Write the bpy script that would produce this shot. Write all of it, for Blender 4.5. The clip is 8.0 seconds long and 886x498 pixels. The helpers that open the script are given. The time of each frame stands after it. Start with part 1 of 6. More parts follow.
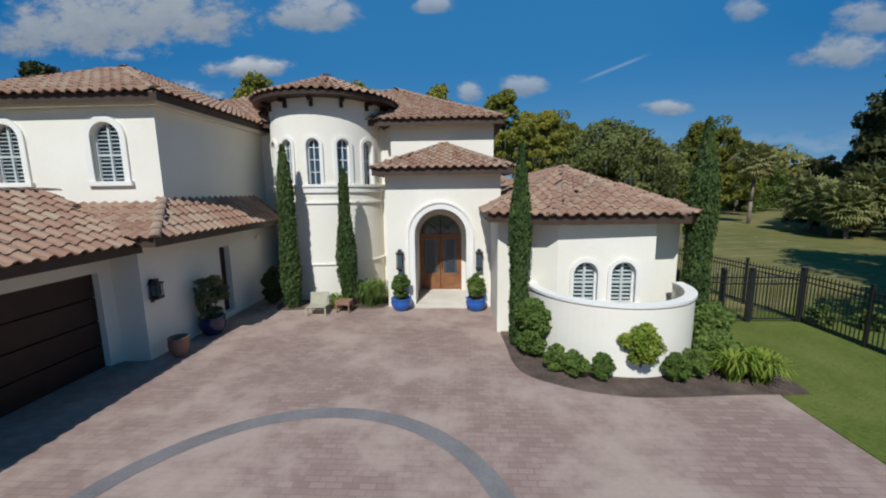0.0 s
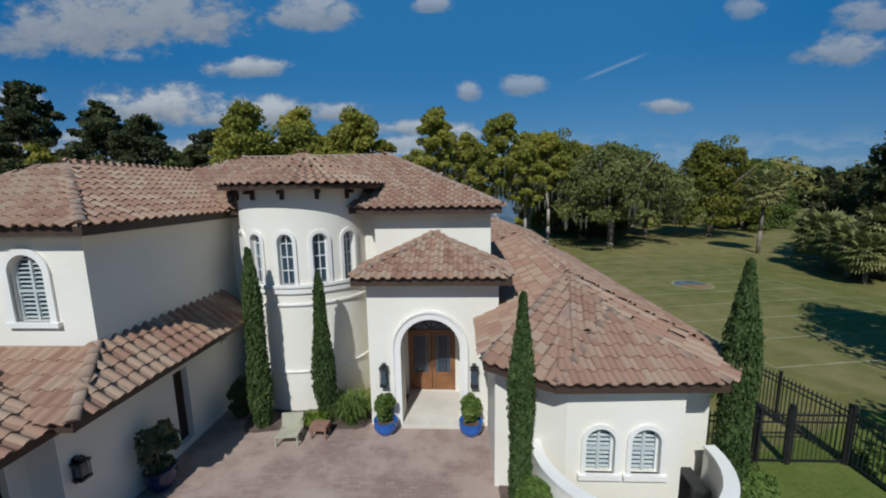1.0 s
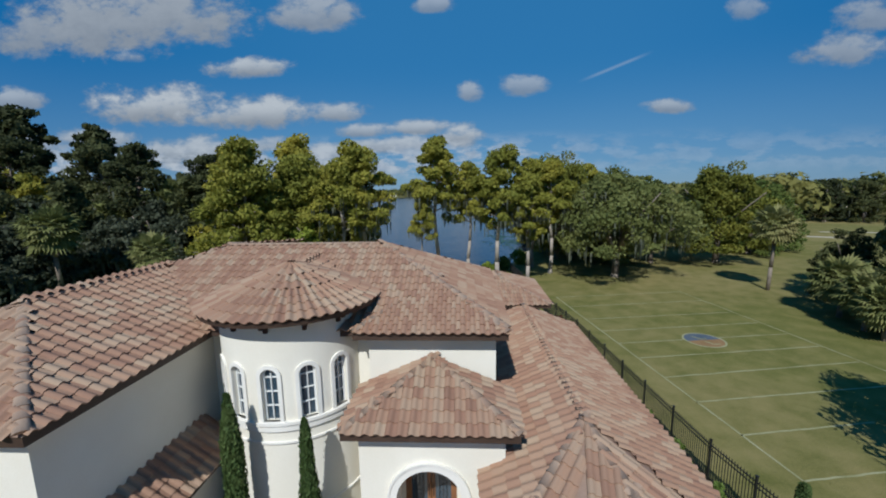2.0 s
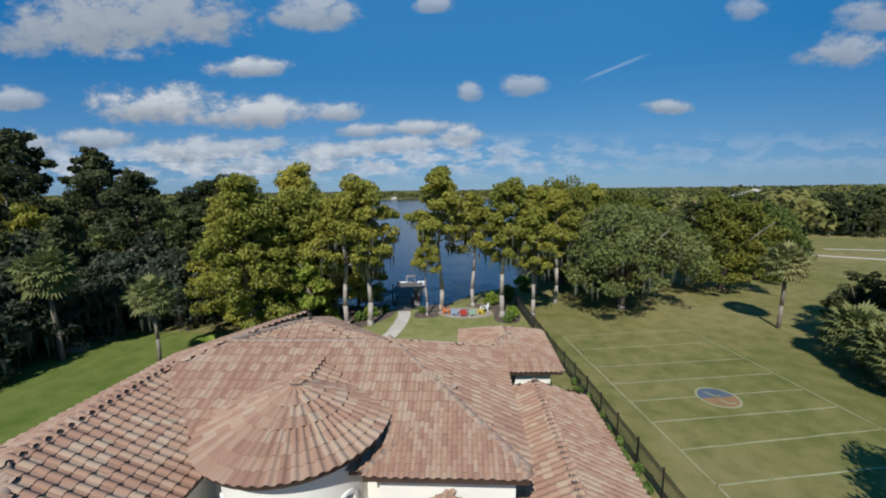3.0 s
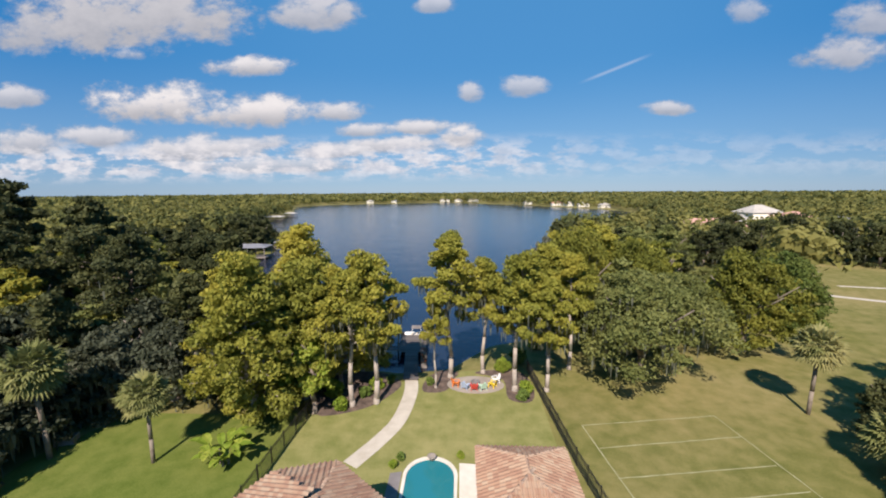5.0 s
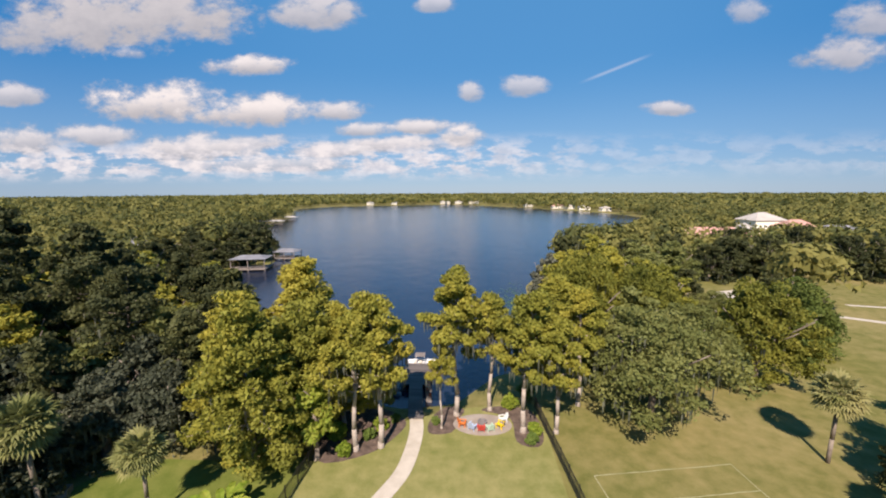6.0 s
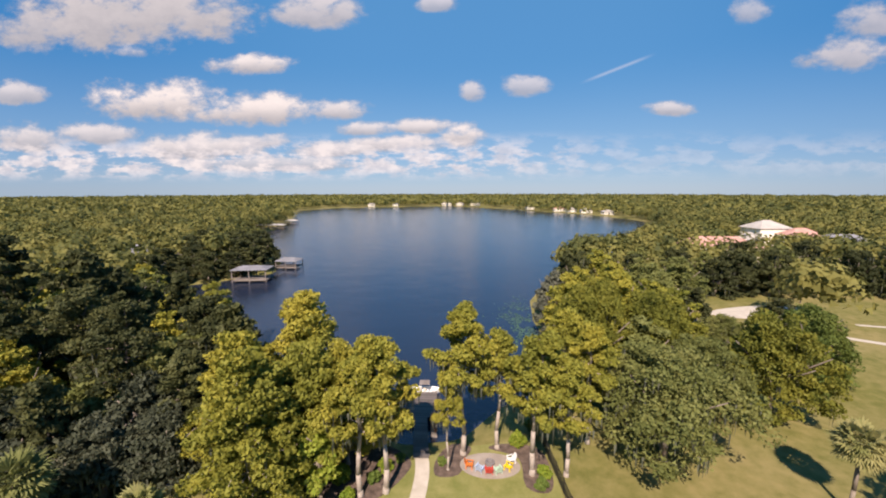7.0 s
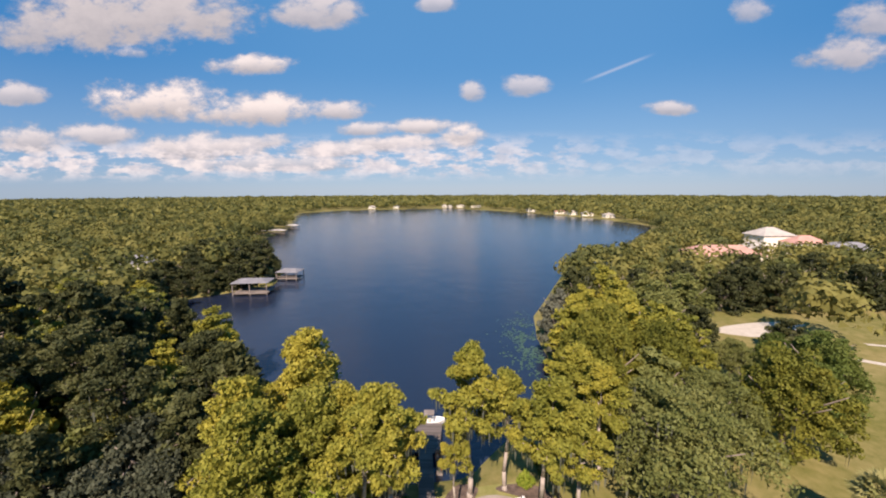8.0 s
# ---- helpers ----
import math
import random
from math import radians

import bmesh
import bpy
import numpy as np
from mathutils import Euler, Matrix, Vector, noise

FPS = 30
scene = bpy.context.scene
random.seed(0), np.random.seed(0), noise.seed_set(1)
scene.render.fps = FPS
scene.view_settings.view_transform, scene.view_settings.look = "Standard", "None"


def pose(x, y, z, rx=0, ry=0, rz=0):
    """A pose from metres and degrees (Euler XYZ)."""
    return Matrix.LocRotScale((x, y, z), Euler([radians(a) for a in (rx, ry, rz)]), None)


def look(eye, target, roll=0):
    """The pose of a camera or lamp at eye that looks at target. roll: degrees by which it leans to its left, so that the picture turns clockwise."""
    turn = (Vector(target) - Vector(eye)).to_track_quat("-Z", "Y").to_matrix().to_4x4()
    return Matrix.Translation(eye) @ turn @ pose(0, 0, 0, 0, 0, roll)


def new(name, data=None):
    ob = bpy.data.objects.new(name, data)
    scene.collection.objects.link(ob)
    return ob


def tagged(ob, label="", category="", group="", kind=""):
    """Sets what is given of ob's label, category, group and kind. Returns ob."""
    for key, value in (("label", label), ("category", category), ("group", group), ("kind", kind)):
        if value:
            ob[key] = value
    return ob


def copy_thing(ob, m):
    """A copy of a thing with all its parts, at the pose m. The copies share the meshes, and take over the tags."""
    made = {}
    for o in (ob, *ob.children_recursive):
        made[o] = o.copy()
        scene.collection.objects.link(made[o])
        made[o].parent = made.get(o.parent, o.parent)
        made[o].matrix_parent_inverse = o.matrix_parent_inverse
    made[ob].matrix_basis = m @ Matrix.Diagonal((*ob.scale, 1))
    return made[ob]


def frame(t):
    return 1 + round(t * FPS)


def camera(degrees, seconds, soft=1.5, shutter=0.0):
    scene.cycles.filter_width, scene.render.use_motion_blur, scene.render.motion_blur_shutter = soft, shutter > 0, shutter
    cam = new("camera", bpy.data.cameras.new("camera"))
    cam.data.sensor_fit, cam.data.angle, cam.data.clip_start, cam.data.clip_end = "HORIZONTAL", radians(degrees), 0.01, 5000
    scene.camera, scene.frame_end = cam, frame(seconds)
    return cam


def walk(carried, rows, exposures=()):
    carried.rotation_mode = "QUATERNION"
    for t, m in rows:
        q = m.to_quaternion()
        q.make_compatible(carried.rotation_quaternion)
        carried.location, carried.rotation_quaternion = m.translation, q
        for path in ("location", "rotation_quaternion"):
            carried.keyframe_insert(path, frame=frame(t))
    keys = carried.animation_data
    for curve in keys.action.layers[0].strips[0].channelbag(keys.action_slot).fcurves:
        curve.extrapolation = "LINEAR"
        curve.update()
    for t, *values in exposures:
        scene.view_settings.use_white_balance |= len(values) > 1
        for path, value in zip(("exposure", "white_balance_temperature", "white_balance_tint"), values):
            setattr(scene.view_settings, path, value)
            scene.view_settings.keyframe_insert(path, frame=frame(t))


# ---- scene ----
cam = camera(98.5, 8.0, soft=2.0)
PATH = [
    (0, (0.608, 2.254, 4.149), (0.516, 4.229, 3.845), -0.7),
    (0.5, (0.765, 3.441, 5.694), (0.671, 5.416, 5.389), -0.8),
    (1, (0.865, 4.444, 7.356), (0.773, 6.418, 7.05), -0.9),
    (1.5, (0.927, 5.307, 9.159), (0.834, 7.281, 8.855), -1.0),
    (2, (0.849, 6.172, 11.02), (0.753, 8.146, 10.714), -0.9),
    (3.5, (0.062, 8.211, 16.516), (-0.031, 10.185, 16.211), -0.7),
    (4, (-0.206, 9.028, 18.444), (-0.299, 11.002, 18.137), -0.6),
    (4.5, (-0.514, 9.901, 20.217), (-0.607, 11.876, 19.912), -0.5),
    (6, (-1.685, 12.66, 25.812), (-1.776, 14.634, 25.505), -0.3),
    (6.5, (-2.027, 13.58, 27.615), (-2.119, 15.554, 27.307), -0.2),
    (7, (-2.442, 14.424, 29.473), (-2.537, 16.398, 29.164), -0.1),
    (7.5, (-2.799, 15.237, 31.402), (-2.894, 17.211, 31.094), -0.1),
    (8, (-3.12, 16.099, 33.314), (-3.217, 18.073, 33.005), -0.2),
]
walk(cam, [(t, look(eye, target, roll)) for t, eye, target, roll in PATH],
     [(0, -0.24, 6050, 7), (1, -0.42, 5900, 6), (2, -0.30, 5950, 6), (3.5, 0.12, 6300, 10), (4.5, 0.39, 6850, 15), (6, 0.55, 7450, 21), (8, 0.57, 7850, 25)])

# ---------------------------------------------------------------- light
SUN_AZ, SUN_EL = 11.0, 46.0          # degrees left of straight behind the first view, and above the horizon
to_sun = Vector((-math.sin(radians(SUN_AZ)) * math.cos(radians(SUN_EL)), -math.cos(radians(SUN_AZ)) * math.cos(radians(SUN_EL)), math.sin(radians(SUN_EL))))
sun = new("sun", bpy.data.lights.new("sun", "SUN"))
sun.data.energy, sun.data.angle, sun.data.color = 5.0, radians(0.5), (1.0, 0.965, 0.91)
sun.matrix_world = look((0, 0, 60), Vector((0, 0, 60)) - to_sun)

world = bpy.data.worlds.new("sky")
scene.world = world
world.use_nodes = True
W = world.node_tree
W.nodes.clear()


class Nodes:
    """Short hand for building a node tree."""

    def __init__(self, tree):
        self.tree = tree

    def add(self, kind, **values):
        node = self.tree.nodes.new(kind)
        for key, value in values.items():
            if key == "operation":
                node.operation = value
            elif key == "blend":
                node.blend_type = value
            elif key == "data":
                node.data_type = value
        return node

    def link(self, a, b):
        self.tree.links.new(a, b)

    def put(self, socket, value):
        if isinstance(value, bpy.types.NodeSocket):
            self.link(value, socket)
        else:
            socket.default_value = value

    def math(self, operation, a, b=0.0, clamp=False):
        node = self.add("ShaderNodeMath", operation=operation)
        node.use_clamp = clamp
        self.put(node.inputs[0], a)
        self.put(node.inputs[1], b)
        return node.outputs[0]

    def vector(self, operation, a, b=None):
        node = self.add("ShaderNodeVectorMath", operation=operation)
        self.put(node.inputs[0], a)
        if b is not None:
            self.put(node.inputs[1], b)
        return node

    def mix(self, factor, a, b, blend="MIX"):
        node = self.add("ShaderNodeMix", data="RGBA", blend=blend)
        self.put(node.inputs["Factor"], factor)
        self.put(node.inputs[6], a if isinstance(a, bpy.types.NodeSocket) else (*a, 1.0))
        self.put(node.inputs[7], b if isinstance(b, bpy.types.NodeSocket) else (*b, 1.0))
        return node.outputs[2]

    def noise(self, scale, vector, detail=4.0, rough=0.55, distortion=0.0):
        node = self.add("ShaderNodeTexNoise")
        node.inputs["Scale"].default_value = scale
        node.inputs["Detail"].default_value = detail
        node.inputs["Roughness"].default_value = rough
        node.inputs["Distortion"].default_value = distortion
        if vector is not None:
            self.link(vector, node.inputs["Vector"])
        return node.outputs["Fac"]

    def ramp(self, factor, stops):
        node = self.add("ShaderNodeValToRGB")
        items = node.color_ramp.elements
        while len(items) < len(stops):
            items.new(0.5)
        for item, (place, colour) in zip(items, stops):
            item.position, item.color = place, (*colour, 1.0)
        self.link(factor, node.inputs[0])
        return node.outputs[0]

    def smooth(self, value, low, high):
        node = self.add("ShaderNodeMapRange")
        node.interpolation_type = "SMOOTHSTEP"
        self.put(node.inputs["Value"], value)
        node.inputs["From Min"].default_value, node.inputs["From Max"].default_value = low, high
        return node.outputs[0]


def build_sky():
    n = Nodes(W)
    sky = n.add("ShaderNodeTexSky")
    sky.sky_type, sky.sun_disc = "NISHITA", False
    sky.sun_elevation, sky.sun_rotation = radians(SUN_EL), radians(180 - SUN_AZ + 2 * SUN_AZ)
    sky.air_density, sky.dust_density, sky.ozone_density = 1.0, 0.1, 4.0
    place = n.add("ShaderNodeTexCoord").outputs["Generated"]
    split = n.add("ShaderNodeSeparateXYZ")
    n.link(place, split.inputs[0])
    x, y, z = split.outputs
    depth = n.math("MAXIMUM", y, 0.02)
    u, v = n.math("DIVIDE", x, depth), n.math("DIVIDE", z, depth)
    flat = n.add("ShaderNodeCombineXYZ")
    n.link(u, flat.inputs[0]), n.link(n.math("MULTIPLY", v, 1.7), flat.inputs[1])
    rough = n.noise(9.0, flat.outputs[0], 7.0, 0.62)
    fine = n.noise(24.0, flat.outputs[0], 5.0, 0.6)
    edge = n.math("ADD", n.math("MULTIPLY", n.math("SUBTRACT", rough, 0.5), 6.0), n.math("MULTIPLY", n.math("SUBTRACT", fine, 0.5), 2.4))
    ahead = n.smooth(y, 0.05, 0.3)
    cover, body = None, None
    for cu, cv, ru, rv, dense, tone in CLOUDS:
        du = n.math("DIVIDE", n.math("SUBTRACT", u, cu), ru)
        dv = n.math("DIVIDE", n.math("SUBTRACT", v, cv), rv)
        low = n.math("MINIMUM", dv, 0.0)
        dv2 = n.math("ADD", n.math("MULTIPLY", dv, dv), n.math("MULTIPLY", n.math("MULTIPLY", low, low), 0.8))
        d = n.math("ADD", n.math("SUBTRACT", 1.75, n.math("ADD", n.math("MULTIPLY", du, du), dv2)), edge)
        m = n.math("MULTIPLY", n.smooth(d, -0.35, 1.6), dense)
        shade = n.math("MULTIPLY", n.math("MULTIPLY", m, n.smooth(dv, -0.7, 0.7)), tone)
        cover = m if cover is None else n.math("MAXIMUM", cover, m)
        body = shade if body is None else n.math("MAXIMUM", body, shade)
    cover = n.math("MULTIPLY", cover, ahead)
    # low broken cloud towards the horizon
    strip = n.math("MULTIPLY", n.smooth(v, 0.015, 0.06), n.math("SUBTRACT", 1.0, n.smooth(v, 0.09, 0.15)))
    band = n.add("ShaderNodeCombineXYZ")
    n.link(n.math("MULTIPLY", u, 7.0), band.inputs[0]), n.link(n.math("MULTIPLY", v, 19.0), band.inputs[1])
    flecks = n.smooth(n.noise(1.7, band.outputs[0], 7.0, 0.6), 0.42, 0.56)
    side = n.math("ADD", 0.25, n.math("MULTIPLY", 0.75, n.math("SUBTRACT", 1.0, n.smooth(u, -0.1, 0.45))))
    low_cover = n.math("MULTIPLY", n.math("MULTIPLY", n.math("MULTIPLY", flecks, strip), side), n.math("MULTIPLY", ahead, 0.85))
    # a thin straight trail
    along = n.math("ADD", n.math("MULTIPLY", n.math("SUBTRACT", u, 0.376), 0.937), n.math("MULTIPLY", n.math("SUBTRACT", v, 0.288), 0.348))
    across = n.math("ADD", n.math("MULTIPLY", n.math("SUBTRACT", u, 0.376), -0.348), n.math("MULTIPLY", n.math("SUBTRACT", v, 0.288), 0.937))
    trail = n.math("MULTIPLY", n.math("SUBTRACT", 1.0, n.smooth(n.math("ABSOLUTE", across), 0.0, 0.006)), n.math("SUBTRACT", 1.0, n.smooth(n.math("ABSOLUTE", along), 0.03, 0.10)))
    trail = n.math("MULTIPLY", n.math("MULTIPLY", trail, ahead), 0.3)
    tune = n.add("ShaderNodeHueSaturation")
    tune.inputs["Saturation"].default_value = 1.35
    n.link(sky.outputs[0], tune.inputs["Color"])
    even = n.mix(n.smooth(z, -0.1, 0.1), tune.outputs[0], n.mix(0.7, tune.outputs[0], (0.45, 4.5, 10.9)))
    haze = n.math("SUBTRACT", 1.0, n.smooth(z, -0.04, 0.30))
    base = n.mix(n.math("MULTIPLY", haze, 0.55), even, (5.2, 8.8, 12.4))
    grey = n.mix(n.math("ADD", n.math("MULTIPLY", body, 0.75), n.math("MULTIPLY", fine, 0.35), True), (4.8, 5.4, 6.4), (12.3, 12.7, 13.3))
    # lens vignetting painted into the sky: paler over the lake, darker towards the sides
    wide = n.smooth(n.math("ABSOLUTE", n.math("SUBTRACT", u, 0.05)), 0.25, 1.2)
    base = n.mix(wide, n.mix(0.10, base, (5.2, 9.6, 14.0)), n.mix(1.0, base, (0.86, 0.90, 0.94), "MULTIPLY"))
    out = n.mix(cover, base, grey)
    out = n.mix(low_cover, out, n.mix(n.smooth(fine, 0.35, 0.62), (8.4, 9.3, 10.8), (12.0, 12.5, 13.3)))
    out = n.mix(trail, out, (11.0, 12.0, 13.5))
    back = n.add("ShaderNodeBackground")
    back.inputs["Strength"].default_value = SKY
    n.link(out, back.inputs["Color"])
    n.link(back.outputs[0], n.add("ShaderNodeOutputWorld").inputs["Surface"])


SKY = 0.05
# each cloud: sideways and upward slope from the eye, half width, half height, density, how much of its sunlit side shows
HIGH_CLOUDS = [
    (-0.850, 0.424, 0.265, 0.076, 0.95, 0.35),
    (-1.090, 0.404, 0.106, 0.054, 0.90, 0.30),
    (-0.535, 0.310, 0.091, 0.023, 0.95, 1.00),
    (-0.845, 0.347, 0.036, 0.015, 0.70, 1.00),
    (-0.360, 0.431, 0.087, 0.046, 0.85, 0.70),
    (-0.064, 0.441, 0.041, 0.019, 0.70, 1.00),
    (-0.783, 0.219, 0.159, 0.045, 1.00, 1.00),
    (-0.545, 0.197, 0.149, 0.039, 1.00, 1.00),
    (-0.316, 0.197, 0.070, 0.025, 0.90, 1.00),
    (-1.164, 0.251, 0.066, 0.028, 0.80, 1.00),
    (-0.238, 0.151, 0.066, 0.018, 0.85, 1.00),
    (-0.093, 0.154, 0.069, 0.019, 0.90, 1.00),
    (-0.000, 0.132, 0.054, 0.029, 0.95, 1.00),
]
LOW_CLOUDS = [
    (-0.152, 0.114, 0.109, 0.022, 0.90, 1.00),
    (0.028, 0.238, 0.027, 0.025, 0.75, 1.00),
    (0.153, 0.249, 0.053, 0.023, 0.70, 1.00),
    (0.508, 0.193, 0.051, 0.017, 0.80, 1.00),
    (0.904, 0.306, 0.087, 0.035, 0.80, 0.60),
    (0.943, 0.382, 0.056, 0.043, 0.75, 0.60),
    (0.674, 0.408, 0.038, 0.027, 0.60, 1.00),
    (-1.170, 0.136, 0.103, 0.035, 0.85, 1.00),
    (-0.971, 0.144, 0.109, 0.027, 0.85, 1.00),
    (-0.690, 0.106, 0.138, 0.038, 0.90, 1.00),
    (-0.351, 0.099, 0.095, 0.021, 0.85, 1.00),
    (-0.552, 0.122, 0.093, 0.019, 0.80, 1.00),
    (-0.496, 0.065, 0.242, 0.019, 0.70, 1.00),
]
CLOUDS = HIGH_CLOUDS + LOW_CLOUDS
build_sky()


# ---------------------------------------------------------------- materials
def material(name, rough=0.7, metallic=0.0, specular=0.5):
    m = bpy.data.materials.new(name)
    m.use_nodes = True
    n = Nodes(m.node_tree)
    shader = m.node_tree.nodes["Principled BSDF"]
    shader.inputs["Roughness"].default_value = rough
    shader.inputs["Metallic"].default_value = metallic
    shader.inputs["Specular IOR Level"].default_value = specular
    return m, n, shader


def bump(n, shader, height, strength, distance):
    node = n.add("ShaderNodeBump")
    node.inputs["Strength"].default_value, node.inputs["Distance"].default_value = strength, distance
    n.link(height, node.inputs["Height"])
    n.link(node.outputs[0], shader.inputs["Normal"])


def mottled(name, dark, light, scale, fine, rough=0.8, relief=0.0, specular=0.4, metallic=0.0, low=0.35, high=0.65):
    """Two scales of noise between two colours, with fine relief."""
    m, n, shader = material(name, rough, metallic, specular)
    place = n.add("ShaderNodeTexCoord").outputs["Object"]
    a, b = n.noise(scale, place, 4.0), n.noise(fine, place, 5.0, 0.65)
    f = n.math("ADD", n.math("MULTIPLY", a, 0.6), n.math("MULTIPLY", b, 0.4))
    n.link(n.ramp(f, [(low, dark), (high, light)]), shader.inputs["Base Color"])
    if relief:
        bump(n, shader, b, 0.6, relief)
    return m


def varied(name, colours, scale=3.0, rough=0.8, island=False, relief=0.004, wear=0.35, fine=40.0, specular=0.3):
    """One colour of a ramp for each piece, with grain over it."""
    m, n, shader = material(name, rough, 0.0, specular)
    if island:
        pick = n.add("ShaderNodeNewGeometry").outputs["Random Per Island"]
    else:
        pick = n.add("ShaderNodeObjectInfo").outputs["Random"]
    place = n.add("ShaderNodeNewGeometry").outputs["Position"]
    broad, grain = n.noise(scale, place, 4.0), n.noise(fine, place, 4.0)
    f = n.math("ADD", n.math("MULTIPLY", pick, 1.0 - wear), n.math("MULTIPLY", broad, wear), True)
    colour = n.ramp(f, [(i / (len(colours) - 1), c) for i, c in enumerate(colours)])
    n.link(n.mix(n.math("MULTIPLY", grain, 0.3), colour, (0.25, 0.22, 0.2), "MULTIPLY"), shader.inputs["Base Color"])
    bump(n, shader, grain, 0.5, relief)
    return m


def leafy(name, colours, wear=0.4, scale=0.25, rough=0.65, thin=0.3):
    """Leaves: a soft spread of colour from tree to tree and spray to spray, with light passing through the blades."""
    m, n, shader = material(name, rough, 0.0, 0.15)
    pick = n.add("ShaderNodeNewGeometry").outputs["Random Per Island"]
    place = n.add("ShaderNodeNewGeometry").outputs["Position"]
    own = n.add("ShaderNodeObjectInfo").outputs["Random"]
    spray = n.noise(0.9, place, 2.0)
    f = n.math("ADD", n.math("MULTIPLY", pick, 0.20), n.math("MULTIPLY", own, 0.34 - 0.2 * wear))
    f = n.math("ADD", f, n.math("MULTIPLY", n.smooth(n.noise(scale, place, 3.0), 0.3, 0.7), wear * 0.75 + 0.06))
    f = n.math("ADD", f, n.math("MULTIPLY", spray, 0.40 - 0.35 * wear), True)
    colour = n.ramp(f, [(0.15 + 0.7 * i / (len(colours) - 1), c) for i, c in enumerate(colours)])
    n.link(colour, shader.inputs["Base Color"])
    through_leaf = n.add("ShaderNodeBsdfTranslucent")
    n.link(colour, through_leaf.inputs["Color"])
    blend = n.add("ShaderNodeMixShader")
    blend.inputs[0].default_value = thin
    n.link(shader.outputs[0], blend.inputs[1]), n.link(through_leaf.outputs[0], blend.inputs[2])
    n.link(blend.outputs[0], m.node_tree.nodes["Material Output"].inputs["Surface"])
    return m


STUCCO = mottled("stucco", (0.77, 0.715, 0.605), (0.845, 0.80, 0.70), 0.5, 30.0, 0.9, 0.004, 0.2)
TRIM = mottled("cast_trim", (0.76, 0.72, 0.65), (0.84, 0.81, 0.75), 1.0, 25.0, 0.8, 0.002, 0.3)
TILE = varied("roof_tile", [(0.215, 0.122, 0.082), (0.32, 0.18, 0.12), (0.385, 0.235, 0.155), (0.43, 0.305, 0.21), (0.36, 0.28, 0.19)], 0.8, 0.85, False)
TILES = varied("roof_tiles", [(0.215, 0.122, 0.082), (0.32, 0.18, 0.12), (0.385, 0.235, 0.155), (0.43, 0.305, 0.21), (0.36, 0.28, 0.19)], 0.5, 0.85, True, wear=0.5)
CAP = varied("ridge_tile", [(0.37, 0.235, 0.165), (0.42, 0.29, 0.205), (0.46, 0.34, 0.25)], 0.6, 0.85, True, wear=0.5)
UNDER = mottled("roof_underlay", (0.05, 0.032, 0.022), (0.09, 0.055, 0.04), 1.0, 10.0, 0.8)
BEDDING = mottled("roof_mortar_bed", (0.24, 0.155, 0.115), (0.34, 0.235, 0.175), 0.7, 14.0, 0.9, 0.004)
FASCIA = mottled("dark_brown_fascia", (0.045, 0.026, 0.018), (0.075, 0.045, 0.03), 2.0, 20.0, 0.6)
WOOD = mottled("door_wood", (0.17, 0.07, 0.028), (0.30, 0.135, 0.055), 2.0, 30.0, 0.4, 0.001)
DARKWOOD = mottled("dark_stained_wood", (0.022, 0.008, 0.006), (0.042, 0.016, 0.012), 2.0, 30.0, 0.5, 0.001)
IRON = mottled("black_iron", (0.012, 0.012, 0.013), (0.022, 0.022, 0.023), 4.0, 40.0, 0.45, 0.0, 0.5)
WHITE = mottled("white_paint", (0.76, 0.76, 0.74), (0.82, 0.82, 0.80), 2.0, 30.0, 0.5)
BLUE = mottled("blue_glaze", (0.015, 0.085, 0.34), (0.03, 0.13, 0.47), 3.0, 20.0, 0.12, 0.0, 0.6)
NAVY = mottled("navy_glaze", (0.01, 0.014, 0.05), (0.02, 0.025, 0.08), 3.0, 20.0, 0.2, 0.0, 0.6)
CLAY = mottled("terracotta_pot", (0.22, 0.12, 0.08), (0.32, 0.18, 0.12), 3.0, 30.0, 0.85, 0.002)
MULCH = mottled("mulch", (0.045, 0.031, 0.024), (0.17, 0.12, 0.092), 1.5, 28.0, 0.95, 0.02)
STONE = mottled("pale_stone", (0.55, 0.49, 0.40), (0.70, 0.64, 0.55), 1.0, 18.0, 0.8, 0.003)
PATIO_STONE = mottled("patio_stone", (0.24, 0.20, 0.165), (0.36, 0.31, 0.26), 0.8, 9.0, 0.85, 0.006)
SANDY = mottled("path_gravel", (0.40, 0.35, 0.28), (0.55, 0.495, 0.41), 0.8, 20.0, 0.9, 0.004)
BARK = mottled("bark", (0.13, 0.10, 0.075), (0.30, 0.25, 0.20), 1.2, 9.0, 0.9, 0.02)
PALE_BARK = mottled("pale_cypress_bark", (0.24, 0.20, 0.165), (0.46, 0.40, 0.34), 1.2, 9.0, 0.9, 0.02)
MOSS = leafy("hanging_moss", [(0.10, 0.11, 0.08), (0.17, 0.18, 0.13)])
DECK = mottled("weathered_planks", (0.17, 0.14, 0.12), (0.30, 0.26, 0.23), 0.8, 14.0, 0.85, 0.004)
CYPRESS = leafy("cypress_leaf", [(0.15, 0.164, 0.029), (0.262, 0.26, 0.046), (0.40, 0.345, 0.057)])
OLIVE_GREEN = leafy("olive_green_leaf", [(0.095, 0.108, 0.02), (0.165, 0.172, 0.03), (0.27, 0.245, 0.042)])
GREEN = leafy("broad_leaf", [(0.055, 0.085, 0.018), (0.095, 0.135, 0.03), (0.15, 0.185, 0.045)])
GREYLEAF = leafy("grey_oak_leaf", [(0.042, 0.052, 0.032), (0.08, 0.092, 0.056), (0.135, 0.145, 0.092)])
BARE = leafy("bare_twigs", [(0.13, 0.105, 0.08), (0.20, 0.165, 0.13)])
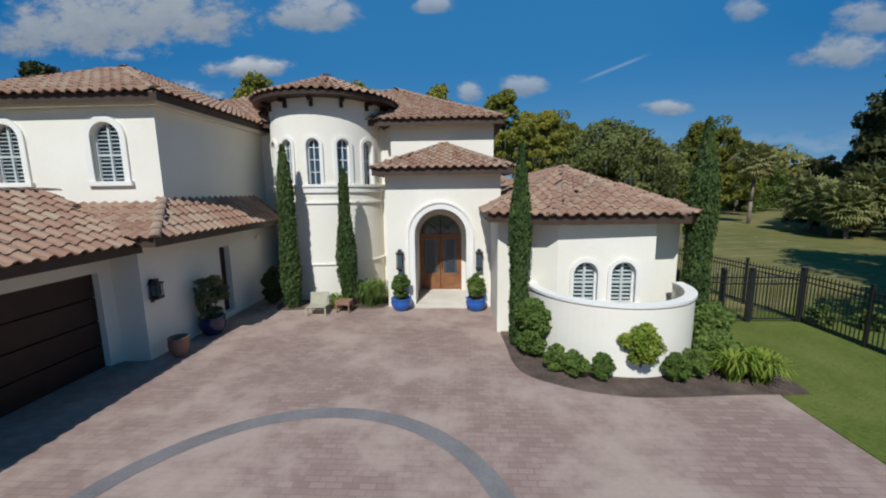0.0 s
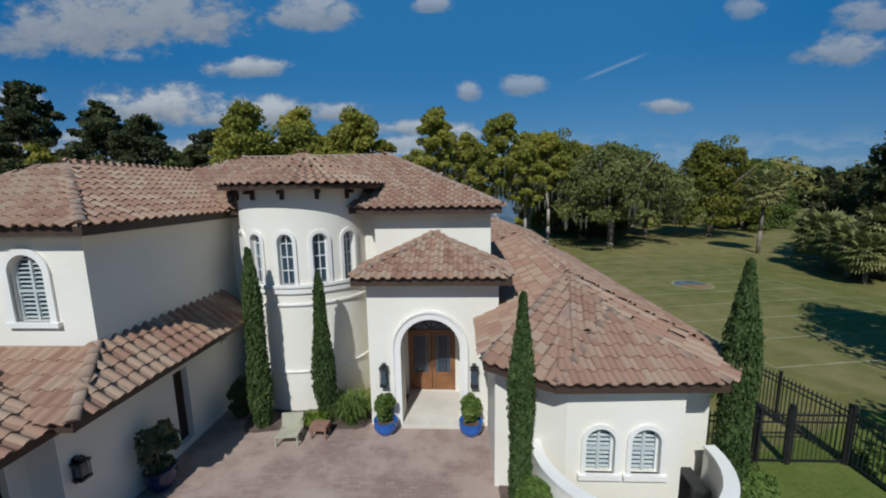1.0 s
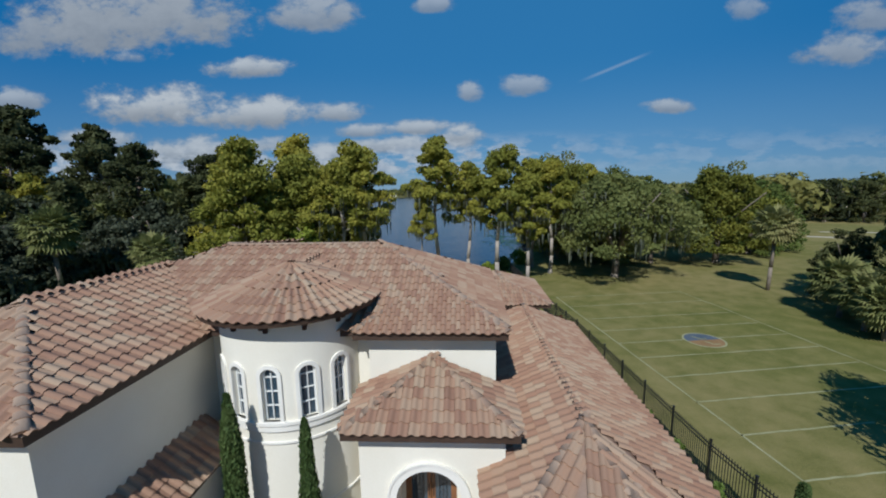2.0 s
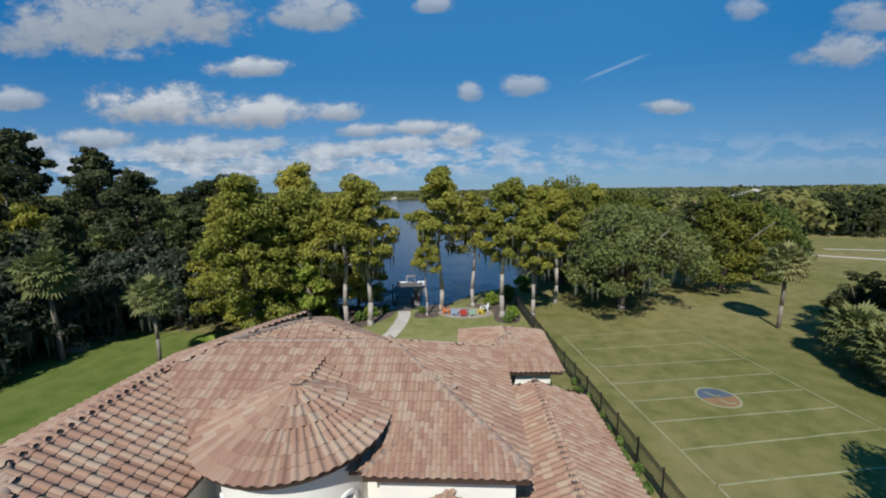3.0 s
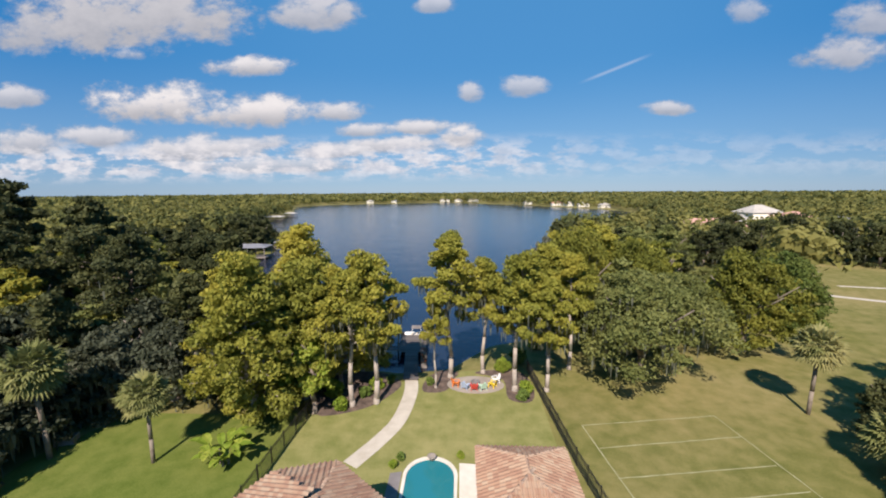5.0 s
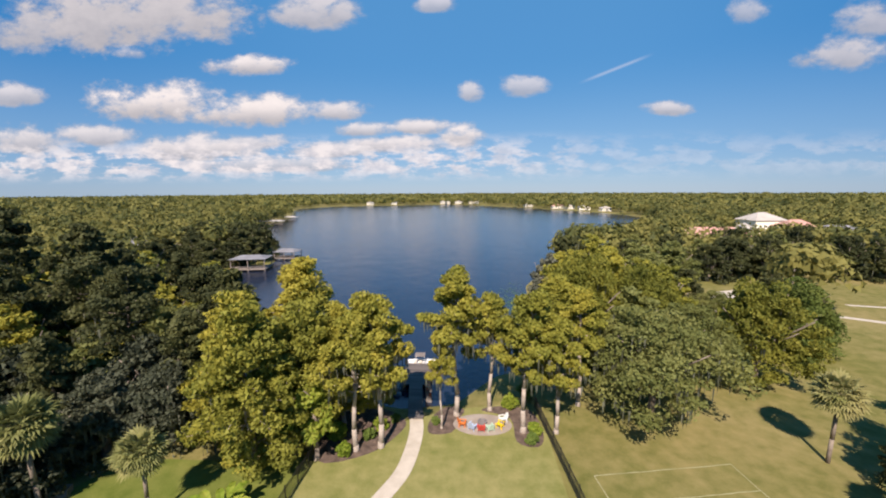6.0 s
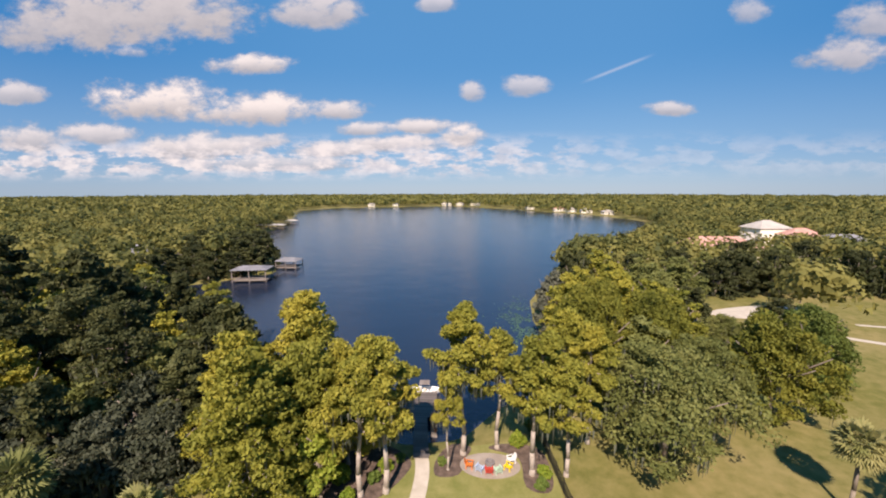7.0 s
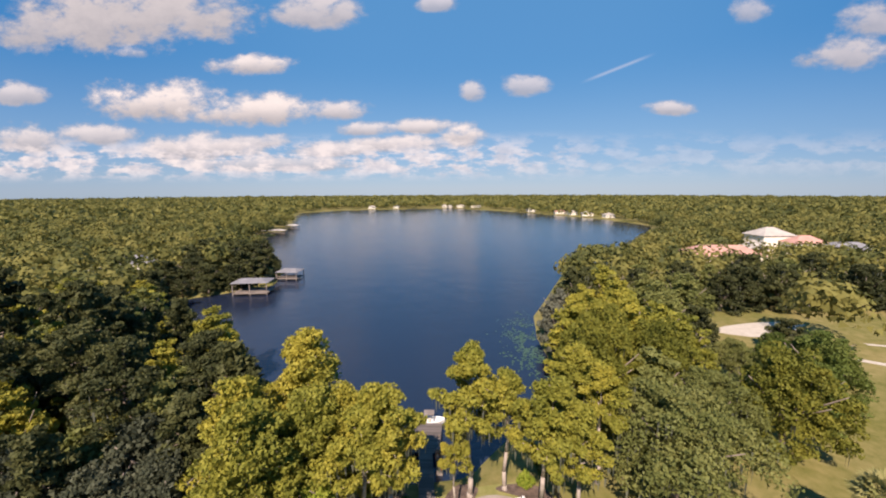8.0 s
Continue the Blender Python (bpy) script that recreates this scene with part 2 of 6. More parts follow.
OAK = leafy("oak_leaf", [(0.10, 0.12, 0.036), (0.158, 0.178, 0.054), (0.235, 0.24, 0.078)])
DARKLEAF = leafy("dark_leaf", [(0.03, 0.039, 0.017), (0.066, 0.076, 0.03), (0.13, 0.136, 0.05)])
PALM = leafy("palm_frond", [(0.12, 0.14, 0.045), (0.22, 0.23, 0.08), (0.34, 0.31, 0.13)])
NEEDLE = leafy("slim_cypress_leaf", [(0.045, 0.076, 0.022), (0.085, 0.13, 0.04), (0.145, 0.19, 0.062)], 0.3, 3.0)
SHRUB = leafy("shrub_leaf", [(0.07, 0.12, 0.024), (0.13, 0.19, 0.042), (0.21, 0.27, 0.07)], 0.3, 3.0)
LIME = leafy("lime_leaf", [(0.11, 0.18, 0.02), (0.20, 0.27, 0.034), (0.34, 0.36, 0.065)], 0.3, 3.0)


def paver_material():
    m, n, shader = material("clay_pavers", 0.8, 0.0, 0.3)
    place = n.add("ShaderNodeTexCoord").outputs["Object"]
    brick = n.add("ShaderNodeTexBrick")
    brick.inputs["Scale"].default_value = 1.0
    brick.inputs["Brick Width"].default_value, brick.inputs["Row Height"].default_value = 0.24, 0.12
    brick.inputs["Mortar Size"].default_value, brick.inputs["Bias"].default_value = 0.008, 0.0
    brick.inputs["Color1"].default_value, brick.inputs["Color2"].default_value = (0.28, 0.185, 0.15, 1), (0.365, 0.255, 0.21, 1)
    brick.inputs["Mortar"].default_value = (0.25, 0.175, 0.145, 1)
    n.link(place, brick.inputs["Vector"])
    broad, grain = n.noise(0.45, place, 6.0, 0.65), n.noise(18.0, place, 5.0)
    colour = n.mix(n.smooth(broad, 0.42, 0.62), brick.outputs["Color"], (0.45, 0.335, 0.27))
    n.link(n.mix(n.math("MULTIPLY", grain, 0.3), colour, (0.16, 0.125, 0.11)), shader.inputs["Base Color"])
    bump(n, shader, n.math("SUBTRACT", grain, n.math("MULTIPLY", brick.outputs["Fac"], 2.0)), 0.5, 0.004)
    return m


def grass_material(name, dark, mid, dry, dryness):
    m, n, shader = material(name, 0.95, 0.0, 0.1)
    place = n.add("ShaderNodeNewGeometry").outputs["Position"]
    broad, patch, fine = n.noise(0.045, place, 5.0, 0.6), n.noise(0.6, place, 4.0, 0.6), n.noise(9.0, place, 6.0, 0.7)
    colour = n.mix(n.smooth(n.math("ADD", n.math("MULTIPLY", fine, 0.6), n.math("MULTIPLY", patch, 0.4)), 0.35, 0.65), dark, mid)
    colour = n.mix(n.math("MULTIPLY", n.smooth(n.math("ADD", n.math("MULTIPLY", broad, 0.65), n.math("MULTIPLY", patch, 0.35)), 0.34, 0.74), dryness), colour, dry)
    n.link(colour, shader.inputs["Base Color"])
    bump(n, shader, fine, 0.8, 0.05)
    return m


def water_material():
    m, n, shader = material("lake_water", 0.16, 0.0, 0.5)
    place = n.add("ShaderNodeNewGeometry").outputs["Position"]
    shader.inputs["Base Color"].default_value = (0.013, 0.021, 0.041, 1)
    ripple = n.math("ADD", n.noise(0.9, place, 4.0), n.math("MULTIPLY", n.noise(0.12, place, 3.0), 1.5))
    bump(n, shader, ripple, 0.45, 0.16)
    return m


def glass_material(name, colour, rough=0.04):
    m, n, shader = material(name, rough, 0.0, 0.8)
    shader.inputs["Base Color"].default_value = (*colour, 1)
    return m


PAVER = paver_material()
PAVER_GREY = mottled("grey_pavers", (0.15, 0.135, 0.132), (0.24, 0.218, 0.21), 1.2, 20.0, 0.85, 0.004)
LAWN = grass_material("lawn", (0.078, 0.112, 0.018), (0.135, 0.168, 0.033), (0.215, 0.20, 0.066), 0.6)
FIELD = grass_material("field_grass", (0.105, 0.11, 0.028), (0.17, 0.165, 0.048), (0.285, 0.225, 0.10), 0.95)
BACK_LAWN = grass_material("back_lawn", (0.14, 0.155, 0.042), (0.215, 0.215, 0.072), (0.33, 0.285, 0.125), 0.8)
WATER = water_material()
GLASS = glass_material("window_glass", (0.04, 0.065, 0.09))
# white shutters darkened and greened for the reflections in the glass over them
SHUTTER = mottled("glass_tinted_shutter", (0.46, 0.50, 0.48), (0.56, 0.59, 0.57), 2.0, 20.0, 0.5)
POOLWATER = glass_material("pool_water", (0.012, 0.17, 0.20), 0.05)


# ---------------------------------------------------------------- building blocks
def mesh_object(name, verts, faces, mat, parent=None, smooth=False):
    data = bpy.data.meshes.new(name)
    data.from_pydata([tuple(v) for v in verts], [], faces)
    data.materials.append(mat)
    if smooth:
        data.polygons.foreach_set("use_smooth", [True] * len(data.polygons))
    data.update()
    ob = new(name, data)
    ob.parent = parent
    return ob


def part(name, bm, mat, parent, label="", smooth=False):
    """Links a bmesh as one mesh object under a thing or a part."""
    data = bpy.data.meshes.new(name)
    bm.to_mesh(data)
    bm.free()
    data.materials.append(mat)
    if smooth:
        data.polygons.foreach_set("use_smooth", [True] * len(data.polygons))
    ob = new(name, data)
    ob.parent = parent
    return tagged(ob, label)


def thing(name, label, category, group="", kind="", at=(0, 0, 0), turn=0.0):
    ob = new(name)
    ob.matrix_basis = pose(*at, 0, 0, turn)
    return tagged(ob, label, category, group, kind)


def add_box(bm, lo, hi, bevel=0.0):
    made = bmesh.ops.create_cube(bm, size=1.0)["verts"]
    size, mid = Vector(hi) - Vector(lo), (Vector(hi) + Vector(lo)) / 2
    for v in made:
        v.co = Vector((v.co.x * size.x, v.co.y * size.y, v.co.z * size.z)) + mid
    if bevel:
        edges = {e for v in made for e in v.link_edges}
        bmesh.ops.bevel(bm, geom=list(edges), offset=bevel, segments=2, affect="EDGES", profile=0.5)
    return made


def box(name, lo, hi, mat, parent, bevel=0.0, label=""):
    bm = bmesh.new()
    add_box(bm, lo, hi, bevel)
    return part(name, bm, mat, parent, label)


def add_tube(bm, a, b, r0, r1, sides=8):
    """A tapered rod from a to b."""
    a, b = Vector(a), Vector(b)
    turn = (b - a).to_track_quat("Z", "Y").to_matrix()
    rings = []
    for c, r in ((a, r0), (b, r1)):
        rings.append([bm.verts.new(c + turn @ Vector((r * math.cos(2 * math.pi * k / sides), r * math.sin(2 * math.pi * k / sides), 0))) for k in range(sides)])
    for k in range(sides):
        bm.faces.new((rings[0][k], rings[0][(k + 1) % sides], rings[1][(k + 1) % sides], rings[1][k]))
    bm.faces.new(rings[0][::-1])
    bm.faces.new(rings[1])


def turned(profile, sides=24):
    """A bmesh of revolution from rows of radius and height."""
    bm = bmesh.new()
    rings = [[bm.verts.new((r * math.cos(2 * math.pi * k / sides), r * math.sin(2 * math.pi * k / sides), z)) for k in range(sides)] for r, z in profile]
    for lower, upper in zip(rings, rings[1:]):
        for k in range(sides):
            bm.faces.new((lower[k], lower[(k + 1) % sides], upper[(k + 1) % sides], upper[k]))
    bm.faces.new(rings[0][::-1])
    bm.faces.new(rings[-1])
    return bm


def hole_top(hole, s):
    s0, s1, sill, spring = hole[:4]
    arch = hole[4] if len(hole) > 4 else True
    r = (s1 - s0) / 2
    if not arch:
        return spring
    return spring + math.sqrt(max(0.0, r * r - (s - (s0 + s1) / 2) ** 2))


def wall_mesh(spot, length, z0, z1, holes=(), thick=0.3, step=None, steps_in_hole=12, ends=False):
    """A wall along spot(s) -> (x, y, outward x, outward y), with arched or square holes right through it.
    A hole is (from, to, sill, spring height, arched)."""
    cuts = {0.0, length}
    for h in holes:
        for k in range(steps_in_hole + 1):
            a = math.pi * k / steps_in_hole
            cuts.add(round((h[0] + h[1]) / 2 - math.cos(a) * (h[1] - h[0]) / 2, 5))
    if step:
        for k in range(1, int(length / step)):
            cuts.add(k * step)
    cuts = sorted(cuts)
    verts, faces = [], []

    def quad(*points):
        base = len(verts)
        verts.extend(points)
        faces.append(tuple(range(base, base + len(points))))

    def at(s, z, inner=False):
        x, y, nx, ny = spot(s)
        d = thick if inner else 0.0
        return (x - nx * d, y - ny * d, z)

    for a, b in zip(cuts, cuts[1:]):
        if b - a < 1e-4:
            continue
        mid = (a + b) / 2
        inside = [h for h in holes if h[0] < mid < h[1]]
        pieces, low_a, low_b = [], z0, z0
        for h in sorted(inside, key=lambda q: q[2]):
            pieces.append((low_a, low_b, h[2], h[2]))
            low_a, low_b = hole_top(h, a), hole_top(h, b)
            quad(at(a, h[2]), at(b, h[2]), at(b, h[2], True), at(a, h[2], True))
            quad(at(a, low_a), at(b, low_b), at(b, low_b, True), at(a, low_a, True))
        pieces.append((low_a, low_b, z1, z1))
        for la, lb, ha, hb in pieces:
            if ha - la < 1e-4 and hb - lb < 1e-4:
                continue
            quad(at(a, la), at(b, lb), at(b, hb), at(a, ha))
            quad(at(a, la, True), at(b, lb, True), at(b, hb, True), at(a, ha, True))
        quad(at(a, z1), at(b, z1), at(b, z1, True), at(a, z1, True))
    for h in holes:
        for s in (h[0], h[1]):
            quad(at(s, h[2]), at(s, hole_top(h, s)), at(s, hole_top(h, s), True), at(s, h[2], True))
    for s in (0.0, length) if ends else ():
        quad(at(s, z0), at(s, z1), at(s, z1, True), at(s, z0, True))
    return verts, faces


def line_spot(a, b):
    """Along a straight line; the outside lies to the right of the way from a to b."""
    length = math.hypot(b[0] - a[0], b[1] - a[1])
    ux, uy = (b[0] - a[0]) / length, (b[1] - a[1]) / length
    return (lambda s: (a[0] + ux * s, a[1] + uy * s, uy, -ux)), length


def arc_spot(cx, cy, r, start):
    """Round a circle, counted in metres from the angle start (degrees), turning left."""
    def spot(s):
        a = radians(start) + s / r
        return cx + r * math.cos(a), cy + r * math.sin(a), math.cos(a), math.sin(a)
    return spot


def wall(name, a, b, z0, z1, parent, holes=(), thick=0.3):
    spot, length = line_spot(a, b)
    verts, faces = wall_mesh(spot, length, z0, z1, holes, thick)
    return mesh_object(name, verts, faces, STUCCO, parent), spot


def ribbon_along(spot, stations, depth_out, depth_in):
    """Loop of a moulding: stations are (s, z) pairs of inner and outer edge; proud by depth_out, sunk by depth_in."""
    verts, faces = [], []
    for (s0, za), (s1, zb) in stations:
        for s, z, d in ((s0, za, depth_out), (s1, zb, depth_out), (s1, zb, -depth_in), (s0, za, -depth_in)):
            x, y, nx, ny = spot(s)
            verts.append((x + nx * d, y + ny * d, z))
    for k in range(len(stations) - 1):
        for j in range(4):
            faces.append((4 * k + j, 4 * k + (j + 1) % 4, 4 * k + 4 + (j + 1) % 4, 4 * k + 4 + j))
    last = 4 * (len(stations) - 1)
    faces += [(0, 1, 2, 3), (last + 3, last + 2, last + 1, last)]
    return verts, faces


def arch_stations(hole, inner, outer, steps=16):
    """Pairs of points round an arched hole, from the sill up, over and down."""
    s0, s1, sill, spring = hole[:4]
    c, r = (s0 + s1) / 2, (s1 - s0) / 2
    rows = [((s0 - inner, sill), (s0 - outer, sill)), ((s0 - inner, spring), (s0 - outer, spring))]
    for k in range(1, steps):
        a = math.pi - math.pi * k / steps
        rows.append(((c + (r + inner) * math.cos(a), spring + (r + inner) * math.sin(a)), (c + (r + outer) * math.cos(a), spring + (r + outer) * math.sin(a))))
    rows += [((s1 + inner, spring), (s1 + outer, spring)), ((s1 + inner, sill), (s1 + outer, sill))]
    return rows


def arched_window(spot, hole, parent, shutters=False, cols=2, rows=4, surround=0.13, depth=0.14, bars=IRON):
    """Window in an arched hole: surround, sill, frame, bars, pane and, where asked, slatted shutters."""
    s0, s1, sill, spring = hole[:4]
    r, c = (s1 - s0) / 2, (s0 + s1) / 2
    window = new("window")
    window.parent = parent
    if surround:
        tagged(mesh_object("surround", *ribbon_along(spot, arch_stations(hole, 0.0, surround), 0.055, 0.02), TRIM, window), "moulded pale surround")
    tagged(mesh_object("sill", *ribbon_along(spot, [((s0 - surround - 0.06, sill - 0.12), (s0 - surround - 0.06, sill)), ((s1 + surround + 0.06, sill - 0.12), (s1 + surround + 0.06, sill))], 0.10, 0.05), TRIM, window))
    rim = arch_stations(hole, -0.045, 0.0)
    mesh_object("frame", *ribbon_along(spot, rim, -depth + 0.04, depth + 0.02), WHITE, window)
    verts, faces = [], []
    for k in range(13):
        s = c - r * math.cos(math.pi * k / 12) * 0.995
        x, y, nx, ny = spot(s)
        for z in (sill, hole_top(hole, s)):
            verts.append((x - nx * (depth + 0.03), y - ny * (depth + 0.03), z))
    for k in range(12):
        faces.append((2 * k, 2 * k + 2, 2 * k + 3, 2 * k + 1))
    mesh_object("pane", verts, faces, GLASS, window)

    def bar(sa, sb, za, zb, mat, out, back, name):
        mesh_object(name, *ribbon_along(spot, [((sa, za), (sa, zb)), ((sb, za), (sb, zb))], out, back), mat, window)

    if shutters:
        bar(c - 0.03, c + 0.03, sill, spring + r - 0.03, SHUTTER, -depth + 0.05, depth + 0.01, "shutter_stile")
        bar(s0 + 0.03, s1 - 0.03, (sill + spring) / 2 + 0.1, (sill + spring) / 2 + 0.16, SHUTTER, -depth + 0.048, depth + 0.012, "shutter_rail")
        verts, faces = [], []
        z = sill + 0.07
        while z < spring + r - 0.06:
            half = r - 0.06 if z < spring else math.sqrt(max(0.0, (r - 0.05) ** 2 - (z - spring) ** 2))
            if half > 0.06:
                add = ribbon_along(spot, [((c - half, z), (c - half, z + 0.014)), ((c + half, z), (c + half, z + 0.014))], -depth + 0.035, depth + 0.02)
                base = len(verts)
                lean = [(0, 0, -0.008), (0, 0, -0.008), (0, 0, 0.008), (0, 0, 0.008)] * 2
                verts += [tuple(p + q for p, q in zip(v, d)) for v, d in zip(add[0], lean)]
                faces += [tuple(base + i for i in f) for f in add[1]]
            z += 0.105
        tagged(mesh_object("slat", verts, faces, SHUTTER, window), "white plantation shutter slats")
    else:
        for k in range(1, cols):
            s = s0 + (s1 - s0) * k / cols
            bar(s - 0.014, s + 0.014, sill, hole_top(hole, s), bars, -depth + 0.03, depth + 0.02, "glazing_bar")
        for k in range(1, rows):
            z = sill + (spring + r * 0.4 - sill) * k / (rows - 0.6)
            bar(s0, s1, z - 0.012, z + 0.012, bars, -depth + 0.028, depth + 0.022, "glazing_bar")
    return window


# ---------------------------------------------------------------- roof tiles
TW, TL = 0.295, 0.37
PROFILE = [(0.0, 0.0), (0.035, 0.045), (0.09, 0.068), (0.145, 0.045), (0.18, 0.0), (0.235, -0.012), (0.295, 0.0)]


def tile_mesh():
    """One roll-and-pan clay tile: x across, y up the slope, z out of the roof."""
    verts, faces = [], []
    count = len(PROFILE)
    for y, lift in ((-0.035, 0.045), (TL, 0.008)):
        for x, z in PROFILE:
            verts.append((x - TW / 2, y, z + lift))
    for y, lift in ((-0.035, 0.045), (-0.03, 0.015)):
        for x, z in PROFILE:
            verts.append((x - TW / 2, y, z + lift))
    for k in range(count - 1):
        faces.append((k, k + 1, count + k + 1, count + k))
        faces.append((3 * count + k, 3 * count + k + 1, 2 * count + k + 1, 2 * count + k))
    return verts, faces


TILE_V, TILE_F = tile_mesh()


def inside(poly, u, v):
    hit = False
    for (x0, y0), (x1, y1) in zip(poly, poly[1:] + poly[:1]):
        if (y0 > v) != (y1 > v) and u < x0 + (v - y0) / (y1 - y0) * (x1 - x0):
            hit = not hit
    return hit


def tile_poses(poly):
    """Poses of the tiles on a flat roof face; its first edge is the eave, from left to right as seen from outside."""
    points = [Vector(p) for p in poly]
    normal = (points[1] - points[0]).cross(points[2] - points[0]).normalized()
    if normal.z < 0:
        normal = -normal
    v = (Vector((0, 0, 1)) - normal * normal.z).normalized()
    u = v.cross(normal)
    flat = [((p - points[0]).dot(u), (p - points[0]).dot(v)) for p in points]
    lo_u, hi_u = min(f[0] for f in flat), max(f[0] for f in flat)
    hi_v = max(f[1] for f in flat)
    out = []
    row = 0
    while row * TL < hi_v:
        y = row * TL - 0.05
        k = math.floor(lo_u / TW)
        while k * TW < hi_u:
            x = (k + 0.5) * TW
            if inside(flat, x, y + 0.12 + (0.0 if row else 0.06)):
                wob = random.uniform(-0.012, 0.012)
                m = Matrix((u, v, normal)).transposed().to_4x4()
                m.translation = points[0] + u * (x + wob * 0.5) + v * (y + wob) + normal * (0.05 + random.uniform(0, 0.008))
                out.append(m @ Matrix.Rotation(random.uniform(-0.02, 0.02), 4, "Z"))
            k += 1
        row += 1
    return out


def roof(name, planes, parent, caps=(), pieces=False, label=""):
    """Roof faces with a slab, tiles and rounded cap tiles along the given hips and ridges."""
    verts, faces = [], []
    for poly in planes:
        base = len(verts)
        verts += [tuple(Vector(p) + Vector((0, 0, 0.02))) for p in poly] + [tuple(Vector(p) - Vector((0, 0, 0.19))) for p in poly]
        k = len(poly)
        faces.append(tuple(range(base, base + k)))
        faces.append(tuple(range(base + 2 * k - 1, base + k - 1, -1)))
        for i in range(k):
            j = (i + 1) % k
            faces.append((base + i, base + j, base + k + j, base + k + i))
    slab = tagged(mesh_object(name, verts, faces, FASCIA, parent), label)
    slab.data.materials.append(BEDDING)
    first = 0
    for poly in planes:
        slab.data.polygons[first].material_index = 1
        first += len(poly) + 2
    poses = [m for poly in planes for m in tile_poses(poly)]
    if pieces:
        shared = bpy.data.meshes.new("tile")
        shared.from_pydata(TILE_V, [], TILE_F)
        shared.materials.append(TILE)
        shared.polygons.foreach_set("use_smooth", [True] * len(shared.polygons))
        for m in poses:
            ob = new("tile", shared)
            ob.parent, ob.matrix_basis = slab, m
    else:
        lay_joined("tiles", TILE_V, TILE_F, poses, slab)
    lay_caps(caps, slab)
    return slab


def lay_joined(name, tv, tf, poses, parent, mat=None):
    local = np.array([(*v, 1.0) for v in tv])
    count = len(tv)
    verts = np.concatenate([(local @ np.array(m).T)[:, :3] for m in poses]) if poses else np.zeros((0, 3))
    faces = [tuple(i + count * k for i in f) for k in range(len(poses)) for f in tf]
    return tagged(mesh_object(name, verts.tolist(), faces, mat or TILES, parent, True), kind="stuff")


def lay_caps(caps, parent):
    tv, tf = [], []
    for y, r in ((0.0, 0.13), (0.42, 0.112)):
        for k in range(7):
            a = math.pi * k / 6
            tv.append((-r * math.cos(a), y, r * math.sin(a) * 0.5 - 0.03 + (0.01 if y == 0 else 0.0)))
    for k in range(6):
        tf.append((k, k + 1, 8 + k, 7 + k))
    tf.append((0, 1, 2, 3, 4, 5, 6))
    poses = []
    for a, b in caps:
        a, b = Vector(a), Vector(b)
        way = (b - a).normalized()
        side = way.cross(Vector((0, 0, 1))).normalized()
        up = side.cross(way)
        d = 0.0
        while d < (b - a).length:
            m = Matrix((side, way, up)).transposed().to_4x4()
            m.translation = a + way * d + up * 0.07
            poses.append(m)
            d += 0.36
    if poses:
        lay_joined("ridge_cap_run", tv, tf, poses, parent, CAP)


# ---------------------------------------------------------------- the house
house = thing("house", "cream stucco two-storey villa with clay tile roofs", "house")

# entrance porch
PORCH_Y, PX0, PX1 = 15.45, -1.98, 1.98
ARCH = (-PX0 - 0.09 - 0.90, -PX0 - 0.09 + 0.90, 0.0, 2.62)
porch, porch_spot = wall("wall", (PX0, PORCH_Y), (PX1, PORCH_Y), 0, 4.8, house, [ARCH], 0.75)
mesh_object("surround", *ribbon_along(porch_spot, arch_stations(ARCH, 0.0, 0.2), 0.06, 0.02), TRIM, porch)
mesh_object("surround", *ribbon_along(porch_spot, arch_stations(ARCH, 0.2, 0.26), 0.10, 0.02), TRIM, porch)
wall("wall", (PX1, PORCH_Y), (PX1, 17.5), 0, 4.8, house)
wall("wall", (PX0, 17.5), (PX0, PORCH_Y), 0, 4.8, house)
DOOR = (-PX0 - 0.2 - 0.84, -PX0 - 0.2 + 0.84, 0.15, 2.36)
wall("wall", (PX0, 17.36), (PX1, 17.36), 0, 4.8, house, [DOOR], 0.2)
P_APEX = (-0.05, 17.36, 5.86)
roof("roof", [[(-2.32, 15, 4.85), (2.32, 15, 4.85), P_APEX], [(2.32, 15, 4.85), (2.32, 17.45, 4.85), P_APEX], [(-2.32, 17.45, 4.85), (-2.32, 15, 4.85), P_APEX]], house,
     [((-2.32, 15, 4.88), P_APEX), ((2.32, 15, 4.88), P_APEX)], pieces=True, label="hipped porch roof of rose clay tiles")

# upper block over the porch
wall("wall", (-2.1, 17.5), (1.9, 17.5), 4.4, 6.8, house)
wall("wall", (1.9, 17.5), (1.9, 25.5), 3.0, 6.8, house)
wall("wall", (-2.1, 20.0), (-2.1, 17.5), 0.0, 6.8, house)
U = (-0.1, 19.6, 7.85)
roof("roof", [[(-2.46, 17.01, 6.76), (2.23, 17.01, 6.76), U], [(2.23, 17.01, 6.76), (2.23, 22.5, 6.76), (-0.1, 22.5, 7.85), U], [(-2.46, 20.8, 6.76), (-2.46, 17.01, 6.76), U, (-0.1, 20.8, 7.85)]], house,
     [((-2.46, 17.01, 6.8), U), ((2.23, 17.01, 6.8), U), (U, (-0.1, 21.2, 7.85))])

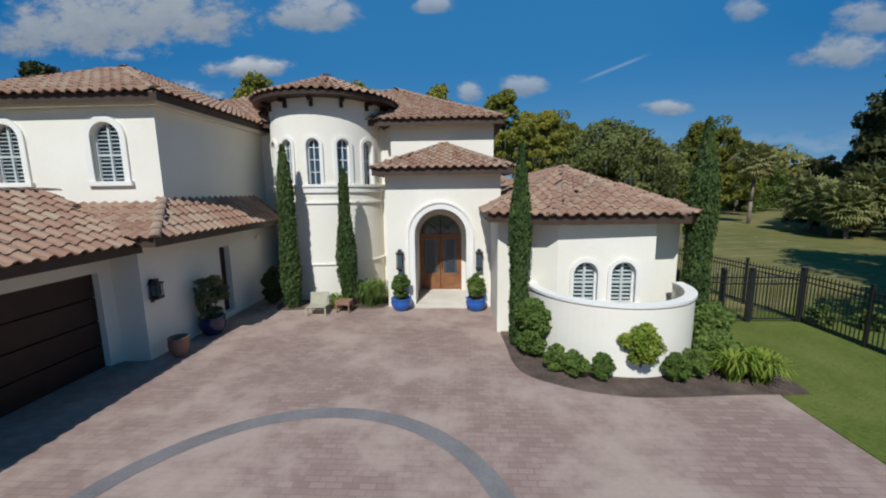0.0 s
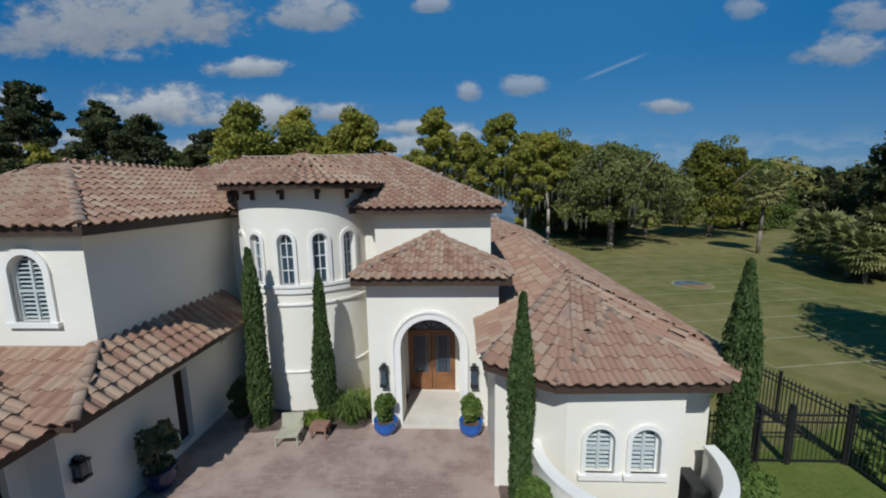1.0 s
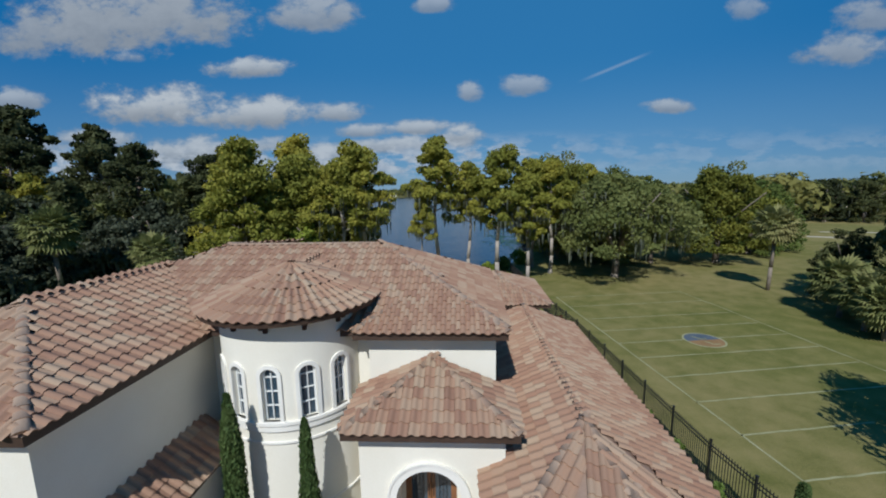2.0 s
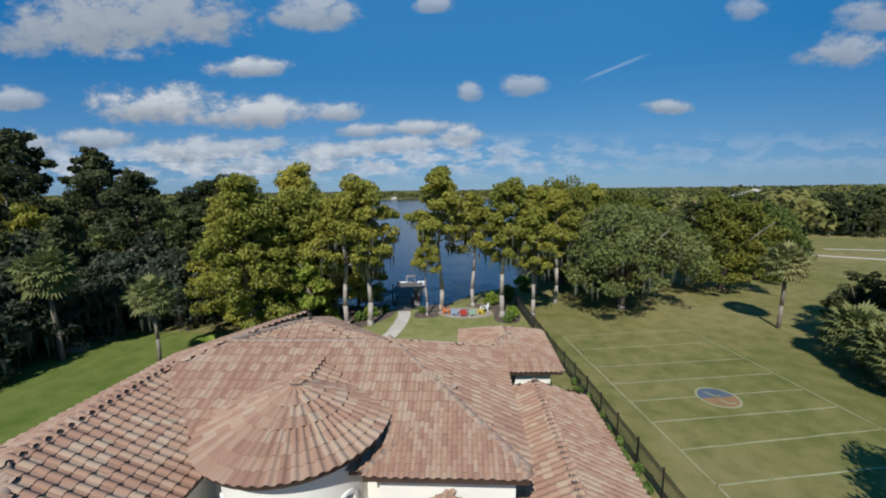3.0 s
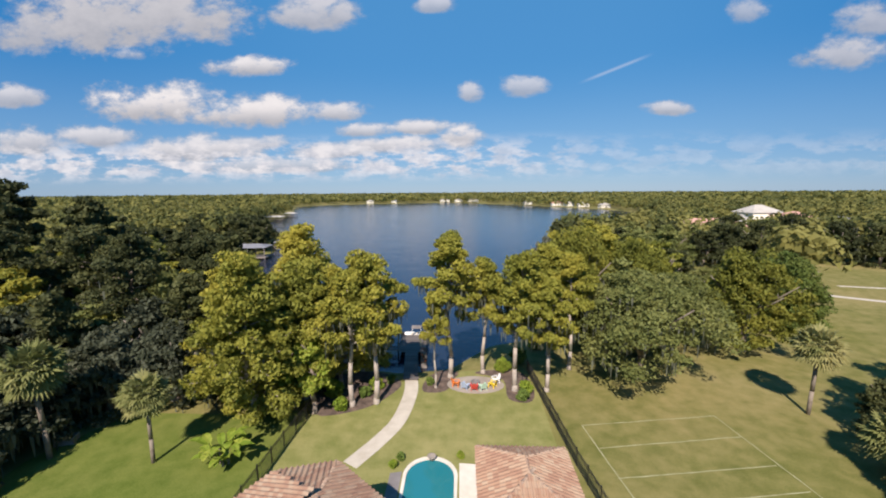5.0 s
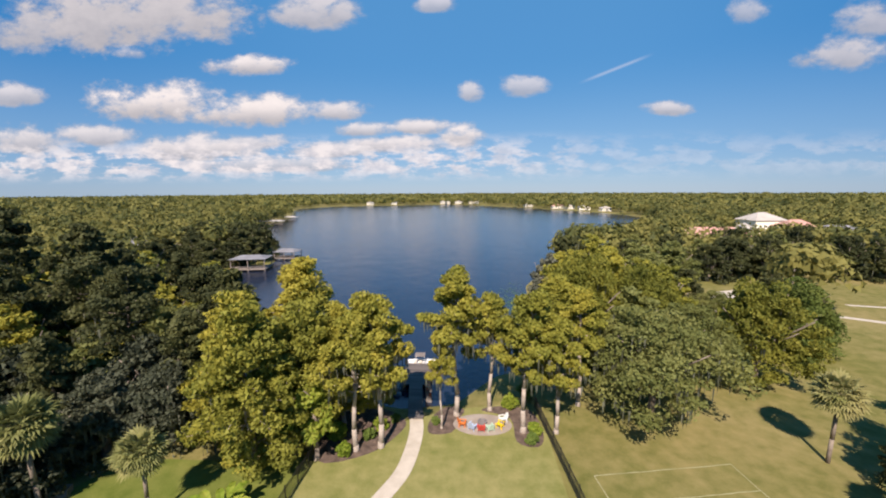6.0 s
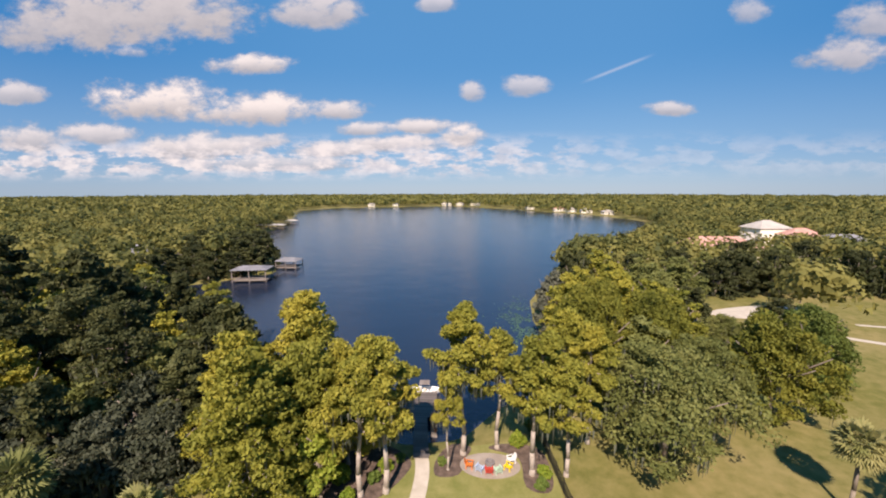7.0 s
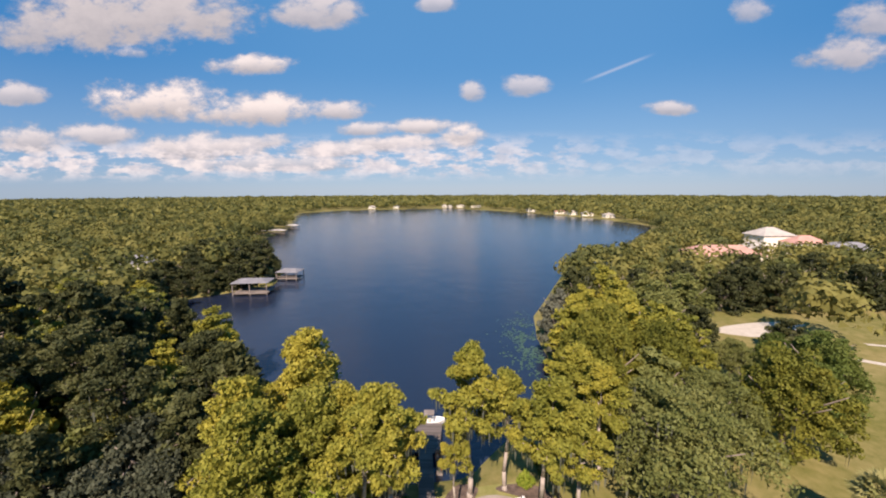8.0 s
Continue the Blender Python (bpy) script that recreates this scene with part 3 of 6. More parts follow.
# tower
TC, TR = (-4.8, 18.4), 2.25
tower_spot = arc_spot(*TC, TR, 150)
round_length = TR * math.pi * 1.35
tower_holes = []
for a in (222.0, 246.0, 273.0, 300.0, 326.0):
    s = radians(a - 150) * TR
    tower_holes.append((s - 0.235, s + 0.235, 4.42, 5.82))
verts, faces = wall_mesh(tower_spot, round_length, 0, 7.6, tower_holes, 0.28, 0.12)
tower = mesh_object("wall", verts, faces, STUCCO, house)
for h in tower_holes:
    arched_window(tower_spot, h, tower, False, 2, 4, 0.11, bars=WHITE)
for z, out, tall in ((4.32, 0.11, 0.09), (4.12, 0.07, 0.16), (3.72, 0.06, 0.06), (1.42, 0.05, 0.05)):
    rows = [((s, z), (s, z + tall)) for s in np.linspace(0, round_length, 60)]
    mesh_object("moulding", *ribbon_along(tower_spot, rows, out, 0.02), TRIM, tower)
for a in range(170, 392, 26):
    bm = bmesh.new()
    add_box(bm, (0, -0.06, -0.12), (0.36, 0.06, 0.0), 0.015)
    add_box(bm, (0, -0.06, -0.30), (0.12, 0.06, -0.10), 0.015)
    b = part("bracket", bm, DARKWOOD, tower, "dark carved timber bracket")
    b.matrix_basis = Matrix.Translation((TC[0], TC[1], 7.43)) @ Matrix.Rotation(radians(a), 4, "Z") @ Matrix.Translation((TR - 0.02, 0, 0))


def cone_roof():
    eave, apex, r = 7.57, 8.68, 2.80
    rows = int(math.hypot(r, apex - eave) / TL)
    slope = math.atan2(apex - eave, r)
    bm = turned([(r, eave - 0.12), (r + 0.02, eave + 0.02), (0.02, apex)], 64)
    bmesh.ops.translate(bm, verts=bm.verts, vec=(TC[0], TC[1], 0))
    slab = part("roof", bm, FASCIA, house, "conical tower roof of clay tiles")
    poses = []
    full = int(2 * math.pi * r / TW) // 4 * 4
    for row in range(rows + 1):
        d = row * TL - 0.05
        radius = r - d * math.cos(slope)
        columns = full if radius > 1.75 else full // 2 if radius > 0.85 else full // 4
        for k in range(columns):
            a = 2 * math.pi * (k + 0.5) / columns
            squeeze = max(0.08, 2 * math.pi * radius / columns / TW)
            m = Matrix.Translation((TC[0], TC[1], 0)) @ Matrix.Rotation(a + math.pi / 2, 4, "Z") @ Matrix.Translation((0, -radius, eave + d * math.sin(slope) + 0.06)) @ Matrix.Rotation(slope, 4, "X")
            poses.append(m @ Matrix.Diagonal((squeeze, 1, min(1.0, squeeze * 1.3), 1)))
    lay_joined("tiles", TILE_V, TILE_F, poses, slab)
    bm = turned([(0.17, apex - 0.03), (0.14, apex + 0.04), (0.06, apex + 0.075), (0.01, apex + 0.08)], 16)
    bmesh.ops.translate(bm, verts=bm.verts, vec=(TC[0], TC[1], 0))
    part("finial", bm, CAP, slab, "", True)


cone_roof()

# main block behind
LL, RR = (-8.74, 21.4, 8.87), (-2.3, 21.5, 8.87)
wall("wall", (-7.5, 18.0), (-2.0, 18.0), 0, 6.85, house)
wall("wall", (1.9, 25.4), (-11.4, 25.4), 0, 6.85, house)
roof("roof", [[(-14.1, 17.2, 6.8), (2.25, 17.2, 6.8), RR, LL], [(2.25, 17.2, 6.8), (2.25, 25.8, 6.8), RR], [(2.25, 25.8, 6.8), (-11.5, 25.8, 6.8), LL, RR], [(-13.6, 24.6, 6.8), (-14.1, 17.2, 6.8), LL]], house,
     [((2.25, 17.2, 6.85), RR), ((2.25, 25.8, 6.85), RR), (LL, RR)])

# left two-storey block
LP = (-10.55, 15.25, 8.25)
LEFT_HOLES = [(13.7 - 9.34, 13.7 - 8.5, 4.5, 5.65), (13.7 - 12.2, 13.7 - 11.36, 4.5, 5.65)]
left_wall, left_spot = wall("wall", (-13.7, 12.45), (-7.5, 12.45), 3.0, 6.7, house, LEFT_HOLES)
for h in LEFT_HOLES:
    arched_window(left_spot, h, left_wall, True, surround=0.16)
wall("wall", (-7.5, 12.45), (-7.5, 18.2), 3.0, 6.7, house)
wall("wall", (-13.55, 23.8), (-13.7, 10.9), 0.0, 6.7, house)
roof("roof", [[(-14.1, 12.1, 6.7), (-7.1, 12.1, 6.7), LP], [(-7.1, 12.1, 6.7), (-7.1, 19.0, 6.7), (-10.55, 20.7, 8.25), LP], [(-14.1, 18.0, 6.7), (-14.1, 12.1, 6.7), LP, (-10.55, 20.7, 8.25)]], house,
     [((-14.1, 12.1, 6.75), LP), ((-7.1, 12.1, 6.75), LP), (LP, (-10.55, 19.9, 8.25))])
box("cornice", (-7.46, 12.4, 6.45), (-7.30, 18.0, 6.62), STUCCO, house)
box("cornice", (-13.7, 12.27, 6.45), (-7.30, 12.40, 6.62), STUCCO, house)

# ground-floor skirt roof of the left block
SK = (-6.47, 10.72, 3.11)
skirt_wall, skirt_spot = wall("wall", (-7.13, 10.93), (-7.13, 18.0), 0, 3.15, house, [(3.08, 3.62, 0.22, 2.42, False)], 0.35)
wall("wall", (-8.02, 10.93), (-7.13, 10.93), 0, 3.15, house, (), 0.35)
roof("roof", [[(-13.0, 10.72, 3.11), SK, (-7.5, 12.45, 3.9), (-13.0, 12.45, 3.9)], [SK, (-6.47, 17.3, 3.11), (-7.5, 17.3, 3.9), (-7.5, 12.45, 3.9)]], house, [(SK, (-7.5, 12.4, 3.95))])
box("door", (-7.40, 14.0, 0.22), (-7.32, 14.56, 2.42), DARKWOOD, house, 0.01, "dark narrow side door")
box("downlight", (-7.1, 16.1, 2.45), (-7.0, 16.35, 2.53), STUCCO, skirt_wall)

# garage in front of it
garage_wall, _ = wall("wall", (-7.85, 1.0), (-7.85, 10.93), 0, 2.95, house, [(0.6, 9.6, 0.0, 2.35, False)], 0.25)
for k in range(4):
    for j in range(3):
        box("garage_panel", (-8.07, 1.65 + j * 3.0, 0.03 + k * 0.58), (-8.0, 4.6 + j * 3.0, 0.585 + k * 0.58), DARKWOOD, garage_wall, 0.012)
box("garage_backing", (-8.14, 1.55, 0.0), (-8.075, 10.65, 2.4), DARKWOOD, garage_wall)
roof("roof", [[(-7.0, 0.5, 2.95), (-7.0, 10.95, 2.95), (-9.7, 11.4, 4.2), (-9.7, 0.5, 4.2)], [(-12.4, 11.4, 2.95), (-12.4, 0.5, 2.95), (-9.7, 0.5, 4.2), (-9.7, 11.4, 4.2)]], house, [((-9.7, 0.5, 4.22), (-9.7, 11.4, 4.22))])

# single-storey wing
A, B, C, D = (1.36, 12.66, 3.47), (2.75, 11.64, 3.47), (6.2, 11.75, 3.47), (7.0, 12.7, 3.47)
A1, A0, AQ = (4.6, 13.84, 4.25), (4.14, 15.87, 4.81), (4.14, 26.0, 4.81)
WING_HOLES = [(3.52 - 3.1, 4.13 - 3.1, 1.22, 1.98), (4.48 - 3.1, 5.09 - 3.1, 1.22, 1.98)]
wing_wall, wing_spot = wall("wall", (3.1, 12.05), (5.55, 12.05), 0, 3.4, house, WING_HOLES)
for h in WING_HOLES:
    arched_window(wing_spot, h, wing_wall, True, surround=0.10)
wall("wall", (1.66, 13.0), (2.02, 13.0), 0, 3.4, house)
wall("wall", (2.02, 13.0), (3.1, 12.05), 0, 3.4, house)
wall("wall", (5.55, 12.05), (5.55, 12.75), 0, 3.4, house)
wall("wall", (5.55, 12.75), (6.5, 12.75), 0, 3.4, house)
wall("wall", (6.5, 12.75), (6.5, 26.7), 0, 3.4, house)
wall("wall", (1.66, 15.5), (1.66, 13.0), 0, 3.4, house)
wall("wall", (6.5, 26.7), (1.9, 26.7), 0, 3.4, house)
roof("roof", [[B, C, A1], [A, B, A0], [B, A1, A0], [C, D, A1], [D, (7.0, 27.1, 3.47), AQ, A0], [D, A0, A1], [(1.36, 27.1, 3.47), A, A0, AQ], [(7.0, 27.1, 3.47), (1.36, 27.1, 3.47), AQ]], house,
     [(B, A1), (C, A1), (A, A0), (A1, A0), (A0, AQ)])

# rear block
J, FARC, FARL, RC, LC = (-7.6, 26.1, 8.1), (-7.85, 30.0, 6.85), (-11.1, 29.1, 6.85), (-3.3, 26.2, 6.85), (-13.6, 24.6, 6.8)
roof("roof", [[RC, FARC, J], [FARC, FARL, J], [FARL, LC, LL, J], [(-3.0, 24.4, 6.85), RC, J], [(-3.0, 24.4, 6.85), J, (-8.9, 22.0, 8.8)]], house,
     [(RC, J), (FARC, J), (FARL, J), (J, LL)])
bm = bmesh.new()
add_tube(bm, Vector(J), Vector(LL), 0.17, 0.17, 10)
part("ridge_mortar", bm, CAP, house)
roof("roof", [[(-3.3, 19.0, 7.95), (-3.3, 19.7, 7.95), (-4.8, 20.7, 8.5), (-4.8, 19.0, 8.5)], [(-6.3, 19.7, 7.95), (-6.3, 19.0, 7.95), (-4.8, 19.0, 8.5), (-4.8, 20.7, 8.5)]], house)
wall("wall", (-3.8, 26.0), (-7.8, 29.5), 0, 6.8, house)
wall("wall", (-7.8, 29.5), (-10.8, 28.7), 0, 6.8, house)
wall("wall", (-10.8, 28.7), (-13.2, 24.6), 0, 6.75, house)

# pool pavilion at the back
pavilion = thing("pool_pavilion", "cream stucco pool pavilion with a hipped tile roof", "pavilion")
roof("roof", [[(0.2, 28.8, 3.95), (6.3, 28.95, 3.95), (3.3, 31.6, 5.2)], [(6.3, 28.95, 3.95), (6.4, 35.6, 3.95), (3.3, 33.0, 5.2), (3.3, 31.6, 5.2)], [(6.4, 35.6, 3.95), (0.2, 35.6, 3.95), (3.3, 33.0, 5.2)], [(0.2, 35.6, 3.95), (0.2, 28.8, 3.95), (3.3, 31.6, 5.2), (3.3, 33.0, 5.2)]], pavilion,
     [((0.2, 28.8, 3.98), (3.3, 31.6, 5.2)), ((6.3, 28.95, 3.98), (3.3, 31.6, 5.2)), ((6.4, 35.6, 3.98), (3.3, 33.0, 5.2)), ((0.2, 35.6, 3.98), (3.3, 33.0, 5.2))])
wall("wall", (3.6, 29.4), (5.7, 29.4), 0, 3.9, pavilion)
wall("wall", (5.7, 29.4), (5.7, 35.1), 0, 3.9, pavilion)
wall("wall", (5.7, 35.1), (0.8, 35.1), 0, 3.9, pavilion)
wall("wall", (0.8, 35.1), (0.8, 29.4), 0, 3.9, pavilion)


# ---------------------------------------------------------------- ground and water
SHORE = [(-17.6, 58.5), (-12.5, 56.5), (-8.5, 55.5), (-2.1, 57.0), (3.6, 64.5), (9.6, 67), (15, 84.4), (14.5, 100.8), (16.6, 116.7), (21, 127.1), (40.4, 175.5), (78, 200), (90, 228), (120, 260), (150, 330),
         (171, 378), (163, 421), (153, 460), (127, 506), (68, 605), (-20, 712), (-117, 674), (-205, 640), (-240, 565), (-155, 347), (-143, 290), (-142, 257), (-95, 200), (-76.6, 166), (-71, 147.6), (-81.5, 136),
         (-97.7, 122.7), (-84.8, 115.2), (-64.2, 97.6), (-44, 80), (-28, 66)]


def shore_distance(x, y):
    """Distance to the shore, positive on land."""
    best = np.full(x.shape, 1e9)
    within = np.zeros(x.shape, bool)
    for (x0, y0), (x1, y1) in zip(SHORE, SHORE[1:] + SHORE[:1]):
        dx, dy = x1 - x0, y1 - y0
        k = np.clip(((x - x0) * dx + (y - y0) * dy) / (dx * dx + dy * dy), 0, 1)
        best = np.minimum(best, np.hypot(x - x0 - k * dx, y - y0 - k * dy))
        if dy:
            cross = ((y0 > y) != (y1 > y)) & (x < x0 + (y - y0) / dy * dx)
            within ^= cross
    return np.where(within, -best, best)


def spaced(near, step, far, growth):
    out, d = [0.0], step
    while out[-1] < far:
        out.append(out[-1] + d)
        if out[-1] > near:
            d *= growth
    return out


def land_z(x, y):
    d = shore_distance(np.asarray(x, float), np.asarray(y, float))
    return np.where(d > 0, -0.75 * np.exp(-np.maximum(d, 0) / 2.0), -0.75 - 1.5 * (1 - np.exp(np.minimum(d, 0) / 4.0)))


def build_ground():
    right = spaced(60, 1.5, 1750, 1.07)
    xs = np.array([-v for v in right[:0:-1]] + right)
    ahead = spaced(150, 1.5, 1500, 1.05)
    ys = np.array([-v for v in spaced(20, 3.0, 700, 1.2)[:0:-1]] + ahead)
    gx, gy = np.meshgrid(xs, ys)
    gz = land_z(gx, gy)
    verts = np.stack([gx, gy, gz], -1).reshape(-1, 3)
    w, h = len(xs), len(ys)
    faces = [(j * w + i, j * w + i + 1, (j + 1) * w + i + 1, (j + 1) * w + i) for j in range(h - 1) for i in range(w - 1)]
    tagged(mesh_object("ground", verts.tolist(), faces, FIELD, None, True), "mown grass ground running down to the lake", "ground", kind="structure")
    tagged(mesh_object("water", [(-420, 40, -0.8), (330, 40, -0.8), (330, 860, -0.8), (-420, 860, -0.8)], [(0, 1, 2, 3)], WATER), "dark blue calm lake", "lake", kind="structure")


build_ground()


def sheet(name, outline, z, mat, label, category, thick=0.05, kind="structure"):
    """A flat slab with the given outline; its top lies at z."""
    bm = bmesh.new()
    face = bm.faces.new([bm.verts.new((x, y, z)) for x, y in outline])
    if face.normal.z < 0:
        face.normal_flip()
    made = bmesh.ops.extrude_face_region(bm, geom=[face])
    for v in made["geom"]:
        if isinstance(v, bmesh.types.BMVert):
            v.co.z -= thick
    bmesh.ops.recalc_face_normals(bm, faces=bm.faces)
    bmesh.ops.triangulate(bm, faces=[f for f in bm.faces if len(f.verts) > 4])
    return tagged(part(name, bm, mat, None), label, category, kind=kind)


def smooth_line(points, steps=6, closed=False):
    """A rounded line through the points."""
    n, out = len(points), []
    for i in range(n if closed else n - 1):
        p = [points[(i + k) % n] if closed else points[min(max(i + k, 0), n - 1)] for k in (-1, 0, 1, 2)]
        for s in range(steps):
            t = s / steps
            out.append(tuple(0.5 * (2 * p[1][a] + (p[2][a] - p[0][a]) * t + (2 * p[0][a] - 5 * p[1][a] + 4 * p[2][a] - p[3][a]) * t * t + (3 * p[1][a] - p[0][a] - 3 * p[2][a] + p[3][a]) * t ** 3) for a in (0, 1)))
    return out if closed else out + [points[-1]]


BED = smooth_line([(1.75, 12.9), (1.8, 12.1), (1.95, 10.6), (2.8, 9.85), (3.9, 9.5), (5.0, 9.5), (6.1, 9.6), (7.0, 9.65)], 5)
sheet("driveway", [(-8.2, -9), (6.9, -9), (6.9, 7.5), (6.95, 9.6)] + BED[::-1] + [(1.75, 15.6), (-2.0, 15.6), (-7.3, 16.8), (-7.3, 10.8), (-8.2, 10.8)], 0.03, PAVER, "mottled clay paver forecourt", "driveway")
sheet("garden_bed", BED + [(7.6, 9.7), (8.0, 13.0), (6.6, 13.3), (1.8, 13.2)], 0.05, MULCH, "dark mulch bed beside the wing", "garden bed")
sheet("lawn", [(6.95, -9), (40, -9), (30, 12), (14.5, 16.5), (9.0, 14.4), (7.6, 13), (7.5, 9.72), (6.98, 9.62)], 0.015, LAWN, "bright green side lawn by the drive", "lawn")
sheet("lawn", [(-16.2, 30), (-14, 24), (-12, 30.5), (-3, 30.5), (-3, 35), (0, 36), (7.4, 36), (7.6, 50), (6.9, 54), (3.6, 55.8), (-2.5, 54.5), (-8.0, 52.0), (-15.7, 47), (-16.2, 41)], 0.02, BACK_LAWN, "mown back lawn towards the lake", "lawn")
sheet("lawn", [(-42, -9), (-13.5, -9), (-13.5, 24), (-16.3, 31), (-16.0, 46), (-22, 45), (-34, 45), (-37, 38), (-36, 25)], 0.018, LAWN, "bright green lawn beside the house", "lawn")
ring = []
for k in range(49):
    a = 2 * math.pi * k / 48
    ring.append((math.cos(a), math.sin(a)))
rv, rf = [], []
for x, y in ring:
    for r in (2.92, 3.25):
        rv.append((-1.69 + r * x, 5.71 + r * y, 0.036))
for k in range(48):
    rf.append((2 * k, 2 * k + 1, 2 * k + 3, 2 * k + 2))
tagged(mesh_object("paver_ring", rv, rf, PAVER_GREY), "grey paver ring set in the forecourt", "paving", kind="structure")


# ---------------------------------------------------------------- plants
def cards(centres, radii, count, size, seed, flat=0.7, long=1.6, up=0.0):
    """Pointed leaves scattered through soft balls: verts and faces."""
    rng = np.random.default_rng(seed)
    centres, radii = np.asarray(centres, float), np.asarray(radii, float)
    count = int(count * 1.8)
    n = len(centres) * count
    c, r = np.repeat(centres, count, 0), np.repeat(radii, count)
    d = rng.normal(size=(n, 3))
    d /= np.linalg.norm(d, axis=1)[:, None]
    p = c + d * (r * rng.uniform(0.45, 1.0, n) ** 0.6)[:, None] * np.array([1, 1, flat])
    a = rng.normal(size=(n, 3)) * np.array([1, 1, 1.0]) + np.array([0, 0, up])
    a /= np.linalg.norm(a, axis=1)[:, None]
    b = np.cross(a, d + rng.normal(size=(n, 3)) * 0.5)
    b /= np.linalg.norm(b, axis=1)[:, None] + 1e-9
    s = size * rng.uniform(0.6, 1.35, n)
    a, b = a * (s * long / 2)[:, None], b * (s * 0.95)[:, None]
    verts = np.stack([p - a, p + a, p + b], 1).reshape(-1, 3)
    return verts.tolist(), [(3 * k, 3 * k + 1, 3 * k + 2) for k in range(n)]


def limb(bm, points, r0, r1, sides=7):
    """A bent tapered limb through points."""
    for k in range(len(points) - 1):
        f0, f1 = k / (len(points) - 1), (k + 1) / (len(points) - 1)
        add_tube(bm, points[k], points[k + 1], r0 + (r1 - r0) * f0, r0 + (r1 - r0) * f1, sides)


def moss_strands(spots, seed, low=0.6, high=1.8):
    rng = random.Random(seed)
    verts, faces = [], []
    for x, y, z in spots:
        for _ in range(5):
            a = rng.uniform(0, math.pi)
            px, py = x + rng.uniform(-0.7, 0.7), y + rng.uniform(-0.7, 0.7)
            w, l = rng.uniform(0.05, 0.14), rng.uniform(low, high)
            base = len(verts)
            verts += [(px - w * math.cos(a), py - w * math.sin(a), z), (px + w * math.cos(a), py + w * math.sin(a), z), (px + w * 0.5 * math.cos(a), py + w * 0.5 * math.sin(a), z - l * 0.6), (px, py, z - l), (px - w * 0.6 * math.cos(a), py - w * 0.6 * math.sin(a), z - l * 0.55)]
            faces.append(tuple(range(base, base + 5)))
    return verts, faces


def tall_tree(name, label, h, spread, bare, seed, leaf, clumps=80, count=38, size=0.42, moss=0, trunk=0.24, category="tree", group=""):
    """A tall tree with a straight trunk, level branches and a layered crown that begins at the share bare of its height."""
    rng = random.Random(seed)
    tree = thing(name, label, category, group)
    bm = bmesh.new()
    bend = [(rng.uniform(-0.15, 0.15) * k, rng.uniform(-0.15, 0.15) * k, h * 0.97 * k / 6) for k in range(7)]
    limb(bm, bend, trunk * 1.25, 0.05, 9)
    add_tube(bm, (0, 0, -0.3), (0, 0, 0.7), trunk * 1.9, trunk * 1.2, 9)
    centres, radii, hang = [], [], []
    boughs = int(clumps / 3.2)
    for k in range(boughs):
        f = bare + (0.97 - bare) * ((k + rng.random()) / boughs)
        z = f * h
        g = (f - bare) / (1 - bare)
        reach = spread * (0.55 + 0.55 * math.sin(math.pi * min(1.0, 0.25 + g * 0.75))) * (1.0 - 0.72 * g * g) * rng.uniform(0.6, 1.15)
        a = k * 2.4 + rng.uniform(-0.4, 0.4)
        tx, ty = bend[min(6, int(f * 6))][0], bend[min(6, int(f * 6))][1]
        end = (tx + reach * math.cos(a), ty + reach * math.sin(a), z + reach * rng.uniform(-0.05, 0.3))
        limb(bm, [(tx, ty, z - 0.2), ((tx + end[0]) / 2, (ty + end[1]) / 2, (z + end[2]) / 2 + 0.1), end], 0.05 + 0.05 * (1 - g), 0.02, 5)
        for q in (0.45, 0.75, 1.0):
            j = rng.uniform(0.35, 0.6)
            centres.append((tx + (end[0] - tx) * q + rng.uniform(-j, j), ty + (end[1] - ty) * q + rng.uniform(-j, j), z + (end[2] - z) * q + rng.uniform(-0.3, 0.5)))
            radii.append(rng.uniform(0.55, 1.0) * (0.55 + 0.16 * spread))
            if moss and rng.random() < moss and f < bare + 0.45 * (1 - bare):
                hang.append((centres[-1][0], centres[-1][1], centres[-1][2] - 0.3))
    part("trunk", bm, PALE_BARK if leaf == CYPRESS else BARK, tree, "pale grey-brown trunk", True)
    mesh_object("crown", *cards(centres, radii, count, size, seed, 0.62), leaf, tree)
    if hang:
        tagged(mesh_object("hanging_moss", *moss_strands(hang, seed), MOSS, tree), kind="stuff")
    return tree


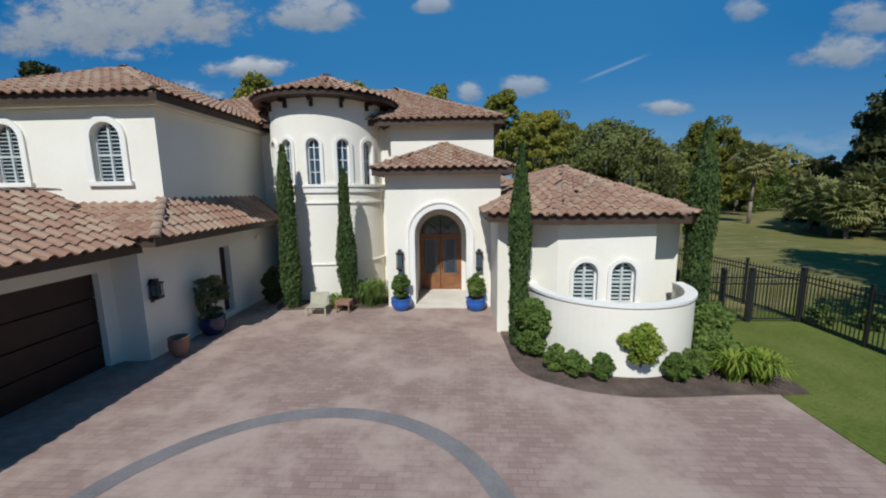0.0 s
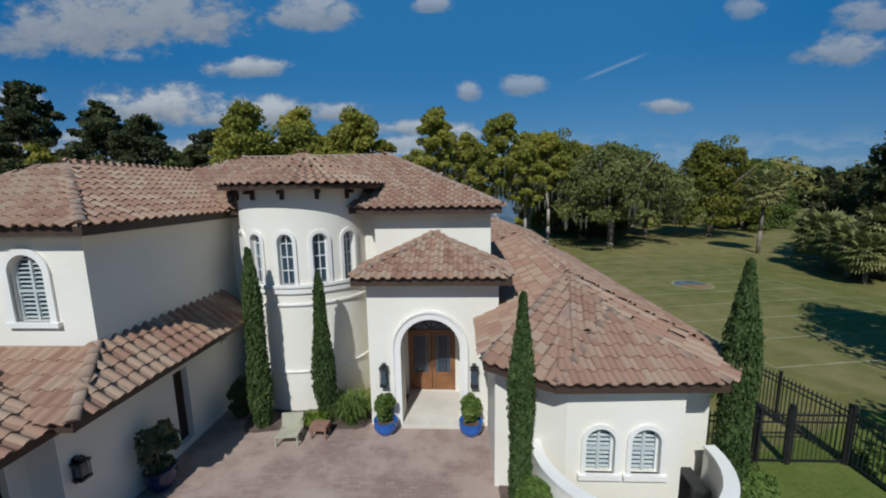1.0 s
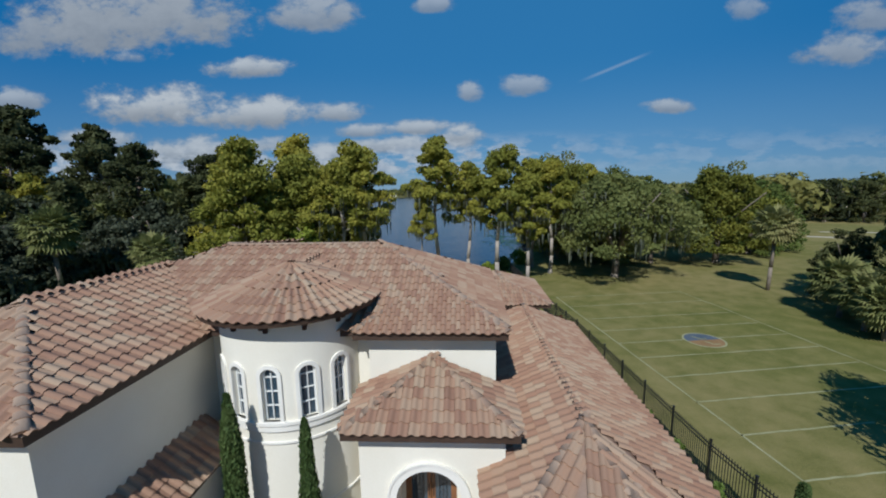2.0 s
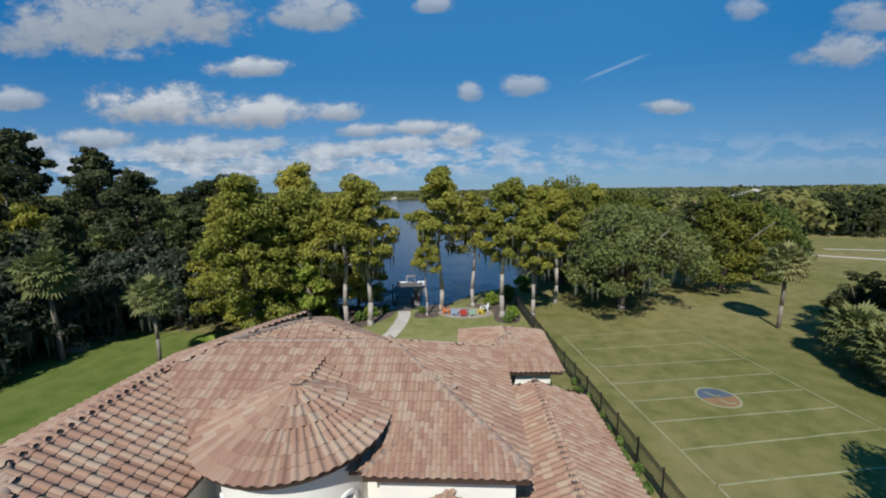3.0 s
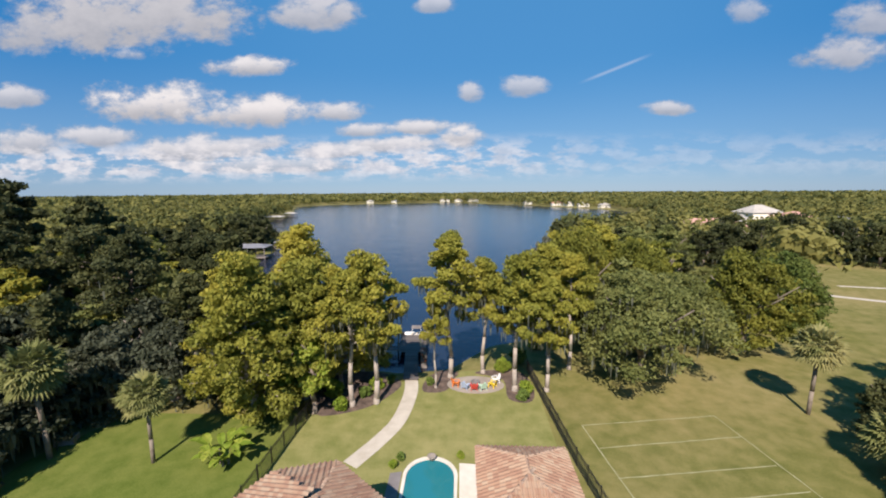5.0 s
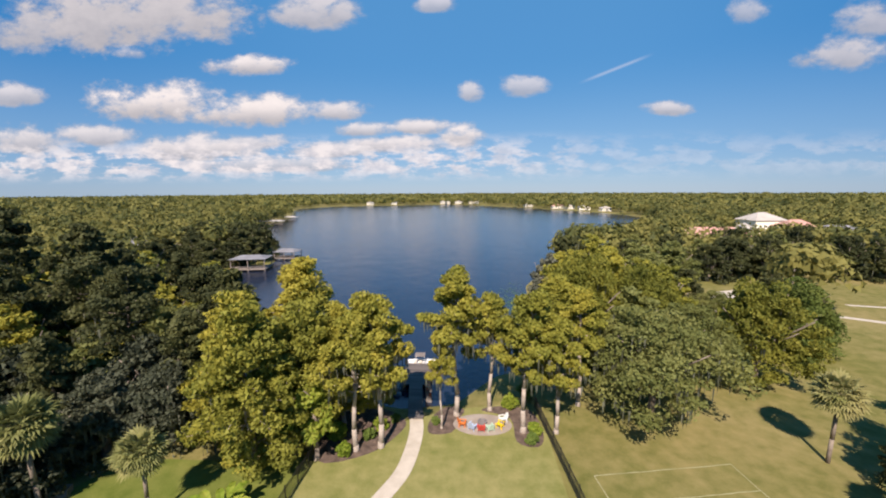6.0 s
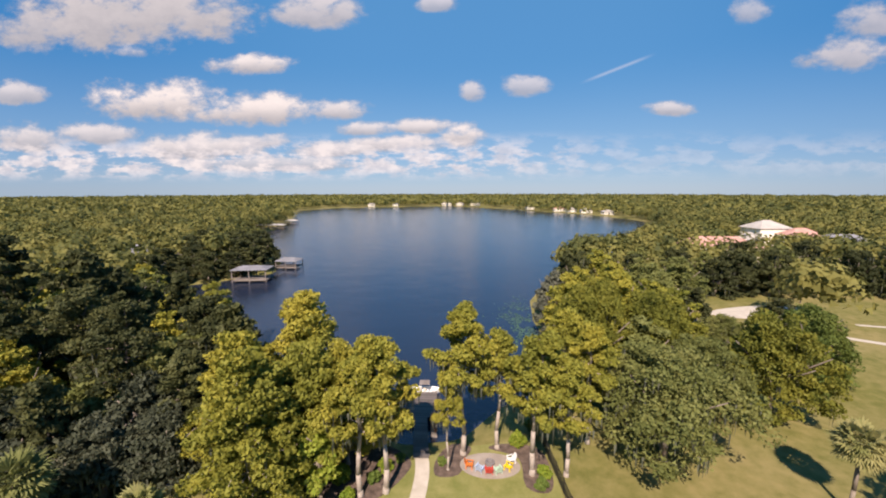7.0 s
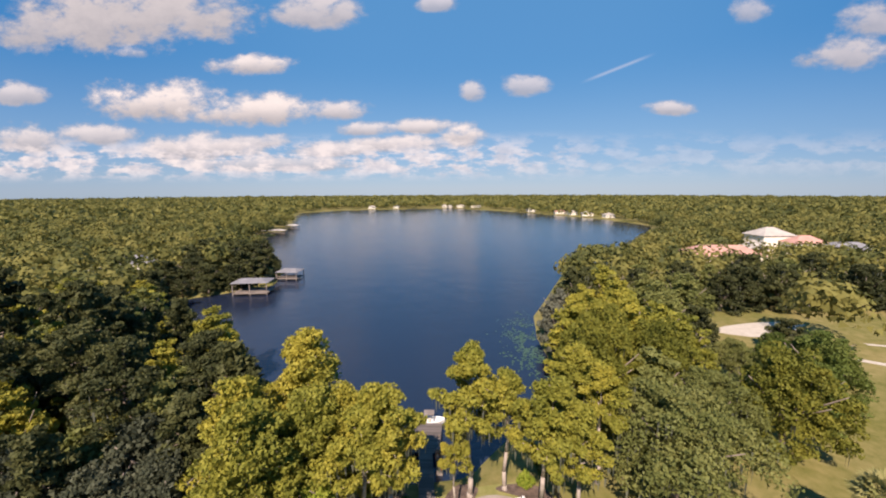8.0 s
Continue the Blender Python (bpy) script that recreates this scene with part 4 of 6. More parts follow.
def broad_tree(name, label, h, spread, seed, leaf, clumps=150, count=30, size=0.42, low=0.22, moss=0.0, category="tree", group=""):
    """A broad tree with forking limbs and a domed, uneven crown."""
    rng = random.Random(seed)
    tree = thing(name, label, category, group)
    bm = bmesh.new()
    fork = h * 0.24
    add_tube(bm, (0, 0, -0.3), (0, 0, 0.5), 0.6, 0.42, 10)
    add_tube(bm, (0, 0, 0.4), (0.1, 0.05, fork), 0.44, 0.34, 10)
    centres, radii, hang = [], [], []
    limbs = 8
    for k in range(limbs):
        a = 2 * math.pi * k / limbs + rng.uniform(-0.3, 0.3)
        reach, top = spread * rng.uniform(0.5, 0.85), h * rng.uniform(0.5, 0.85)
        limb(bm, [(0.1, 0.05, fork - 0.2), (reach * 0.35 * math.cos(a), reach * 0.35 * math.sin(a), fork + (top - fork) * 0.5), (reach * math.cos(a), reach * math.sin(a), top)], 0.22, 0.05, 6)
    for k in range(clumps):
        a = rng.uniform(0, 2 * math.pi)
        f = math.sqrt(rng.random())
        edge = 0.8 + 0.2 * math.sin(3 * a + seed) + 0.12 * math.sin(5 * a + 2 * seed)
        r = spread * f * edge
        top = h * (low + (1 - low) * math.sqrt(max(0.0, 1 - (f * 0.97) ** 2)) * (0.86 + 0.14 * math.sin(4 * a + 7 * f + seed)))
        z = top - rng.random() ** 2.2 * h * 0.45
        z = max(z, h * low * 0.9)
        centres.append((r * math.cos(a), r * math.sin(a), z))
        radii.append(rng.uniform(0.6, 1.15) * (0.5 + 0.11 * spread))
        if moss and rng.random() < moss and f > 0.5:
            hang.append((centres[-1][0], centres[-1][1], z - 0.4))
    part("trunk", bm, BARK, tree, "thick grey trunk with spreading limbs", True)
    mesh_object("crown", *cards(centres, radii, count, size, seed, 0.6), leaf, tree)
    if hang:
        tagged(mesh_object("hanging_moss", *moss_strands(hang, seed, 0.8, 2.2), MOSS, tree), kind="stuff")
    return tree


def fan_palm(label, h, seed, r=1.55, group="", category="palm"):
    """A cabbage palm: bare trunk, ball of fan leaves on stalks, a few hanging."""
    rng = random.Random(seed)
    tree = thing("palm_tree", label, category, group)
    bm = bmesh.new()
    limb(bm, [(0, 0, -0.2), (0.05, 0.0, h * 0.35), (0.12, 0.05, h * 0.7), (0.1, 0.08, h)], 0.17, 0.14, 9)
    part("trunk", bm, BARK, tree, "slim grey palm trunk", True)
    verts, faces = [], []
    for k in range(72):
        a, e = k * 2.39996, math.asin(max(-0.85, min(1.0, 1.0 - 1.85 * (k + 0.5) / 72)))
        d = Vector((math.cos(a) * math.cos(e), math.sin(a) * math.cos(e), math.sin(e)))
        stalk = Vector((0.1, 0.08, h)) + d * (r * rng.uniform(0.42, 0.6))
        side = d.cross(Vector((0, 0, 1)))
        side = side.normalized() if side.length > 0.05 else Vector((1, 0, 0))
        up = side.cross(d)
        base = len(verts)
        s0 = Vector((0.1, 0.08, h))
        verts += [tuple(s0 + side * 0.02), tuple(s0 - side * 0.02), tuple(stalk - side * 0.02), tuple(stalk + side * 0.02)]
        faces.append((base, base + 1, base + 2, base + 3))
        span = r * rng.uniform(0.44, 0.6)
        for j in range(11):
            b = radians(-75 + 15 * j)
            ray = (d * math.cos(b) + side * math.sin(b) + up * rng.uniform(-0.12, 0.05)).normalized()
            tip = stalk + ray * span * (1 - 0.25 * abs(b)) + Vector((0, 0, -0.22 * span * (0.4 + abs(math.sin(b)))))
            w = ray.cross(up).normalized() * 0.095
            mid = stalk + ray * span * 0.5
            base = len(verts)
            verts += [tuple(stalk), tuple(mid + w), tuple(tip), tuple(mid - w)]
            faces.append((base, base + 1, base + 2, base + 3))
    mesh_object("crown", verts, faces, PALM, tree)
    return tree


def leafy_ball(name, label, category, r, h, seed, leaf, clumps=40, count=60, size=0.09, stem=True, group="", parent=None, lift=0.0):
    """A clipped or loose shrub."""
    rng = random.Random(seed)
    plant = thing(name, label, category, group) if parent is None else parent
    centres, radii = [], []
    for k in range(clumps):
        a, f, g = rng.uniform(0, 2 * math.pi), math.sqrt(rng.random()), rng.random()
        wide = math.sqrt(max(0.05, 1 - (2 * g - 1) ** 2)) * (0.88 + 0.12 * math.sin(3 * a + seed))
        centres.append((r * 0.8 * f * wide * math.cos(a), r * 0.8 * f * wide * math.sin(a), lift + 0.08 + h * (0.05 + 0.85 * g)))
        radii.append(r * rng.uniform(0.22, 0.36))
    bm = bmesh.new()
    for k in range(4):
        a = k * 1.7 + seed
        add_tube(bm, (0, 0, lift - 0.1), (r * 0.4 * math.cos(a), r * 0.4 * math.sin(a), lift + h * 0.6), 0.018, 0.008, 5)
    part("stems", bm, BARK, plant)
    mesh_object("foliage", *cards(centres, radii, count, size, seed, 0.9), leaf, plant)
    return plant


def slim_cypress(label, h, r, seed):
    """A narrow upright cypress."""
    rng = random.Random(seed)
    tree = thing("italian_cypress", label, "cypress", "slim cypresses by the house")
    centres, radii = [], []
    for k in range(int(h * 26)):
        f = (k + rng.random()) / (h * 26)
        wide = r * min(1.0, 0.62 + 1.6 * f) * min(1.0, (1.02 - f) * 2.1) ** 0.75 * (0.9 + 0.18 * math.sin(9 * f + seed))
        a = k * 2.4
        centres.append((wide * 0.62 * math.cos(a), wide * 0.62 * math.sin(a), 0.1 + f * h * 0.97))
        radii.append(wide * 0.5 + 0.03)
    bm = bmesh.new()
    add_tube(bm, (0, 0, -0.1), (0, 0, h * 0.9), 0.07, 0.01, 7)
    part("trunk", bm, BARK, tree)
    mesh_object("crown", *cards(centres, radii, 100, 0.045, seed, 1.6, 2.8, 2.4), NEEDLE, tree)
    return tree


def strap_clump(name, label, category, r, count, seed, mat, width=0.03, rise=0.6):
    """A clump of arching strap leaves."""
    rng = random.Random(seed)
    plant = thing(name, label, category)
    verts, faces = [], []
    for k in range(count):
        a, l, s = rng.uniform(0, 2 * math.pi), r * rng.uniform(0.7, 1.25), rise * rng.uniform(0.7, 1.3)
        o = Vector((rng.uniform(-0.3, 0.3) * r, rng.uniform(-0.3, 0.3) * r, 0))
        side = Vector((-math.sin(a), math.cos(a), 0)) * width
        base = len(verts)
        for f, w in ((0, 0.6), (0.4, 1.0), (0.75, 0.8), (1.0, 0.05)):
            p = o + Vector((math.cos(a) * l * f, math.sin(a) * l * f, s * (2.2 * f - 1.7 * f * f)))
            verts += [tuple(p + side * w), tuple(p - side * w)]
        for j in range(3):
            faces.append((base + 2 * j, base + 2 * j + 1, base + 2 * j + 3, base + 2 * j + 2))
    mesh_object("leaves", verts, faces, mat, plant)
    return plant


def scaled(x, y, turn, s, tall=None):
    z = float(land_z(np.array([x]), np.array([y]))[0])
    return pose(x, y, z, 0, 0, turn) @ Matrix.Diagonal((s, s, tall or s, 1))


def plant_all(model, spots):
    """Moves a model to the first spot and copies it to the rest. A spot is x, y, turn, scale."""
    for spot in spots[1:]:
        copy_thing(model, scaled(*spot))
    model.matrix_basis = scaled(*spots[0])


# lakeside cypresses
plant_all(tall_tree("bald_cypress", "tall olive-green bald cypress with hanging moss", 16.2, 3.1, 0.42, 11, CYPRESS, 84, 84, 0.24, 0.75, group="lakeside cypresses"),
          [(-9.7, 47.6, 0, 1.0), (5.1, 50.6, 130, 0.97), (-12.1, 47.0, 200, 0.92), (8.6, 50.6, 300, 0.82, 0.8)])
plant_all(tall_tree("bald_cypress", "tall olive-green bald cypress with a rounded top", 17.0, 3.5, 0.5, 12, CYPRESS, 80, 84, 0.24, 0.75, group="lakeside cypresses"),
          [(-2.1, 53.4, 40, 1.02), (1.8, 54.6, 220, 0.84), (-3.7, 50.9, 10, 0.45, 0.62), (12.5, 56.0, 80, 0.85), (10.8, 60.0, 160, 0.88)])
plant_all(tall_tree("bald_cypress", "dense yellow-green cypress leafy to the ground", 15.8, 4.6, 0.10, 13, CYPRESS, 190, 70, 0.25, 0.08, group="lakeside cypresses"),
          [(-21.0, 44.2, 0, 1.0), (-17.6, 48.2, 100, 0.93), (-14.6, 51.2, 210, 0.86), (-24.0, 49.0, 300, 0.98), (-20.6, 55.5, 40, 1.12), (-13.0, 55.0, 10, 0.75)])
leafy_small = tall_tree("young_tree", "small bright green broadleaf tree", 8.0, 1.9, 0.35, 14, LIME, 40, 40, 0.3, 0)
plant_all(leafy_small, [(-15.6, 45.6, 0, 0.95), (-17.9, 46.4, 90, 0.8)])

# oaks round the field
plant_all(broad_tree("live_oak", "broad grey-green live oak hung with moss", 12.8, 8.3, 21, OAK, 230, 56, 0.25, 0.37, 0.5, group="field oaks"),
          [(19.9, 53.6, 0, 1.0), (28.5, 62.5, 90, 0.72, 0.85), (22.8, 12.0, 10, 0.9, 1.05), (18.8, 6.8, 200, 0.86, 1.0), (43.5, 80.5, 60, 0.5, 0.62)])
plant_all(broad_tree("broadleaf_tree", "rounded olive-green broadleaf tree at the field edge", 13.0, 6.4, 22, OLIVE_GREEN, 210, 52, 0.26, 0.2, 0.05, group="field trees"),
          [(37.5, 62.2, 0, 1.0, 1.1), (15.8, 66.5, 40, 0.95, 1.28), (26.0, 71.5, 280, 0.95, 1.12), (19.5, 75.5, 200, 1.0, 1.22)])
plant_all(broad_tree("broadleaf_tree", "dense bright green tree at the field edge", 11.0, 5.6, 24, GREEN, 190, 50, 0.27, 0.1, 0.0, group="green field trees"),
          [(52.0, 74.0, 0, 1.05), (47.4, 69.6, 90, 0.78, 0.8), (59.5, 82.0, 150, 0.85, 0.8), (57.0, 88.5, 230, 0.6, 0.55)])
plant_all(broad_tree("dark_tree", "dark evergreen tree at the field edge", 17.0, 6.5, 23, DARKLEAF, 180, 46, 0.33, 0.08, 0.1, group="dark evergreens"),
          [(39.5, 35.5, 0, 1.08), (50.0, 44.0, 70, 0.9), (36.0, 29.0, 100, 0.55), (36.4, 42.4, 190, 0.42)])

# dark mossy oaks and bushes along the wood's edge beside the lawn
plant_all(broad_tree("mossy_oak", "low dark grey-green oak hung with pale moss", 8.5, 4.4, 25, GREYLEAF, 130, 42, 0.27, 0.1, 0.75, group="mossy oaks"),
          [(-31.6, 47.6, 0, 1.0), (-36.6, 45.4, 80, 1.0), (-39.6, 41.2, 170, 0.95), (-39.2, 36.6, 250, 1.0), (-38.6, 31.8, 20, 0.95), (-27.8, 49.8, 120, 0.9), (-44.5, 45.5, 200, 1.25), (-36.0, 51.0, 300, 1.2), (-46.5, 38.0, 60, 1.2), (-39.4, 26.6, 140, 0.95), (-47.0, 31.0, 10, 1.2)])
plant_all(tall_tree("bald_cypress", "tall open cypress standing over the dark wood", 18.0, 4.4, 0.5, 26, DARKLEAF, 90, 70, 0.27, 0.3, group="wood cypresses"), [(-40.0, 53.0, 0, 0.95), (-47.5, 57.0, 130, 0.98), (-55.0, 52.0, 250, 1.0), (-33.5, 58.5, 70, 0.9)])
plant_all(broad_tree("bare_tree", "grey-brown leafless twiggy tree among cypresses", 12.0, 3.2, 27, BARE, 70, 22, 0.22, 0.25, 0.0), [(-28.6, 53.2, 0, 1.0)])

# palms
plant_all(fan_palm("cabbage palm with a ball of fan leaves", 6.4, 31, 2.1, "palms"), [(33.2, 47.0, 0, 1.1), (-26.2, 38.1, 80, 0.95), (-35.4, 38.3, 170, 1.2, 1.25)])
plant_all(fan_palm("low cabbage palm with spreading fan leaves", 2.6, 32, 2.0, "low palms"), [(31.2, 35.2, 0, 1.1), (32.4, 38.4, 60, 1.2), (30.6, 33.2, 130, 0.95), (33.6, 34.6, 210, 1.35)])


def banana_clump():
    rng = random.Random(33)
    plant = thing("banana_plant", "clump of broad arching banana leaves", "banana plant")
    for k in range(24):
        a, l = k * 2.4, rng.uniform(1.3, 2.4)
        verts, faces = [], []
        side = Vector((-math.sin(a), math.cos(a), 0))
        foot = Vector((rng.uniform(-0.8, 0.8), rng.uniform(-0.8, 0.8), rng.uniform(0.4, 1.3)))
        for f, w in ((0, 0.04), (0.25, 0.06), (0.35, 0.26), (0.6, 0.32), (0.85, 0.22), (1.0, 0.02)):
            p = foot + Vector((math.cos(a) * l * f, math.sin(a) * l * f, l * (1.7 * f - 1.25 * f * f)))
            verts += [tuple(p + side * w), tuple(p - Vector((0, 0, 0.06))), tuple(p - side * w)]
        for j in range(5):
            faces += [(3 * j, 3 * j + 1, 3 * j + 4, 3 * j + 3), (3 * j + 1, 3 * j + 2, 3 * j + 5, 3 * j + 4)]
        mesh_object("leaf", verts, faces, LIME, plant)
    bm = bmesh.new()
    for k in range(4):
        add_tube(bm, (0.3 * math.cos(k * 1.6), 0.3 * math.sin(k * 1.6), -0.1), (0.35 * math.cos(k * 1.6), 0.35 * math.sin(k * 1.6), 1.3), 0.1, 0.06, 7)
    part("stems", bm, BARK, plant)
    plant.matrix_basis = pose(-20.2, 38.2, 0)


banana_clump()

# near woods
FIELD_LINE = [(7.5, -60), (7.5, 54.5), (12, 55.5), (20, 57.5), (34, 66), (44, 90), (54, 94), (66, 92), (80, 100), (92, 116), (104, 127), (135, 116), (300, 95), (300, -60)]
YARD = [(-13, -60), (-13, 60), (-19, 53), (-24, 47.5), (-33, 46.5), (-37.5, 41), (-36.5, 30), (-38, 10), (-42, -60)]
HOUSE_PLOT = [(-42, -80), (-14, -80), (16, -80), (16, 58), (-14, 58), (-14, 30), (-30, 0)]
CLEARINGS = [(63, 108, 9), (70, 107, 8), (110, 180, 25), (152, 214, 22), (172, 197, 20), (181, 178, 14), (-129, 153, 15), (62, 106, 9), (75, 112, 8), (86, 116, 7), (-234, 403, 16), (-334, 420, 14), (66, 101, 8)]


def free_for_trees(x, y, margin=2.5):
    if float(shore_distance(np.array([x]), np.array([y]))[0]) < margin:
        return False
    if inside(FIELD_LINE, x, y) or inside(YARD, x, y) or inside(HOUSE_PLOT, x, y):
        return False
    return all(math.hypot(x - a, y - b) > r for a, b, r in CLEARINGS)


def near_woods():
    rng = random.Random(5)
    grove = [(17.5, 83.5, 2), (25.5, 80.0, 2), (33.0, 77.5, 2), (33.5, 85.5, 2), (22.0, 92.0, 2), (30.0, 93.5, 2), (38.5, 94.0, 3), (25.0, 102.0, 2), (33.0, 104.5, 2), (42.0, 103.0, 3), (34.0, 114.0, 2), (26.5, 112.0, 1),
             (43.0, 113.0, 3), (51.0, 109.0, 3), (35.5, 124.0, 3), (46.0, 123.0, 1), (55.0, 120.5, 3), (52.0, 133.0, 3), (62.0, 130.0, 1), (68.0, 121.0, 1), (76.5, 124.5, 1), (84.0, 122.0, 1), (72.0, 133.0, 3), (83.0, 134.0, 1), (92.0, 130.0, 3),
             (108.0, 124.0, 1), (116.0, 121.0, 1), (124.0, 126.0, 3), (114.0, 131.0, 1), (102.0, 134.0, 1), (23.0, 66.5, 3), (62.0, 92.5, 1), (47.5, 97.5, 1), (19.0, 70.5, 2)]
    models = [
        tall_tree("woodland_tree", "tall dark woodland tree with a ragged crown", 17.5, 4.0, 0.18, 41, DARKLEAF, 110, 34, 0.42, 0.1, group="woodland trees"),
        broad_tree("woodland_tree", "dense dark woodland tree with hanging moss", 14.0, 5.4, 42, DARKLEAF, 120, 34, 0.42, 0.08, 0.2, group="woodland trees"),
        broad_tree("woodland_tree", "yellow-green woodland tree with a full crown", 14.5, 5.2, 43, CYPRESS, 120, 36, 0.40, 0.08, 0.0, group="woodland trees"),
        broad_tree("woodland_tree", "mid-green woodland oak with a full crown", 13.0, 5.6, 44, OAK, 120, 36, 0.40, 0.08, 0.1, group="woodland trees"),
    ]
    spots = [[], [], [], []]
    taken = [(-21.0, 44.2), (-24.0, 49.0), (-17.6, 48.2), (19.9, 53.6), (31.0, 63.5), (17.2, 63.0), (43.5, 70.0), (25.2, 68.5), (38.0, 67.5), (52.0, 75.0), (14.5, 70.0), (20.0, 78.0), (30.0, 76.0), (12.5, 56.0), (57, 80), (10.8, 60)]
    for x, y, kind in grove:
        size = rng.uniform(0.95, 1.15) * (0.72 if (x, y) in ((62.0, 92.5), (47.5, 97.5)) else 1.0)
        spots[kind].append((x, y, rng.uniform(0, 360), size, size * rng.uniform(0.8, 0.95)))
        taken.append((x, y))
    total = len(grove)
    for y in np.arange(8.0, 175.0, 4.6):
        for x in np.arange(-130.0, 140.0, 4.9):
            px, py = x + rng.uniform(-2, 2), y + rng.uniform(-2, 2)
            if abs(px) > 1.25 * py + 30 or total > 225 or not free_for_trees(px, py):
                continue
            if py > 118 or px < -92 or (px > 5 and py < 128):
                continue
            if any(math.hypot(px - a, py - b) < 4.4 for a, b in taken):
                continue
            taken.append((px, py))
            left = px < -20
            if left:
                kind = rng.choices((0, 1, 2, 3), (3, 3, 2, 3) if py < 56 else (1, 1.5, 5, 4))[0]
            else:
                kind = rng.choices((0, 1, 2, 3), (0, 1, 4, 5) if px < 45 else (0, 3, 2, 4))[0]
            s = rng.uniform(0.72, 1.1) * (1.05 if left and px < -52 and py < 75 else 0.86)
            spots[kind].append((px, py, rng.uniform(0, 360), s, s * rng.uniform(0.85, 1.12)))
            total += 1
    for model, places in zip(models, spots):
        plant_all(model, places)
    for x, y, s in ((-84, 150, 1.0), (-92, 158, 1.1), (-101, 150, 0.95), (-88, 166, 1.0), (-98, 170, 1.1), (-109, 160, 1.0), (-111, 173, 1.1), (-92, 179, 1.0), (-119, 166, 0.9), (-104, 139, 0.85), (-95, 141, 0.9), (-80, 158, 0.95), (-88, 138, 0.75), (-82, 142, 0.7), (-78, 148, 0.8), (-100, 131, 0.7), (-104, 125, 0.7), (-86, 134, 0.5), (-92, 130, 0.5), (-80, 139, 0.5), (-97, 126.5, 0.5)):
        copy_thing(models[1], scaled(x, y, x * 17 % 360, s * 1.1, s * 0.85))
        taken.append((x, y))
    # a tall open pine standing over the wood
    plant_all(tall_tree("pine_tree", "tall dark pine with an open ragged top", 24.0, 3.8, 0.62, 45, DARKLEAF, 60, 30, 0.5, 0.0, 0.3), [(-62.0, 60.0, 0, 1.0), (-54.0, 64.0, 90, 0.9)])
    return taken


TAKEN = near_woods()
plant_all(broad_tree("moss_tree", "grey bare-looking tree hung with moss", 11.0, 4.4, 47, MOSS, 90, 26, 0.5, 0.1, 0.3), [(18.6, 101.0, 0, 1.0), (17.2, 93.0, 90, 0.85)])


def far_woods():
    """Woodland out to the horizon, too many trees to count."""
    rng = np.random.default_rng(9)
    for name, near, far, step, r, h, n, size, lobes in (("woodland", 95.0, 420.0, 9.4, 7.4, 12.5, 250, 1.2, 8), ("distant_woodland", 420.0, 1500.0, 22.0, 17.0, 12.5, 74, 3.4, 5)):
        ys, xs = np.arange(20.0, far, step), np.arange(-far * 1.2, far * 1.2, step)
        gx, gy = np.meshgrid(xs, ys)
        px, py = (gx + rng.uniform(-0.45, 0.45, gx.shape) * step).ravel(), (gy + rng.uniform(-0.45, 0.45, gy.shape) * step).ravel()
        dist = np.hypot(px, py - 15)
        keep = (dist > near) & (dist < far) & (np.abs(px) < 1.22 * (py + 25)) & (shore_distance(px, py) > r * 0.55)
        px, py = px[keep], py[keep]
        ok = [not (inside(FIELD_LINE, x, y) or inside(YARD, x, y)) and all(math.hypot(x - a, y - b) > c for a, b, c in CLEARINGS) for x, y in zip(px, py)]
        px, py = px[ok], py[ok]
        if near < 200:
            close = np.array([np.min(np.hypot(np.array([t[0] for t in TAKEN]) - x, np.array([t[1] for t in TAKEN]) - y)) > 5.5 for x, y in zip(px, py)])
            px, py = px[close], py[close]
        m = len(px)
        tall = h * rng.uniform(0.7, 1.2, m)
        wide = r * rng.uniform(0.8, 1.2, m)
        # each crown is a heap of rounded lobes
        idx = np.repeat(np.arange(m), n)
        k = len(idx)
        lobe = rng.normal(size=(m, lobes, 3))
        lobe[:, :, 2] = np.abs(lobe[:, :, 2]) * 0.8
        lobe /= np.linalg.norm(lobe, axis=2)[:, :, None]
        which = rng.integers(0, lobes, k)
        o = lobe[idx, which]
        d = rng.normal(size=(k, 3))
        d[:, 2] = np.abs(d[:, 2]) - 0.35
        d /= np.linalg.norm(d, axis=1)[:, None]
        w, t = wide[idx], tall[idx]
        p = np.stack([px[idx] + (o[:, 0] * 0.6 + d[:, 0] * 0.5) * w, py[idx] + (o[:, 1] * 0.6 + d[:, 1] * 0.5) * w, t * (0.42 + 0.32 * o[:, 2] + 0.26 * d[:, 2])], 1)
        a = np.cross(d, rng.normal(size=(k, 3)))
        a /= np.linalg.norm(a, axis=1)[:, None]
        b = np.cross(d + rng.normal(size=(k, 3)) * 0.25, a)
        b /= np.linalg.norm(b, axis=1)[:, None]
        s = size * rng.uniform(0.6, 1.3, k)
        a, b = a * (s * 0.62)[:, None], b * s[:, None]
        verts = np.stack([p - a, p + a, p + b], 1).reshape(-1, 3)
        data = bpy.data.meshes.new(name)
        data.vertices.add(3 * k)
        data.vertices.foreach_set("co", verts.astype(np.float32).ravel())
        data.loops.add(3 * k)
        data.loops.foreach_set("vertex_index", np.arange(3 * k, dtype=np.int32))
        data.polygons.add(k)
        data.polygons.foreach_set("loop_start", np.arange(0, 3 * k, 3, dtype=np.int32))
        data.update()
        data.materials.append(WOODLAND)
        ob = new(name, data)
        tagged(ob, "mixed green woodland stretching to the horizon", "woodland", kind="stuff")


